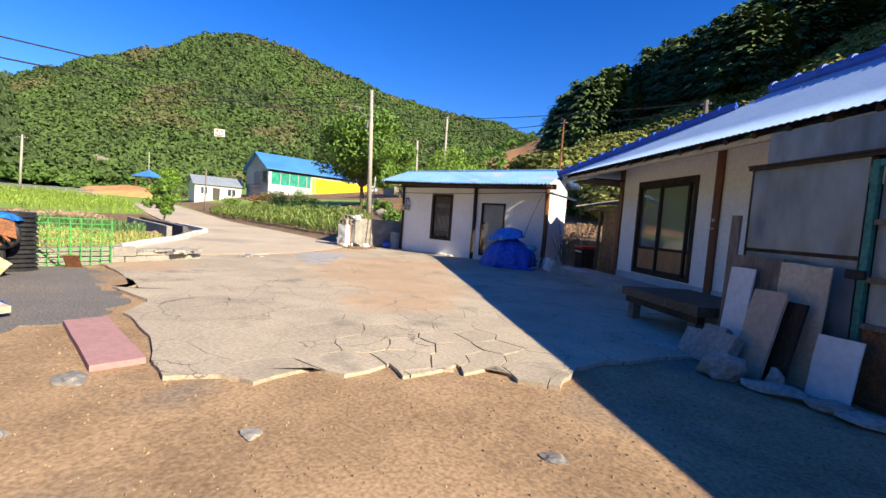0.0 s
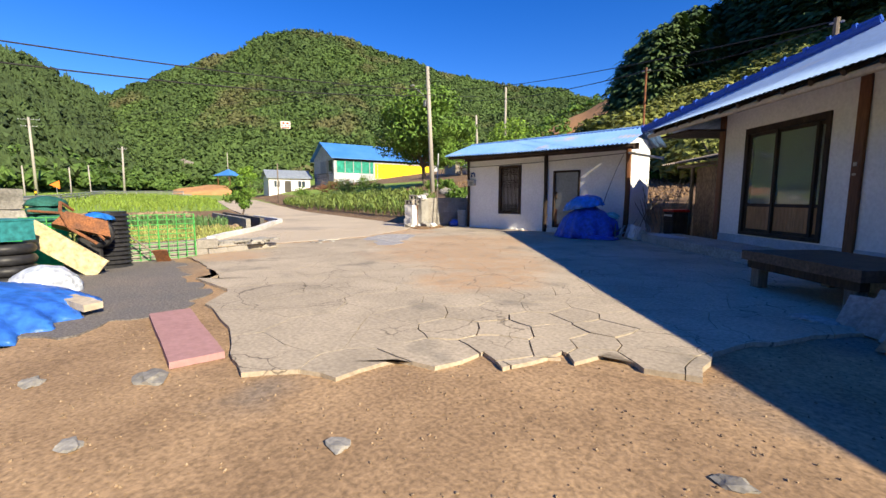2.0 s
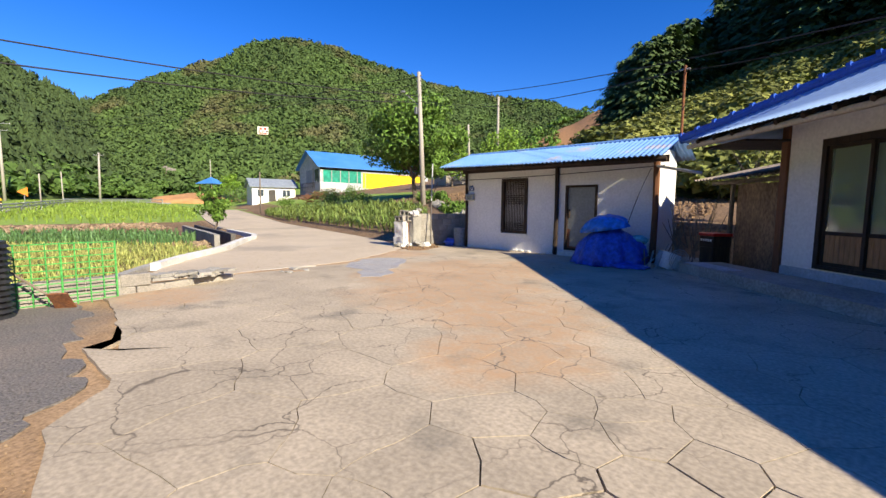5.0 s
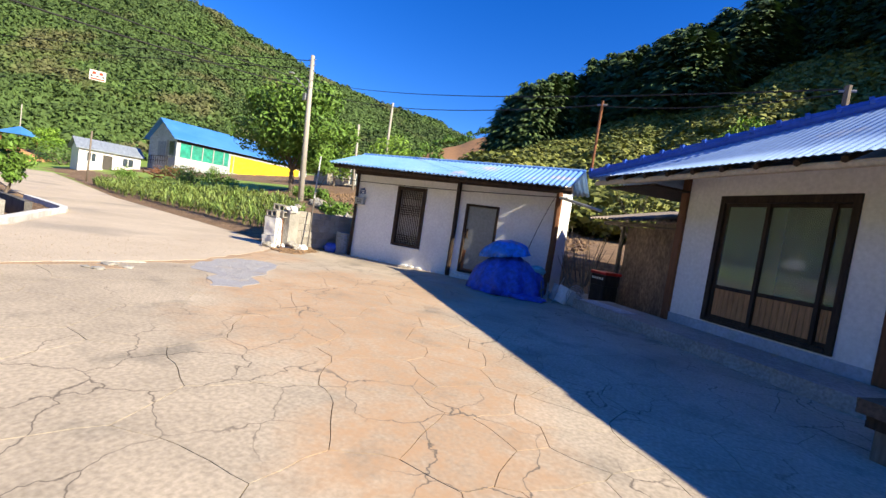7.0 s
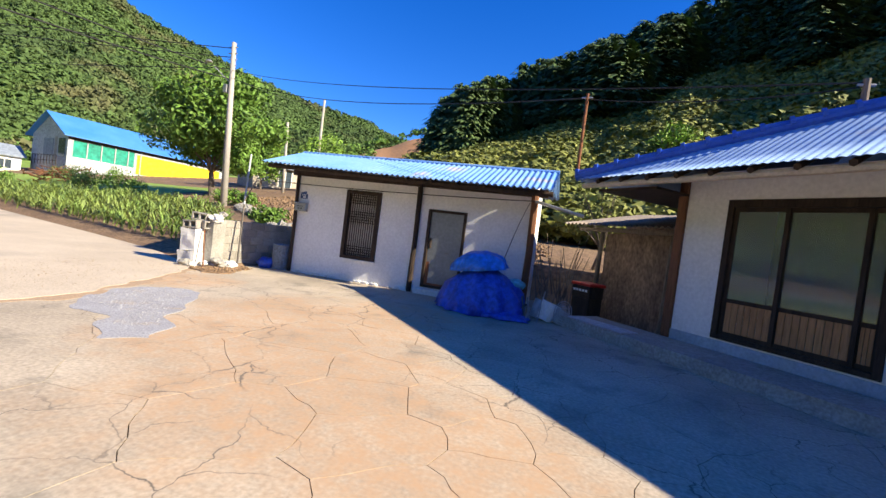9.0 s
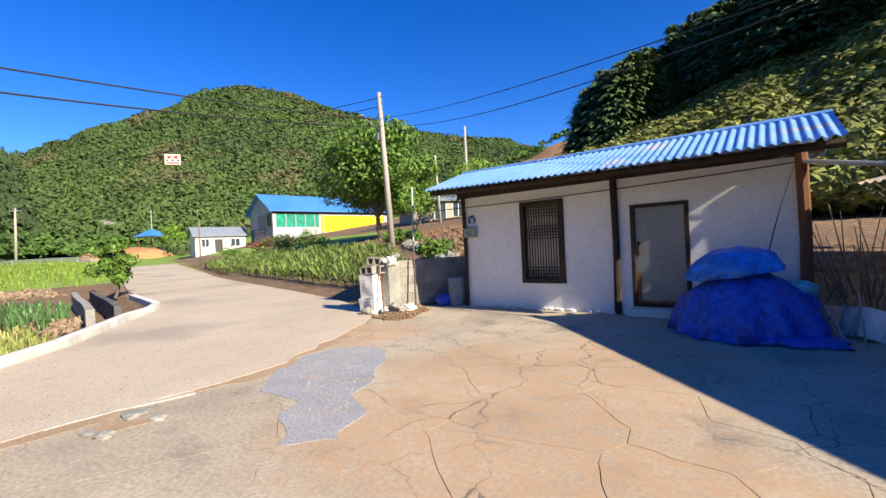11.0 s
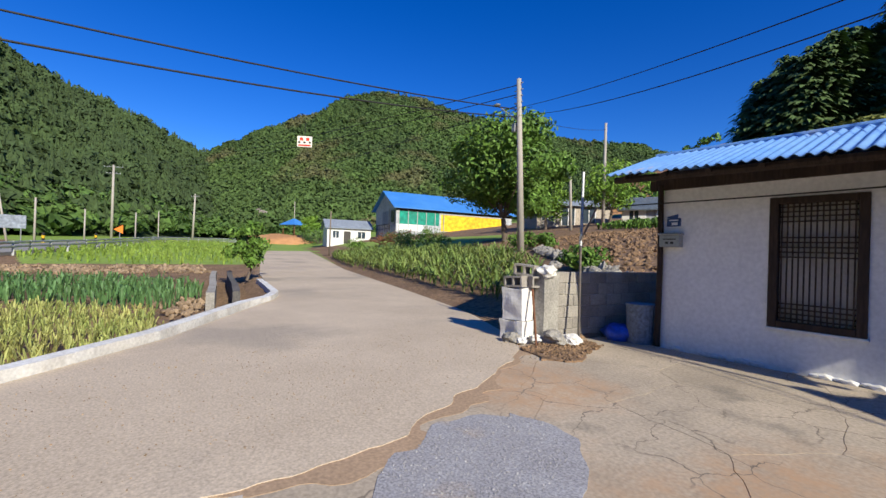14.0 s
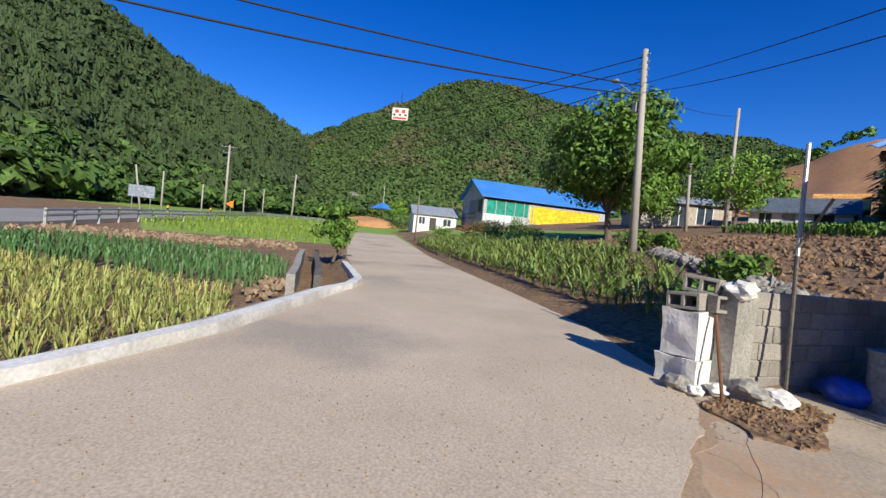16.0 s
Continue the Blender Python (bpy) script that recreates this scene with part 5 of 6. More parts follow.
blades("onion_field", "dense dark green onion plants", fill(ONION, (0.34, 0.34), 0.07, 2, 0.5), 0.50, 6, 0.024, 0.3, onion_leaf, "onion plants", 2)
blades("corn_field", "young corn plants in rows beside the lane", fill(CORN, (0.36, 0.6), 0.06, 3, 2.86), 0.72, 9, 0.03, 0.5, corn_leaf, "corn plants", 3, stalk=True)
GRASS = [(-36, 13.0), (-38, 15.5), (-58, 21.5), (-75, 24), (-100, 22), (-100, 8), (-70, 5), (-40, 2.5), (-37, 8)]
blades("meadow_grass", "bright green meadow grass", fill(GRASS, (0.75, 0.75), 0.25, 4), 0.45, 5, 0.05, 0.35, grass_leaf, "grass", 4)
TERRACE = [(-13.2, 30), (-24, 36.5), (-22, 39), (-6, 33), (-4, 31)]
blades("bean_rows", "low green bean plants in rows", fill(TERRACE, (0.35, 0.5), 0.06, 5, 2.7), 0.5, 6, 0.06, 0.5, leaf_mid, "bean plants", 5)


def rubble(name, label, spots, size, material, category):
    rng = np.random.default_rng(9)
    bm = bmesh.new()
    lump(bm, (0, 0, 0), (1, 1, 0.65), 0.7, 2, 1)
    V0 = np.array([v.co for v in bm.verts])
    F0 = np.array([[v.index for v in f.verts] for f in bm.faces])
    bm.free()
    VV, FF, o = [], [], 0
    for x, y, z in spots:
        s = size * rng.uniform(0.4, 1.5)
        q = np.array(Euler(rng.uniform(0, 6, 3)).to_matrix())
        VV.append((V0 * s * rng.uniform(0.6, 1.3, 3)) @ q.T + np.array((x, y, z)))
        FF.append(F0 + o)
        o += len(V0)
    return tagged(flat(name, np.concatenate(VV), np.concatenate(FF), material), label, category, kind="stuff")


pebble = mat("pebble", (0.33, 0.24, 0.155), (0.24, 0.175, 0.115), 3, 30, 0.95, 0.2, island=0.35, grain=0.2)
rng_p = np.random.default_rng(31)
rubble("pebbles", "small pebbles and clods scattered on bare earth", [(x, y, ground_z(x, y) + 0.003) for x, y in zip(rng_p.uniform(-5, 6, 9000), rng_p.uniform(-1.0, 7.5, 9000)) if not inside_poly(x, y, YARD) and not (x < -2.2 and y > 0.5)], 0.0058, pebble, "pebbles")
rubble("stone_bank", "heap of loose field stones beside the ditch", [(x, y, ground_z(x, y) + 0.12) for x, y in zip(rng_p.uniform(-19.5, -16.2, 160), rng_p.uniform(8.8, 10.6, 160)) if y < line_y(KERB, x) - 1.7], 0.08, pebble, "stones")
rubble("stone_rows", "long heap of grey field stones along the plot", [(x, y, ground_z(x, y) + 0.05) for x, y in zip(rng_p.uniform(-35.5, -31.5, 1100), rng_p.uniform(-6, 12.0, 1100))], 0.11, pebble, "stones")
rubble("terrace_stones", "rough stones of the terrace edge", [(x, y, ground_z(x, y) + 0.1) for x, y in zip(rng_p.uniform(-19, -9.6, 260), rng_p.uniform(-0.5, 0.5, 260)) for y in (16.9 + (-x - 9.3) * 0.78 + y * 0.7,)], 0.14, stone, "stones")
rubble("ploughed_clods", "clods of ploughed brown soil", [(x, y, ground_z(x, y)) for x, y in zip(rng_p.uniform(-22, -2, 5000), rng_p.uniform(17.6, 32, 5000)) if y > 17.2 + max(0, -x - 9.3) * 0.8], 0.085, soil, "soil clods")
rubble("soil_crumbs", "crumbs of dark soil swept against the wall", [(x, y, 0.02) for x, y in zip(rng_p.uniform(-9.5, -8.4, 700), rng_p.uniform(12.8, 14.2, 700)) if abs(x + 9.0 + 0.3 * (y - 13.5)) < 0.45], 0.022, soil, "soil crumbs")
rubble("lane_grit", "small dark grit lying on the concrete lane", [(x, y, 0.008) for x, y in zip(rng_p.uniform(-11.0, -7.6, 1500), rng_p.uniform(7.0, 13.0, 1500)) if y > line_y(KERB, x) + 0.5 and x < -7.9 - 0.18 * max(0, y - 8.0)], 0.0055, pebble, "grit")
rubble("gravel_stones", "loose grey gravel", [(x, y, 0.004) for x, y in zip(rng_p.uniform(-7.6, -5.5, 6000), rng_p.uniform(8.7, 11.1, 6000)) if abs((x + 6.7) * 0.82 + (y - 9.8) * 0.57) < 0.95 and (x + 7.6) * 0.5 + 0.25 < 9.99 and inside_poly(x, y, [(-7.3, 9.4), (-7.55, 9.9), (-7.6, 10.7), (-7.35, 11.0), (-6.75, 10.6), (-6.55, 10.1), (-5.95, 9.55), (-5.5, 9.0), (-5.95, 8.85), (-6.15, 9.2), (-6.4, 9.3)])], 0.0055, mat("gravel_stone", (0.35, 0.345, 0.36), (0.28, 0.275, 0.285), 9, 60, 0.9, 0.1, island=0.2), "gravel")


# ---- far buildings ----
def frame_at(o, along):
    """A frame with x along the front, y into the building, from the corner o."""
    d = Vector((*along, 0)).normalized()
    return Matrix(((d.x, -d.y, 0, o[0]), (d.y, d.x, 0, o[1]), (0, 0, 1, 0), (0, 0, 0, 1)))


def gable_house(name, label, o, along, length, depth, base, eave, ridge, wall_m, roof_m, openings, over=0.4, category="house"):
    """openings: x0, x1, z0, z1, material, what, on the front (y = 0)."""
    m = frame_at(o, along)
    h = thing(name, label, category, (o[0], o[1], base))
    bm = wall_boxes(bmesh.new(), length, base - 1.0, eave, 0.2, [(q[0], q[1], q[2], q[3]) for q in openings], m)
    box(bm, (0, depth - 0.2, base - 1.0), (length, depth, eave), m)
    for x in (0, length - 0.2):
        box(bm, (x, 0.2, base - 1.0), (x + 0.2, depth - 0.2, eave), m)
        vs = [bm.verts.new(m @ Vector(p)) for p in ((x, 0, eave), (x, depth, eave), (x, depth / 2, ridge - 0.1), (x + 0.2, 0, eave), (x + 0.2, depth, eave), (x + 0.2, depth / 2, ridge - 0.1))]
        for f in ((0, 1, 2), (3, 5, 4), (0, 2, 5, 3), (1, 4, 5, 2)):
            bm.faces.new([vs[k] for k in f])
    part("wall", bm, wall_m, h)
    k = (ridge - eave) / (depth / 2)
    for s, what in ((0, "roof"), (1, "roof_back")):
        y0 = -over if s == 0 else depth + over
        bm = bmesh.new()
        pts = [(-over, y0, eave - k * over), (length + over, y0, eave - k * over), (length + over, depth / 2, ridge), (-over, depth / 2, ridge)]
        top = [bm.verts.new(m @ Vector(p)) for p in pts]
        f = bm.faces.new(top)
        got = bmesh.ops.extrude_face_region(bm, geom=[f])
        for v in [g for g in got["geom"] if isinstance(g, bmesh.types.BMVert)]:
            v.co.z += 0.12
        part(what, bm, roof_m, h)
    for x0, x1, z0, z1, mm, what in openings:
        part(what, box(bmesh.new(), (x0, 0.06, z0), (x1, 0.14, z1), m), mm, h)
        if what == "window":
            bm = bmesh.new()
            for xx in (x0, (x0 + x1) / 2 - 0.04, x1 - 0.08):
                box(bm, (xx, 0.0, z0), (xx + 0.08, 0.059, z1), m)
            part("window_frame", bm, plaster, h)
    return h, m


dark_pane = mat("dark_pane", (0.04, 0.055, 0.075), (0.06, 0.08, 0.10), 0.8, 5, 0.15, 0.0, spec=0.7)
green_net = mat("green_net", (0.02, 0.30, 0.21), (0.03, 0.24, 0.17), 0.4, 3, 0.7, 0.3, depth=0.1)
yellow_tarp = mat("yellow_tarp", (0.85, 0.55, 0.02), (0.75, 0.44, 0.02), 0.3, 2, 0.6, 0.5, depth=0.15, third=(0.35, 0.55, 0.12), third_scale=0.22, third_cut=0.62)
grey_sheet = mat("grey_sheet", (0.46, 0.48, 0.50), (0.38, 0.40, 0.42), 0.5, 5, 0.6, 0.1)
grey_roof = mat("grey_roof", (0.27, 0.31, 0.37), (0.22, 0.25, 0.30), 0.4, 5, 0.6, 0.1)
slate_dark = mat("slate_dark", (0.10, 0.13, 0.17), (0.13, 0.15, 0.18), 0.4, 5, 0.6, 0.1)
tan_wall = mat("tan_wall", (0.48, 0.42, 0.35), (0.40, 0.35, 0.29), 0.5, 6, 0.9, 0.1)
orange_sheet = mat("orange_sheet", (0.75, 0.40, 0.12), (0.66, 0.34, 0.1), 0.6, 5, 0.7, 0.1)


def build_barn():
    L, D, base, eave, ridge = 21.0, 9.6, 4.2, 7.95, 10.55
    b, m = gable_house("barn", "long barn with a blue metal roof, green netting and yellow tarpaulin", (-59.9, 40.4), (0.176, 0.984), L, D, base, eave, ridge, grey_sheet, barn_blue,
                       [(0.4, 7.2, 5.3, 7.3, green_net, "netting"), (7.5, 19.5, 4.5, 7.1, yellow_tarp, "tarpaulin")], 0.6, "barn")
    for k in range(6):
        x = 0.4 + 1.5 * k
        part("post", box(bmesh.new(), (x, -0.06, base - 0.5), (x + 0.12, -0.005, eave), m), galv, b)
    part("skirt", box(bmesh.new(), (0.2, -0.05, 4.3), (4.4, -0.01, 5.28), m), plaster, b, "white sheet along the foot")
    part("beam", box(bmesh.new(), (0.0, -0.09, 7.32), (L, -0.01, 7.62), m), wood_dark, b)
    for y0, y1, z0, z1, mm in ((0.5, 2.2, 5.2, 7.4, dark_pane), (2.6, 3.2, 4.8, 7.6, concrete_old), (3.6, 6.2, 5.2, 7.4, grey_roof)):
        part("panel", box(bmesh.new(), (-0.05, y0, z0), (-0.004, y1, z1), m), mm, b)
    bm = bmesh.new()
    for k in range(9):
        box(bm, (-0.9, 0.2 + 0.8 * k, 4.0), (-0.84, 0.26 + 0.8 * k, 5.2), m)
    for z in (4.5, 5.15):
        box(bm, (-0.90, 0.2, z), (-0.85, 6.7, z + 0.06), m)
    part("railing", bm, wood_dark, b)


build_barn()
# Open doorways are flat panels coloured with the shade of the rooms.
h, m = gable_house("white_house", "small white house with a grey roof beside the lane", (-70.2, 33.9), (0.25, 0.97), 7.0, 5.5, 2.0, 4.7, 6.0, plaster, grey_roof,
                   [(0.8, 1.9, 3.0, 4.1, dark_pane, "window"), (2.6, 3.7, 2.1, 4.1, room_shade, "door"), (4.8, 6.2, 3.0, 4.1, dark_pane, "window")])
gable_house("low_house", "low tan house with dark windows above the field", (-36.4, 44.6), (0.52, 0.85), 8.5, 6.0, 4.5, 7.0, 7.9, tan_wall, grey_roof,
            [(0.5, 2.0, 5.2, 6.6, dark_pane, "window"), (2.8, 4.4, 4.7, 6.7, dark_pane, "window"), (5.2, 6.8, 5.0, 6.7, dark_pane, "window")])
gable_house("white_cottage", "white cottage with a dark slate roof above the field", (-28.2, 47.8), (0.92, 0.38), 6.5, 5.0, 4.6, 6.2, 7.5, plaster, slate_dark,
            [(0.6, 1.6, 5.0, 6.0, dark_pane, "window"), (2.2, 3.1, 4.6, 6.1, grey_sheet, "door"), (4.2, 5.4, 4.7, 6.0, room_shade, "door")])
gable_house("storage_shed", "shed with an orange sheet roof behind the cottage", (-26.5, 54.5), (0.95, 0.3), 3.0, 3.0, 5.5, 7.3, 8.5, tan_wall, orange_sheet, [(1.0, 2.0, 5.6, 7.2, room_shade, "door")])


def build_pavilion():
    x, y, z = -107.2, 40.3, 4.5
    p = thing("pavilion", "small open pavilion with a bright blue pyramid roof", "pavilion", (x, y, z))
    m = pose(x, y, 0, 0, 0, 30)
    for dx in (-1.7, 1.7):
        for dy in (-1.7, 1.7):
            part("post", rod(bmesh.new(), m @ Vector((dx, dy, z - 0.6)), m @ Vector((dx, dy, z + 2.1)), 0.1), wood_brown, p)
    bm = bmesh.new()
    bmesh.ops.create_cone(bm, cap_ends=True, segments=4, radius1=3.4, radius2=0.15, depth=1.6, matrix=m @ pose(0, 0, z + 2.7, 0, 0, 45))
    part("roof", bm, barn_blue, p, "bright blue pyramid roof")


tagged(part("earth_bank", lump(bmesh.new(), (-107.5, 38.5, 1.2), (7, 11, 3.2), 0.25, 4, 4), red_soil, smooth=True), "bare reddish earth bank below the pavilion", "bank", kind="structure")
build_pavilion()


def woodpile():
    rng = random.Random(6)
    t = thing("woodpile", "heap of cut brown branches below the barn", "woodpile", (-46.5, 32, ground_z(-46.5, 32)))
    for k in range(60):
        x, y = -46.5 + rng.uniform(-2.5, 2.5), 32 + rng.uniform(-1.6, 1.6)
        z = ground_z(x, y) + rng.uniform(0.05, 1.1)
        d = Vector((rng.uniform(-1, 1), rng.uniform(-1, 1), rng.uniform(-0.25, 0.4))).normalized() * rng.uniform(0.6, 1.4)
        part("branch", rod(bmesh.new(), Vector((x, y, z)) - d, Vector((x, y, z)) + d, 0.06, 0.03, 6), wood_brown, t)
    return t


woodpile()

# ---- highway ----
RAIL = [(-36, -6.3), (-42.4, -4.6), (-47, -3.3), (-53.8, -1.0), (-66.4, 1.9), (-86.7, 6.8), (-97, 17), (-103, 26)]


def build_highway():
    V, F = [], []
    P = [(-20, -11.5)] + RAIL
    for i, (x, y) in enumerate(P):
        a, b = P[max(i - 1, 0)], P[min(i + 1, len(P) - 1)]
        d = Vector((b[0] - a[0], b[1] - a[1])).normalized()
        n = Vector((-d.y, d.x))
        for k in (-0.6, -6.2):
            q = Vector((x, y)) + n * k
            V.append((q.x, q.y, ground_z(*q) + 0.22))
    F = [(2 * i, 2 * i + 1, 2 * i + 3, 2 * i + 2) for i in range(len(P) - 1)]
    top = len(V)
    V += [(x, y, z - 0.8) for x, y, z in V]
    F += [(2 * i, 2 * i + 2, 2 * i + 2 + top, 2 * i + top) for i in range(len(P) - 1)] + [(2 * i + 1, 2 * i + 1 + top, 2 * i + 3 + top, 2 * i + 3) for i in range(len(P) - 1)]
    tagged(flat("highway", V, F, asphalt_far), "grey asphalt highway curving along the mountain's foot", "road", kind="structure")
    g = thing("guard_rail", "grey metal guard rail along the highway", "guard rail", (-60, 0.4, 1.0))
    D = dense(RAIL, 2.2)
    far = []
    for (x, y), (x2, y2) in zip(D, D[1:] + [D[-1]]):
        d = Vector((x2 - x, y2 - y, 0))
        n = Vector((-d.y, d.x, 0)).normalized() if d.length else Vector((0, 1, 0))
        q = Vector((x, y, 0)) + n * -6.6
        far.append(Vector((q.x, q.y, ground_z(q.x, q.y) + 0.2)))
    for p in far[:-1]:
        part("post", box(bmesh.new(), p - Vector((0.06, 0.06, 0.3)), p + Vector((0.06, 0.06, 0.75))), galv, g)
    for z in (0.38, 0.66):
        part("rail", tube(bmesh.new(), [p + Vector((0.1, 0, z)) for p in far[:-1]], 0.07), galv, g)


build_highway()


def build_road_sign():
    x, y = -61.0, -0.6
    z = ground_z(x, y)
    s = thing("road_sign", "blank grey-blue road sign on two posts", "sign", (x, y, z))
    m = pose(x, y, 0, 0, 0, 92)
    for k in (-0.8, 0.8):
        part("post", rod(bmesh.new(), m @ Vector((k, 0, z - 0.3)), m @ Vector((k, 0, 3.4)), 0.05), galv, s)
    part("panel", box(bmesh.new(), (-1.15, -0.09, 2.3), (1.15, -0.05, 3.55), m, bevel=0.02), grey_roof, s, "grey-blue panel")
    for x, y, h in ((-66.0, 1.2, 0.9), (-78, 5.0, 1.1)):
        z = ground_z(x, y)
        d = thing("delineator", "yellow and black striped road marker post", "road marker", (x, y, z))
        for k in range(4):
            part("stripe", rod(bmesh.new(), (x, y, z + 0.3 * k), (x, y, z + 0.3 * k + 0.299), 0.14), black_wire if k % 2 else mat("marker_yellow", (0.8, 0.5, 0.02), (0.7, 0.42, 0.02), 2, 10, 0.6, 0.0), d)
    x, y = -83, 7.5
    z = ground_z(x, y)
    w = thing("warning_sign", "small orange triangular roadwork sign", "sign", (x, y, z))
    part("post", rod(bmesh.new(), (x, y, z), (x, y, z + 1.4), 0.05), galv, w)
    bm = bmesh.new()
    bmesh.ops.create_cone(bm, cap_ends=True, segments=3, radius1=0.75, radius2=0.75, depth=0.06, matrix=pose(x, y, z + 1.8, 90, 0, 80) @ pose(0, 0, 0, 0, 0, 90))
    part("plate", bm, mat("sign_orange", (0.9, 0.25, 0.02), (0.8, 0.2, 0.02), 2, 10, 0.5, 0.0), w)


build_road_sign()

# ---- things at the small house ----
def build_mailbox():
    x, y, z = -8.28, 15.1, 1.62
    b = thing("mailbox", "grey metal mailbox fixed to the white wall", "mailbox", (x, y, z))
    part("body", box(bmesh.new(), (x - 0.02, y - 0.13, z), (x + 0.30, y - 0.002, z + 0.19), bevel=0.012), galv, b)
    part("lid", box(bmesh.new(), (x - 0.035, y - 0.15, z + 0.191), (x + 0.315, y - 0.002, z + 0.225), bevel=0.01), galv, b)
    part("slot", box(bmesh.new(), (x + 0.04, y - 0.135, z + 0.12), (x + 0.24, y - 0.1305, z + 0.135)), black_wire, b)
    for k in (0.08, 0.16):
        part("mark", box(bmesh.new(), (x + k, y - 0.134, z + 0.05), (x + k + 0.045, y - 0.1305, z + 0.085)), black_wire, b)
    n = thing("house_number", "small dark blue house number plate on the wall", "number plate", (x + 0.02, y, 2.0))
    m = pose(x + 0.15, y, 2.03)
    bm = box(bmesh.new(), (-0.11, -0.014, -0.075), (0.11, -0.002, 0.06), m, bevel=0.004)
    bmesh.ops.create_cone(bm, cap_ends=True, segments=3, radius1=0.125, radius2=0.125, depth=0.012, matrix=m @ pose(0, -0.008, 0.075, 90, 0, 0) @ pose(0, 0, 0, 0, 0, 90) @ Matrix.Diagonal((0.45, 1, 1, 1)))
    part("plate", bm, mat("plate_blue", (0.05, 0.09, 0.22), (0.06, 0.10, 0.24), 3, 20, 0.4, 0.0), n)
    part("bars", box(bmesh.new(), (-0.07, -0.017, 0.015), (0.07, -0.0145, 0.035), m), plaster, n)
    part("digits", box(bmesh.new(), (-0.03, -0.017, -0.055), (0.06, -0.0145, -0.01), m), plaster, n)


build_mailbox()

tarp_blue = MATS["tarp_blue"]
tarp_light = mat("tarp_light", (0.03, 0.22, 0.72), (0.02, 0.16, 0.60), 3, 9, 0.35, 0.6, spec=0.5, depth=0.04)


def draped(at, size, folds, seed, flare=0.2, sub=4):
    """A cloth thrown over a heap: a flattened dome with folds that run down it."""
    bm = bmesh.new()
    bmesh.ops.create_icosphere(bm, subdivisions=sub, radius=1)
    bmesh.ops.delete(bm, geom=[v for v in bm.verts if v.co.z < -0.35], context="VERTS")
    for v in bm.verts:
        an = math.atan2(v.co.y, v.co.x)
        low = 1 - max(0, v.co.z)
        wob = 1 + 0.10 * low * math.sin(an * folds + 2 * noise.noise(v.co * 1.5 + Vector((seed, 0, 0)))) + 0.22 * noise.noise(v.co * 1.3 + Vector((0, seed, 0))) + 0.06 * noise.noise(v.co * 5)
        r = (1 + flare * low * low) * wob
        z = max(0.0, v.co.z)
        z = z ** 0.75 + 0.10 * noise.noise(v.co * 2.4 + Vector((seed, seed, 0))) * z
        v.co = Vector((at[0] + v.co.x * r * size[0], at[1] + v.co.y * r * size[1], at[2] + z * size[2] + 0.012))
    return bm


# Shade below and sun on top are put into the two blues.
t = thing("tarpaulin_heap", "heap under a blue tarpaulin, coloured dark as shaded, beside the door", "tarpaulin", (-2.8, 14.1, 0))
part("cover", draped((-2.85, 14.08, 0.0), (0.72, 0.62, 0.92), 11, 3), tarp_blue, t, "blue tarpaulin in folds, coloured dark as shaded", smooth=True)
part("skirt", draped((-2.45, 13.75, 0.0), (0.55, 0.38, 0.12), 9, 8), tarp_blue, t, smooth=True)
t2 = part("folded_tarpaulin", draped((-2.95, 14.08, 0.84), (0.55, 0.42, 0.38), 8, 12, 0.05), tarp_light, smooth=True)
tagged(t2, "folded blue tarpaulin on top of the heap, coloured bright as sunlit", "tarpaulin")
t2.matrix_basis = Matrix.Translation((-2.95, 14.08, 0.9)) @ pose(0, 0, 0, 4, -9, 0) @ Matrix.Translation((2.95, -14.08, -0.9))
tagged(part("basin", lump(bmesh.new(), (-2.28, 14.3, 0.62), (0.26, 0.22, 0.12), 0.3, 5), mat("cyan_plastic", (0.15, 0.50, 0.62), (0.12, 0.42, 0.55), 3, 15, 0.4, 0.0), smooth=True), "pale cyan plastic basin leaning on the heap", "basin")


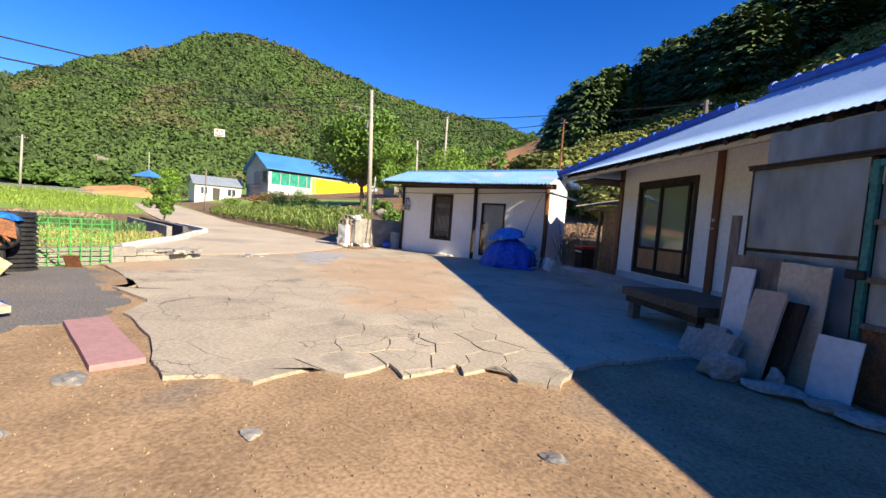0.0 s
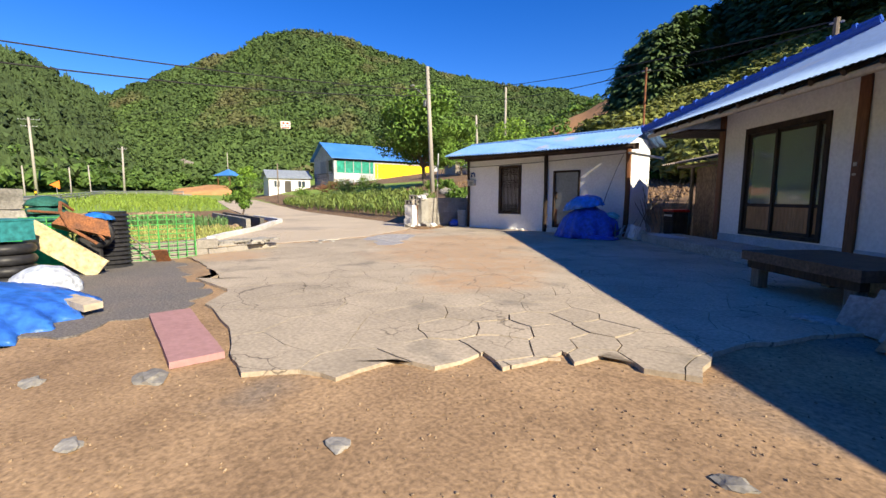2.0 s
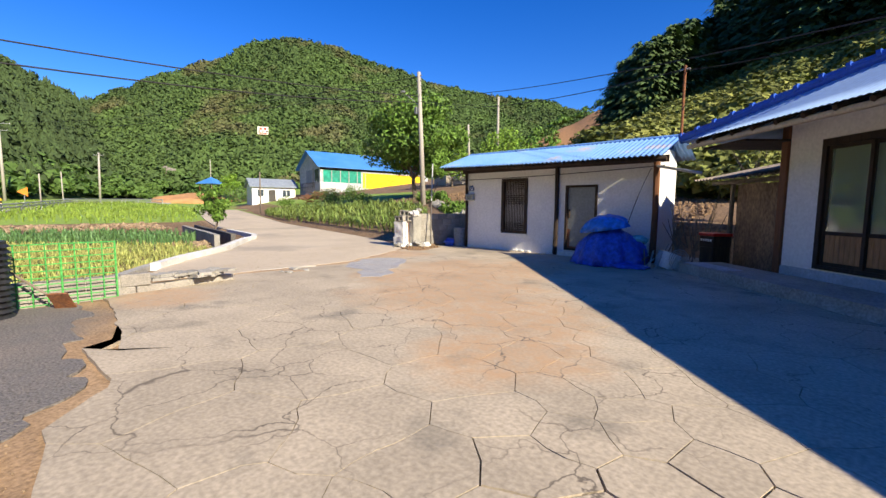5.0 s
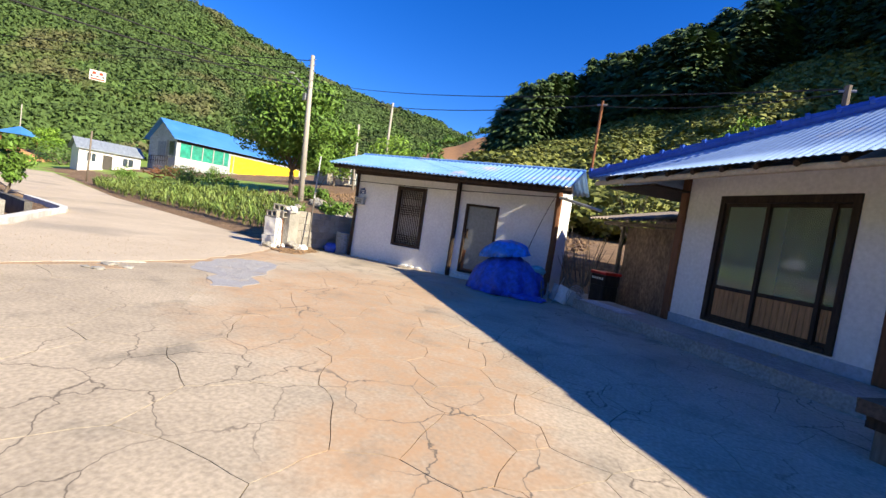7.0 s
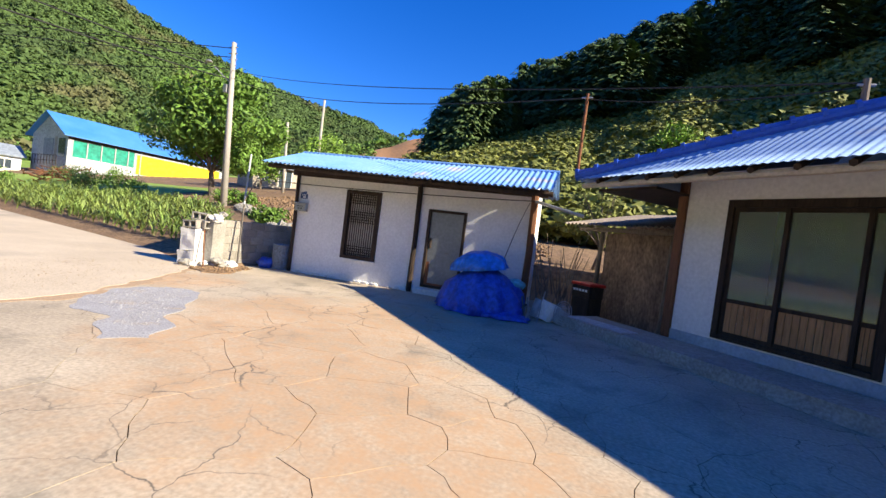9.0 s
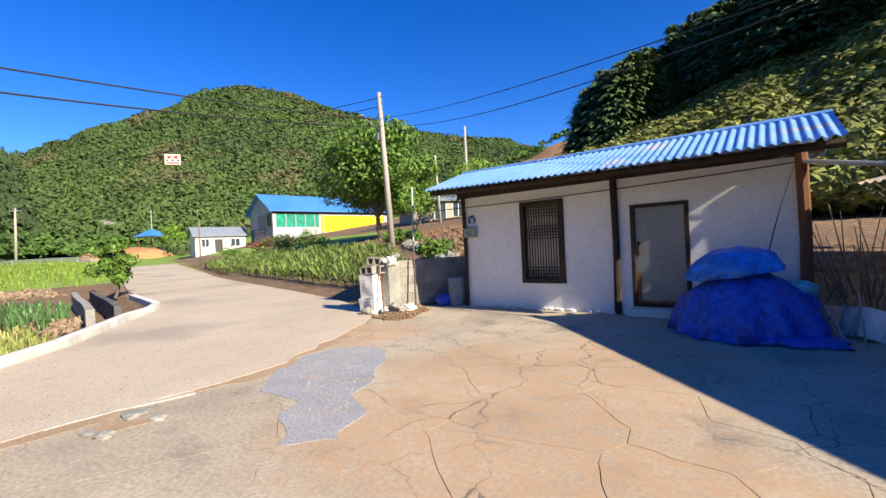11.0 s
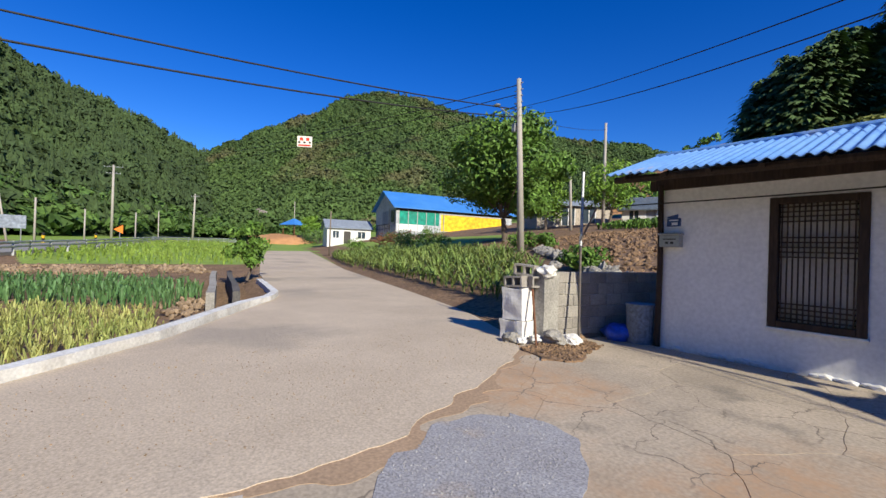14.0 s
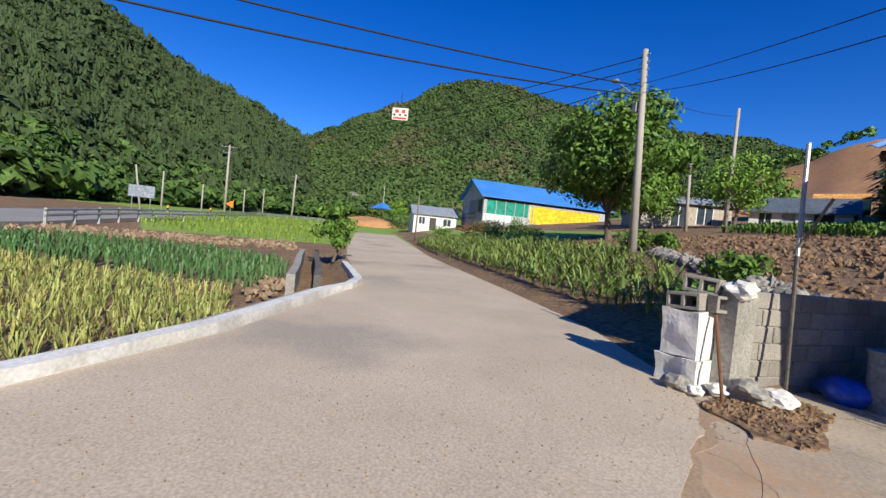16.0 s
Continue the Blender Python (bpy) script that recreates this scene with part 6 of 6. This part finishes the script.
def build_yard_clutter():
    rng = random.Random(14)
    c = thing("pipe_bundle", "bundle of thin pipes and hoses on the ground", "pipes", (-1.7, 14.0, 0))
    for k in range(7):
        a = Vector((-2.15 + rng.uniform(-0.1, 0.5), 13.7 + rng.uniform(-0.2, 0.3), 0.02))
        b = a + Vector((rng.uniform(-0.35, 0.3), rng.uniform(0.5, 0.9), rng.uniform(0.05, 0.75)))
        part("pipe", rod(bmesh.new(), a, b, rng.uniform(0.01, 0.022)), galv if k % 2 else wood_grey, c)
    for k, (x, y, z, s, mm, lab) in enumerate(((-1.55, 14.15, 0.16, 0.20, plaster, "white plastic bucket lying by the wall"), (-1.3, 14.0, 0.12, 0.14, galv, "small dented metal pot on the ground"), (-1.75, 14.35, 0.2, 0.16, grey_sheet, "grey plastic can among the pipes"))):
        bm = rod(bmesh.new(), (x, y, 0.01), (x + 0.12, y + 0.06, z + s), s * 0.75, s, 14)
        tagged(part("bucket", bm, mm), lab, "bucket")
    w = thing("old_fan", "round dusty fan guard lying on its side", "fan", (-1.25, 13.85, 0))
    for k in range(5):
        bm = bmesh.new()
        r = 0.05 + 0.045 * k
        pts = [Vector((-1.2 + r * math.cos(q * 0.5236) * 0.7, 13.85 + r * math.cos(q * 0.5236) * 0.7, 0.26 + r * math.sin(q * 0.5236))) for q in range(13)]
        part("ring", tube(bm, pts, 0.007, 5), grey_sheet, w)
    cr = thing("kimchi_crate", "red plastic crate with white marks on dark boxes", "crate", hp(-2.05, 0.0, 0))
    m = HOUSE @ pose(-2.05, 0.1, 0)
    part("base", box(bmesh.new(), (-0.24, -0.2, 0.0), (0.24, 0.2, 0.5), m, bevel=0.01), wood_dark, cr)
    redp = mat("red_plastic", (0.55, 0.03, 0.02), (0.45, 0.025, 0.02), 3, 15, 0.4, 0.0)
    part("body", box(bmesh.new(), (-0.25, -0.21, 0.502), (0.25, 0.21, 0.76), m, bevel=0.015), wood_dark, cr)
    part("lid", box(bmesh.new(), (-0.28, -0.23, 0.762), (0.28, 0.23, 0.83), m, bevel=0.015), redp, cr, "red plastic lid")
    for k in range(5):
        part("mark", box(bmesh.new(), (-0.2 + 0.085 * k, -0.218, 0.64), (-0.15 + 0.085 * k, -0.2105, 0.69), m), plaster, cr)
    tagged(part("newspaper", box(bmesh.new(), (-1.45, -0.95, 0.203), (-0.2, -0.55, 0.215), HOUSE @ pose(0, 0, 0), bevel=0.003), mat("newsprint", (0.50, 0.55, 0.62), (0.40, 0.44, 0.50), 9, 40, 0.8, 0.2)), "crumpled pale newspaper spread on the terrace", "newspaper")


build_yard_clutter()

# ---- mud-walled shed between the houses ----
def build_shed():
    s = thing("shed", "old mud-walled shed with a corrugated slate roof", "shed", hp(-1.3, -0.8, 0))
    part("mud_panel", rough_block((-2.35, 0.75, -0.05), (-0.75, 0.9, 1.98), HOUSE, 0.05, 3, 6), mud_wall, s, "flaking brown mud wall")
    part("back_wall", box(bmesh.new(), (-3.4, 2.6, -0.05), (-0.03, 2.75, 2.5), HOUSE), mud_wall, s)
    # Dark sheet that stands in for the shade inside the shed.
    part("inner_wall", box(bmesh.new(), (-0.74, 1.4, -0.05), (-0.03, 1.5, 2.2), HOUSE), room_shade, s)
    for x in (-2.42, -0.68):
        part("post", rod(bmesh.new(), hp(x, -0.68, -0.05), hp(x + 0.03, -0.68, 2.05), 0.055, 0.05), wood_grey, s, "rough log post")
    part("beam", rod(bmesh.new(), hp(-3.0, -0.6, 2.03), hp(-0.1, -0.6, 2.03), 0.05), wood_grey, s)
    corrugated("roof", lambda k: (hp(-3.1 + 3.05 * k, -0.15, 2.10), hp(-3.1 + 3.05 * k, -2.7, 2.62)), 0.12, 0.022, slate_roof, s, "weathered brown corrugated slate")
    part("pole", rod(bmesh.new(), (-2.1, 15.0, 2.45), (-1.05, 14.7, 2.2), 0.035), galv, s, "pale pole jutting from the corner")
    rng = random.Random(3)
    b = thing("brushwood", "tangle of dead branches beside the shed", "brushwood", (-1.5, 15.9, 0))
    for k in range(36):
        a = Vector((-1.5 + rng.uniform(-0.4, 0.5), 16.0 + rng.uniform(-0.5, 0.6), rng.uniform(0.0, 0.4)))
        part("twig", rod(bmesh.new(), a, a + Vector((rng.uniform(-0.4, 0.4), rng.uniform(-0.4, 0.4), rng.uniform(0.3, 1.5))), 0.016, 0.006, 5), wood_grey, b)


build_shed()

# ---- front of the farmhouse ----
def build_table():
    t = thing("low_table", "heavy dark weathered wooden bench table by the terrace", "table", hp(4.9, 1.75, 0))
    part("top", rough_block((4.1, -2.30, 0.34), (5.75, -1.15, 0.46), HOUSE, 0.02, 4), mat("bench_wood", (0.07, 0.052, 0.04), (0.11, 0.08, 0.06), 3, 30, 0.6, 0.5, grain=0.35), t)
    part("apron", rough_block((4.15, -2.25, 0.24), (5.7, -2.15, 0.339), HOUSE, 0.015, 6), wood_dark, t)
    for x in (4.22, 5.52):
        for y in (-2.24, -1.32):
            part("leg", box(bmesh.new(), (x, y, -0.03), (x + 0.14, y + 0.13, 0.338), HOUSE, bevel=0.01), wood_grey, t)


build_table()


def build_annex():
    W = 1.92
    a = thing("film_annex", "lean-to closed with plastic film on a wooden frame", "lean-to", hp(8, W, 0))
    # Runs on unseen past 12 with the house, added to deepen the shade.
    x0, x1, top = 5.85, 18.0, 2.10
    yy = -W
    for k, (l, r, z0, z1) in enumerate(((5.9, 7.08, 1.22, 2.10), (5.9, 7.08, 0.0, 1.18), (8.25, 18.0, 0.0, 2.10))):
        bm = box(bmesh.new(), (l, yy + 0.03, z0), (r, yy + 0.04, z1), HOUSE)
        part("film", bm, film_plastic, a, "wrinkled translucent plastic film")
    for x in (x0, 7.08, 8.2, 9.8, 11.0, 12.6, 14.2, 15.8):
        part("stud", box(bmesh.new(), (x, yy + 0.042, -0.1), (x + 0.05, yy + 0.09, top), HOUSE, bevel=0.004), wood_dark, a)
    for z in (1.18, 1.62, 2.05):
        part("batten", box(bmesh.new(), (x0 + 0.05, yy + 0.045, z), (7.08, yy + 0.085, z + 0.04), HOUSE, bevel=0.004), wood_dark, a)
    part("head", box(bmesh.new(), (x0, yy - 0.01, top), (x1, yy + 0.06, top + 0.03), HOUSE), wood_dark, a)
    part("side", box(bmesh.new(), (x0, yy + 0.05, -0.1), (x0 + 0.06, -0.02, 2.1), HOUSE), wood_dark, a)
    bm = bmesh.new()
    vs = [bm.verts.new(HOUSE @ Vector(p)) for p in ((x0, yy - 0.02, top + 0.035), (x1, yy - 0.02, top + 0.035), (x1, -1.18, top + 0.045), (x0, -1.18, top + 0.045), (x0, yy - 0.02, top + 0.055), (x1, yy - 0.02, top + 0.055), (x1, -1.18, top + 0.065), (x0, -1.18, top + 0.065))]
    for f in ((0, 1, 2, 3), (4, 7, 6, 5), (0, 4, 5, 1), (3, 2, 6, 7), (0, 3, 7, 4)):
        bm.faces.new([vs[k] for k in f])
    part("cover", bm, wood_dark, a)
    part("upper_film", box(bmesh.new(), (x0 - 0.55, -1.16, top + 0.07), (x1, -1.15, 2.70), HOUSE), film_plastic, a, "plastic film stretched up to the eave")
    d = part("door", box(bmesh.new(), (7.21, yy + 0.02, 0.62), (8.15, yy + 0.03, 2.0), HOUSE), film_plastic, a, "film-covered door in a green frame")
    gf = mat("green_frame", (0.05, 0.22, 0.20), (0.04, 0.17, 0.15), 3, 20, 0.6, 0.1)
    for l, r, z0, z1 in ((7.14, 7.2, 0.0, 2.06), (8.15, 8.2, 0.0, 2.06), (7.2, 8.15, 2.0, 2.06)):
        part("frame", box(bmesh.new(), (l, yy - 0.03, z0), (r, yy + 0.019, z1), HOUSE, bevel=0.004), gf, d)
    for z in (0.6, 1.0, 1.5):
        part("rail", box(bmesh.new(), (7.2, yy - 0.02, z), (8.15, yy + 0.015, z + 0.05), HOUSE, bevel=0.004), wood_grey, d)
    part("kick_panel", box(bmesh.new(), (7.21, yy + 0.0, -0.02), (8.15, yy + 0.03, 0.599), HOUSE), rust, d, "rust-stained lower panel")
    part("latch", box(bmesh.new(), (7.06, yy - 0.07, 1.02), (7.22, yy - 0.031, 1.10), HOUSE, bevel=0.008), black_wire, d)
    part("sill", box(bmesh.new(), (7.11, yy - 0.08, -0.1), (18.0, yy - 0.035, 0.02), HOUSE, bevel=0.01), wood_brown, a)


build_annex()


def leaning(name, label, category, s, w, width, height, thick, tilt, turn, material, seed, group=""):
    """A board on the ground at (s, w) that leans back against the wall."""
    p = hp(s, w, -0.045)
    m = HOUSE @ pose(s, -w, -0.045, -tilt, 0, turn)
    bm = rough_block((-width / 2, -thick / 2, 0), (width / 2, thick / 2, height), m, 0.012, seed, 3)
    return tagged(part(name, bm, material), label, category, group)


white_board = mat("white_board", (0.72, 0.72, 0.73), (0.62, 0.62, 0.64), 2, 15, 0.6, 0.15, grain=0.1)
tan_board = mat("tan_board", (0.50, 0.38, 0.29), (0.43, 0.32, 0.24), 2, 18, 0.8, 0.15, grain=0.12)
leaning("door_panel", "weathered grey wooden panel leaning on the lean-to", "panel", 6.22, 2.14, 0.62, 1.18, 0.04, 5, 3, wood_grey, 2)
leaning("white_board", "tall white board leaning against a grey panel", "board", 6.18, 2.26, 0.30, 1.05, 0.02, 6, 2, white_board, 3)
leaning("white_board", "short white offcut leaning low against a board", "board", 6.18, 2.42, 0.27, 0.34, 0.025, 12, 4, white_board, 4)
leaning("beige_board", "large beige plywood sheet leaning on the lean-to", "board", 6.76, 2.12, 0.50, 1.15, 0.018, 4, 0, cream, 5)
leaning("tan_board", "pinkish tan board leaning on other boards", "board", 6.62, 2.44, 0.38, 0.88, 0.03, 13, -3, tan_board, 6)
leaning("dark_board", "dark wooden board behind the tan board", "board", 6.76, 2.33, 0.36, 0.80, 0.03, 12, -3, wood_dark, 7)
leaning("white_sheet", "dented white metal sheet leaning by the film door", "sheet", 7.22, 2.20, 0.36, 0.56, 0.012, 8, 4, white_board, 8)
leaning("grey_plank", "short grey plank fixed at the corner of the lean-to", "plank", 5.90, 2.08, 0.12, 1.62, 0.03, 1, 0, wood_grey, 9)
leaning("stone_slab", "grey stone slab tilted against a board", "stone", 6.02, 2.60, 0.24, 0.34, 0.08, 32, 18, stone, 10)
leaning("stone_slab", "broad dark stone slab tilted against the boards", "stone", 6.26, 2.63, 0.26, 0.44, 0.10, 30, 8, stone, 11)
leaning("stone_slab", "speckled concrete slab tilted against the boards", "stone", 6.48, 2.66, 0.22, 0.40, 0.12, 28, 2, concrete_old, 12)
for k, (s, w, sz) in enumerate(((6.72, 2.76, (0.2, 0.16, 0.15)), (5.80, 2.73, (0.22, 0.13, 0.04)), (7.10, 2.56, (0.26, 0.13, 0.05)), (7.45, 2.43, (0.2, 0.12, 0.05)), (6.96, 2.44, (0.07, 0.07, 0.1)), (7.70, 2.38, (0.2, 0.12, 0.05)))):
    p = hp(s, w, 0)
    tagged(part("stone", lump(bmesh.new(), (p.x, p.y, -0.03 + sz[2] * 0.6), sz, 0.5, k * 2.7 + 1), stone), "rough grey stone at the foot of the lean-to", "stone", group="stones at the lean-to")

# ---- the left edge of the yard ----
pink = mat("pink_foam", (0.46, 0.26, 0.25), (0.40, 0.22, 0.215), 2, 24, 0.9, 0.2, grain=0.1)


def build_left_side():
    m = Matrix.Translation((-1.2, 3.15, -0.03)) @ pose(0, 0, 0, 0, 0, -7)
    bm = rough_block((-0.80, -0.18, 0.0), (0.80, 0.17, 0.05), m, 0.012, 4)
    tagged(part("foam_board", bm, pink), "flat dusty pink board lying on bare earth", "board")
    # mesh fence
    f = thing("mesh_fence", "green wire mesh panel standing before the block wall", "fence", (-6.55, 3.8, -0.05))
    gw = mat("green_wire", (0.10, 0.42, 0.10), (0.08, 0.34, 0.09), 3, 20, 0.5, 0.0)
    x, y0, y1 = -6.56, 2.3, 4.75
    for k in range(17):
        y = y0 + (y1 - y0) * k / 16
        part("wire", rod(bmesh.new(), (x, y, -0.05), (x, y, 0.84), 0.009 if k % 4 else 0.014, seg=5), gw, f)
    for k in range(10):
        z = 0.0 + 0.092 * k
        part("wire", rod(bmesh.new(), (x + 0.012, y0, z), (x + 0.012, y1, z), 0.008, seg=5), gw, f)
    # corrugated black pipe stack
    p = thing("corrugated_pipe", "short length of black corrugated drainage pipe standing upright", "pipe", (-6.3, 3.4, -0.05))
    for k in range(13):
        bm = bmesh.new()
        bmesh.ops.create_cone(bm, cap_ends=True, segments=20, radius1=0.30, radius2=0.26, depth=0.04, matrix=Matrix.Translation((-6.2, 3.36, 0.0 + 0.072 * k)))
        bmesh.ops.create_cone(bm, cap_ends=True, segments=20, radius1=0.26, radius2=0.26, depth=0.034, matrix=Matrix.Translation((-6.2, 3.36, 0.036 + 0.072 * k)))
        part("rib", bm, mat("black_plastic", (0.022, 0.022, 0.025), (0.035, 0.035, 0.038), 3, 15, 0.45, 0.0), p)
    blackp = MATS["black_plastic"]
    # wheelbarrow on its side
    w = thing("wheelbarrow", "rusty upturned wheelbarrow with a black tyre and blue cloth", "wheelbarrow", (-5.85, 3.1, 0))
    bm = bmesh.new()
    bmesh.ops.create_cone(bm, cap_ends=True, segments=4, radius1=0.36, radius2=0.5, depth=0.24, matrix=pose(-5.85, 3.0, 0.72, 160, 8, 40))
    part("tray", bm, rust, w, "rusty steel tray")
    bm = bmesh.new()
    C = Vector((-5.7, 3.15, 0.6))
    ax, az = Vector((0.55, 0.83, 0)), Vector((0, 0, 1))
    ring = [C + ax * 0.19 * math.cos(q * math.pi / 10) + az * 0.19 * math.sin(q * math.pi / 10) for q in range(21)]
    ty = part("tyre", torus(bm, C, ax.normalized(), az, 0.19, 0.05), blackp, w, "black rubber tyre")
    bm = bmesh.new()
    for q in range(0, 20, 4):
        rod(bm, C, ring[q], 0.012, seg=5)
    lump(bm, C, (0.05, 0.05, 0.05), 0.1, 1)
    part("spokes", bm, galv, ty)
    part("handle", tube(bmesh.new(), [Vector((-5.9, 2.9, 0.95)), Vector((-5.75, 2.75, 1.08)), Vector((-5.5, 2.72, 0.95)), Vector((-5.45, 2.8, 0.7)), Vector((-5.4, 3.1, 0.45))], 0.024), rust, w)
    part("handle", tube(bmesh.new(), [Vector((-6.1, 2.4, 0.95)), Vector((-5.7, 2.9, 0.9)), Vector((-5.45, 3.2, 0.5))], 0.02), rust, w)
    part("cloth", draped((-6.0, 3.2, 0.78), (0.22, 0.2, 0.12), 7, 5), tarp_light, w, "blue cloth", smooth=True)
    part("stand", box(bmesh.new(), (-6.1, 2.9, -0.08), (-5.72, 3.2, 0.56), bevel=0.03), blackp, w)
    # cream board
    bm = rough_block((-0.55, -0.03, -0.17), (0.55, 0.03, 0.17), pose(-5.55, 2.72, 0.38, 8, 38, 66), 0.012, 3)
    tagged(part("cream_board", bm, mat("cream_panel", (0.72, 0.60, 0.36), (0.64, 0.52, 0.30), 2, 15, 0.7, 0.1)), "cream-yellow padded board leaning on the pile", "board")
    # bags and tarpaulin
    tagged(part("plastic_bag", draped((-4.3, 2.42, -0.05), (0.44, 0.32, 0.36), 17, 6, 0.05), mat("bag_white", (0.62, 0.66, 0.74), (0.50, 0.55, 0.64), 4, 14, 0.35, 0.5, depth=0.03), smooth=True), "filled pale translucent plastic bag on the ground", "bag")
    tagged(part("tarpaulin", draped((-3.2, 1.7, -0.05), (0.98, 0.8, 0.34), 21, 9, 0.3, 5), mat("tarp_mid", (0.03, 0.13, 0.55), (0.04, 0.17, 0.60), 3, 10, 0.4, 0.5, depth=0.03), smooth=True), "dusty blue tarpaulin spread over a low heap", "tarpaulin")
    for k, (x, y, sx, sy, tn) in enumerate(((-2.75, 2.62, 0.26, 0.09, 20), (-1.75, 1.72, 0.34, 0.1, -20), (-3.3, 2.55, 0.16, 0.1, 50))):
        bm = rough_block((-sx, -sy, 0), (sx, sy, 0.07), pose(x, y, -0.03 if k else 0.05, 0, 4, tn), 0.03, k + 2)
        tagged(part("plank", bm, cream), "short pale broken plank on the tarpaulin's edge", "plank", group="broken planks")
    # crate on tyres, slabs, nets
    c = thing("plastic_crate", "teal plastic crate standing on black tyres", "crate", (-5.25, 2.15, 0.55))
    teal = mat("teal_plastic", (0.04, 0.24, 0.25), (0.03, 0.20, 0.21), 3, 15, 0.45, 0.0)
    m = pose(-5.3, 2.12, 0.58, 0, 0, 30)
    for lo, hi in (((-0.27, -0.19, 0), (0.27, -0.17, 0.26)), ((-0.27, 0.17, 0), (0.27, 0.19, 0.26)), ((-0.27, -0.17, 0), (-0.25, 0.17, 0.26)), ((0.25, -0.17, 0), (0.27, 0.17, 0.26)), ((-0.25, -0.17, 0), (0.25, 0.17, 0.02))):
        part("side", box(bmesh.new(), lo, hi, m), teal, c)
    for k in range(4):
        part("rib", box(bmesh.new(), (-0.22 + 0.13 * k, -0.2, 0.02), (-0.20 + 0.13 * k, -0.1905, 0.24), m), teal, c)
    part("rim", box(bmesh.new(), (-0.28, -0.2, 0.262), (0.28, 0.2, 0.285), m), teal, c)
    for k in range(4):
        bm = bmesh.new()
        tagged(part("tyre", torus(bm, (-5.3, 2.12, 0.03 + 0.145 * k), (1, 0, 0), (0, 1, 0), 0.24, 0.075), blackp, smooth=True), "worn black tyre in a stack", "tyre", group="stack of tyres")
    for k, (lo, hi, at, tn) in enumerate((((-0.5, -0.3, 0), (0.5, 0.3, 1.0), (-7.35, 2.05, -0.05), 20), ((-0.4, -0.25, 0), (0.4, 0.25, 0.34), (-7.35, 2.0, 0.955), 28))):
        tagged(part("stone_block", rough_block(lo, hi, pose(*at, 0, 0, tn), 0.05, k + 5), stone), "pale stacked stone block behind the pile", "stone block", group="stacked blocks")
    n = thing("net_stack", "stack of folded dark green nets", "nets", (-6.9, 2.65, 0))
    netm = mat("net_green", (0.02, 0.10, 0.08), (0.03, 0.14, 0.11), 6, 30, 0.8, 0.6)
    for k in range(9):
        part("net", draped((-6.95, 2.65, 0.0 + 0.125 * k), (0.30, 0.26, 0.16), 9, k + 1, 0.0, 3), netm, n, smooth=True)
    bm = rough_block((-0.5, -0.02, 0), (0.5, 0.02, 0.85), pose(-6.2, 2.25, -0.05, -30, 0, 65), 0.02, 8)
    tagged(part("green_sheet", bm, mat("sheet_green", (0.03, 0.42, 0.06), (0.03, 0.36, 0.05), 2, 12, 0.5, 0.1)), "bright green plastic sheet leaning in the pile", "sheet")
    s = thing("shovel", "rusty shovel leaning on the mesh fence", "shovel", (-6.35, 3.95, -0.05))
    part("handle", rod(bmesh.new(), (-6.22, 4.0, 0.14), (-6.5, 3.5, 0.62), 0.016), wood_grey, s)
    bm = rough_block((-0.12, -0.012, -0.16), (0.12, 0.012, 0.16), pose(-6.17, 4.08, 0.09, 40, 0, 60), 0.02, 2)
    part("blade", bm, rust, s, "rusty shovel blade")
    rng = random.Random(8)
    for k in range(14):
        x, y = -6.85 + rng.uniform(-0.12, 0.12), 5.2 + 0.09 * k
        bm = rough_block((-0.16, -0.1, 0), (0.16, 0.1, 0.05), pose(x, y, 0.135 + 0.05 * (k % 2), rng.uniform(-6, 6), rng.uniform(-6, 6), rng.uniform(0, 180)), 0.03, k)
        tagged(part("flat_stone", bm, stone), "flat broken stone lying on the low wall", "stone", group="flat stones on the wall")
    for k, (x, y, s) in enumerate(((1.2, 3.2, 0.05), (2.9, 3.4, 0.09), (3.2, 2.9, 0.06), (-0.35, 2.75, 0.09), (0.3, 2.3, 0.05), (2.6, 4.2, 0.05), (-0.8, 2.2, 0.06), (3.35, 3.85, 0.1))):
        tagged(part("stone", lump(bmesh.new(), (x, y, ground_z(x, y) + s * 0.15), (s * 1.5, s, s * 0.35), 0.6, k), stone), "small flat stone trodden into the earth", "stone", group="stones in the earth")


build_left_side()
tagged(part("rock_face", lump(bmesh.new(), slope_point(*MAIN, 75.5, 0.06, 1.5), (3, 5, 5), 0.9, 3, 4), rock), "bare grey rock face on the mountain", "rock", kind="structure")
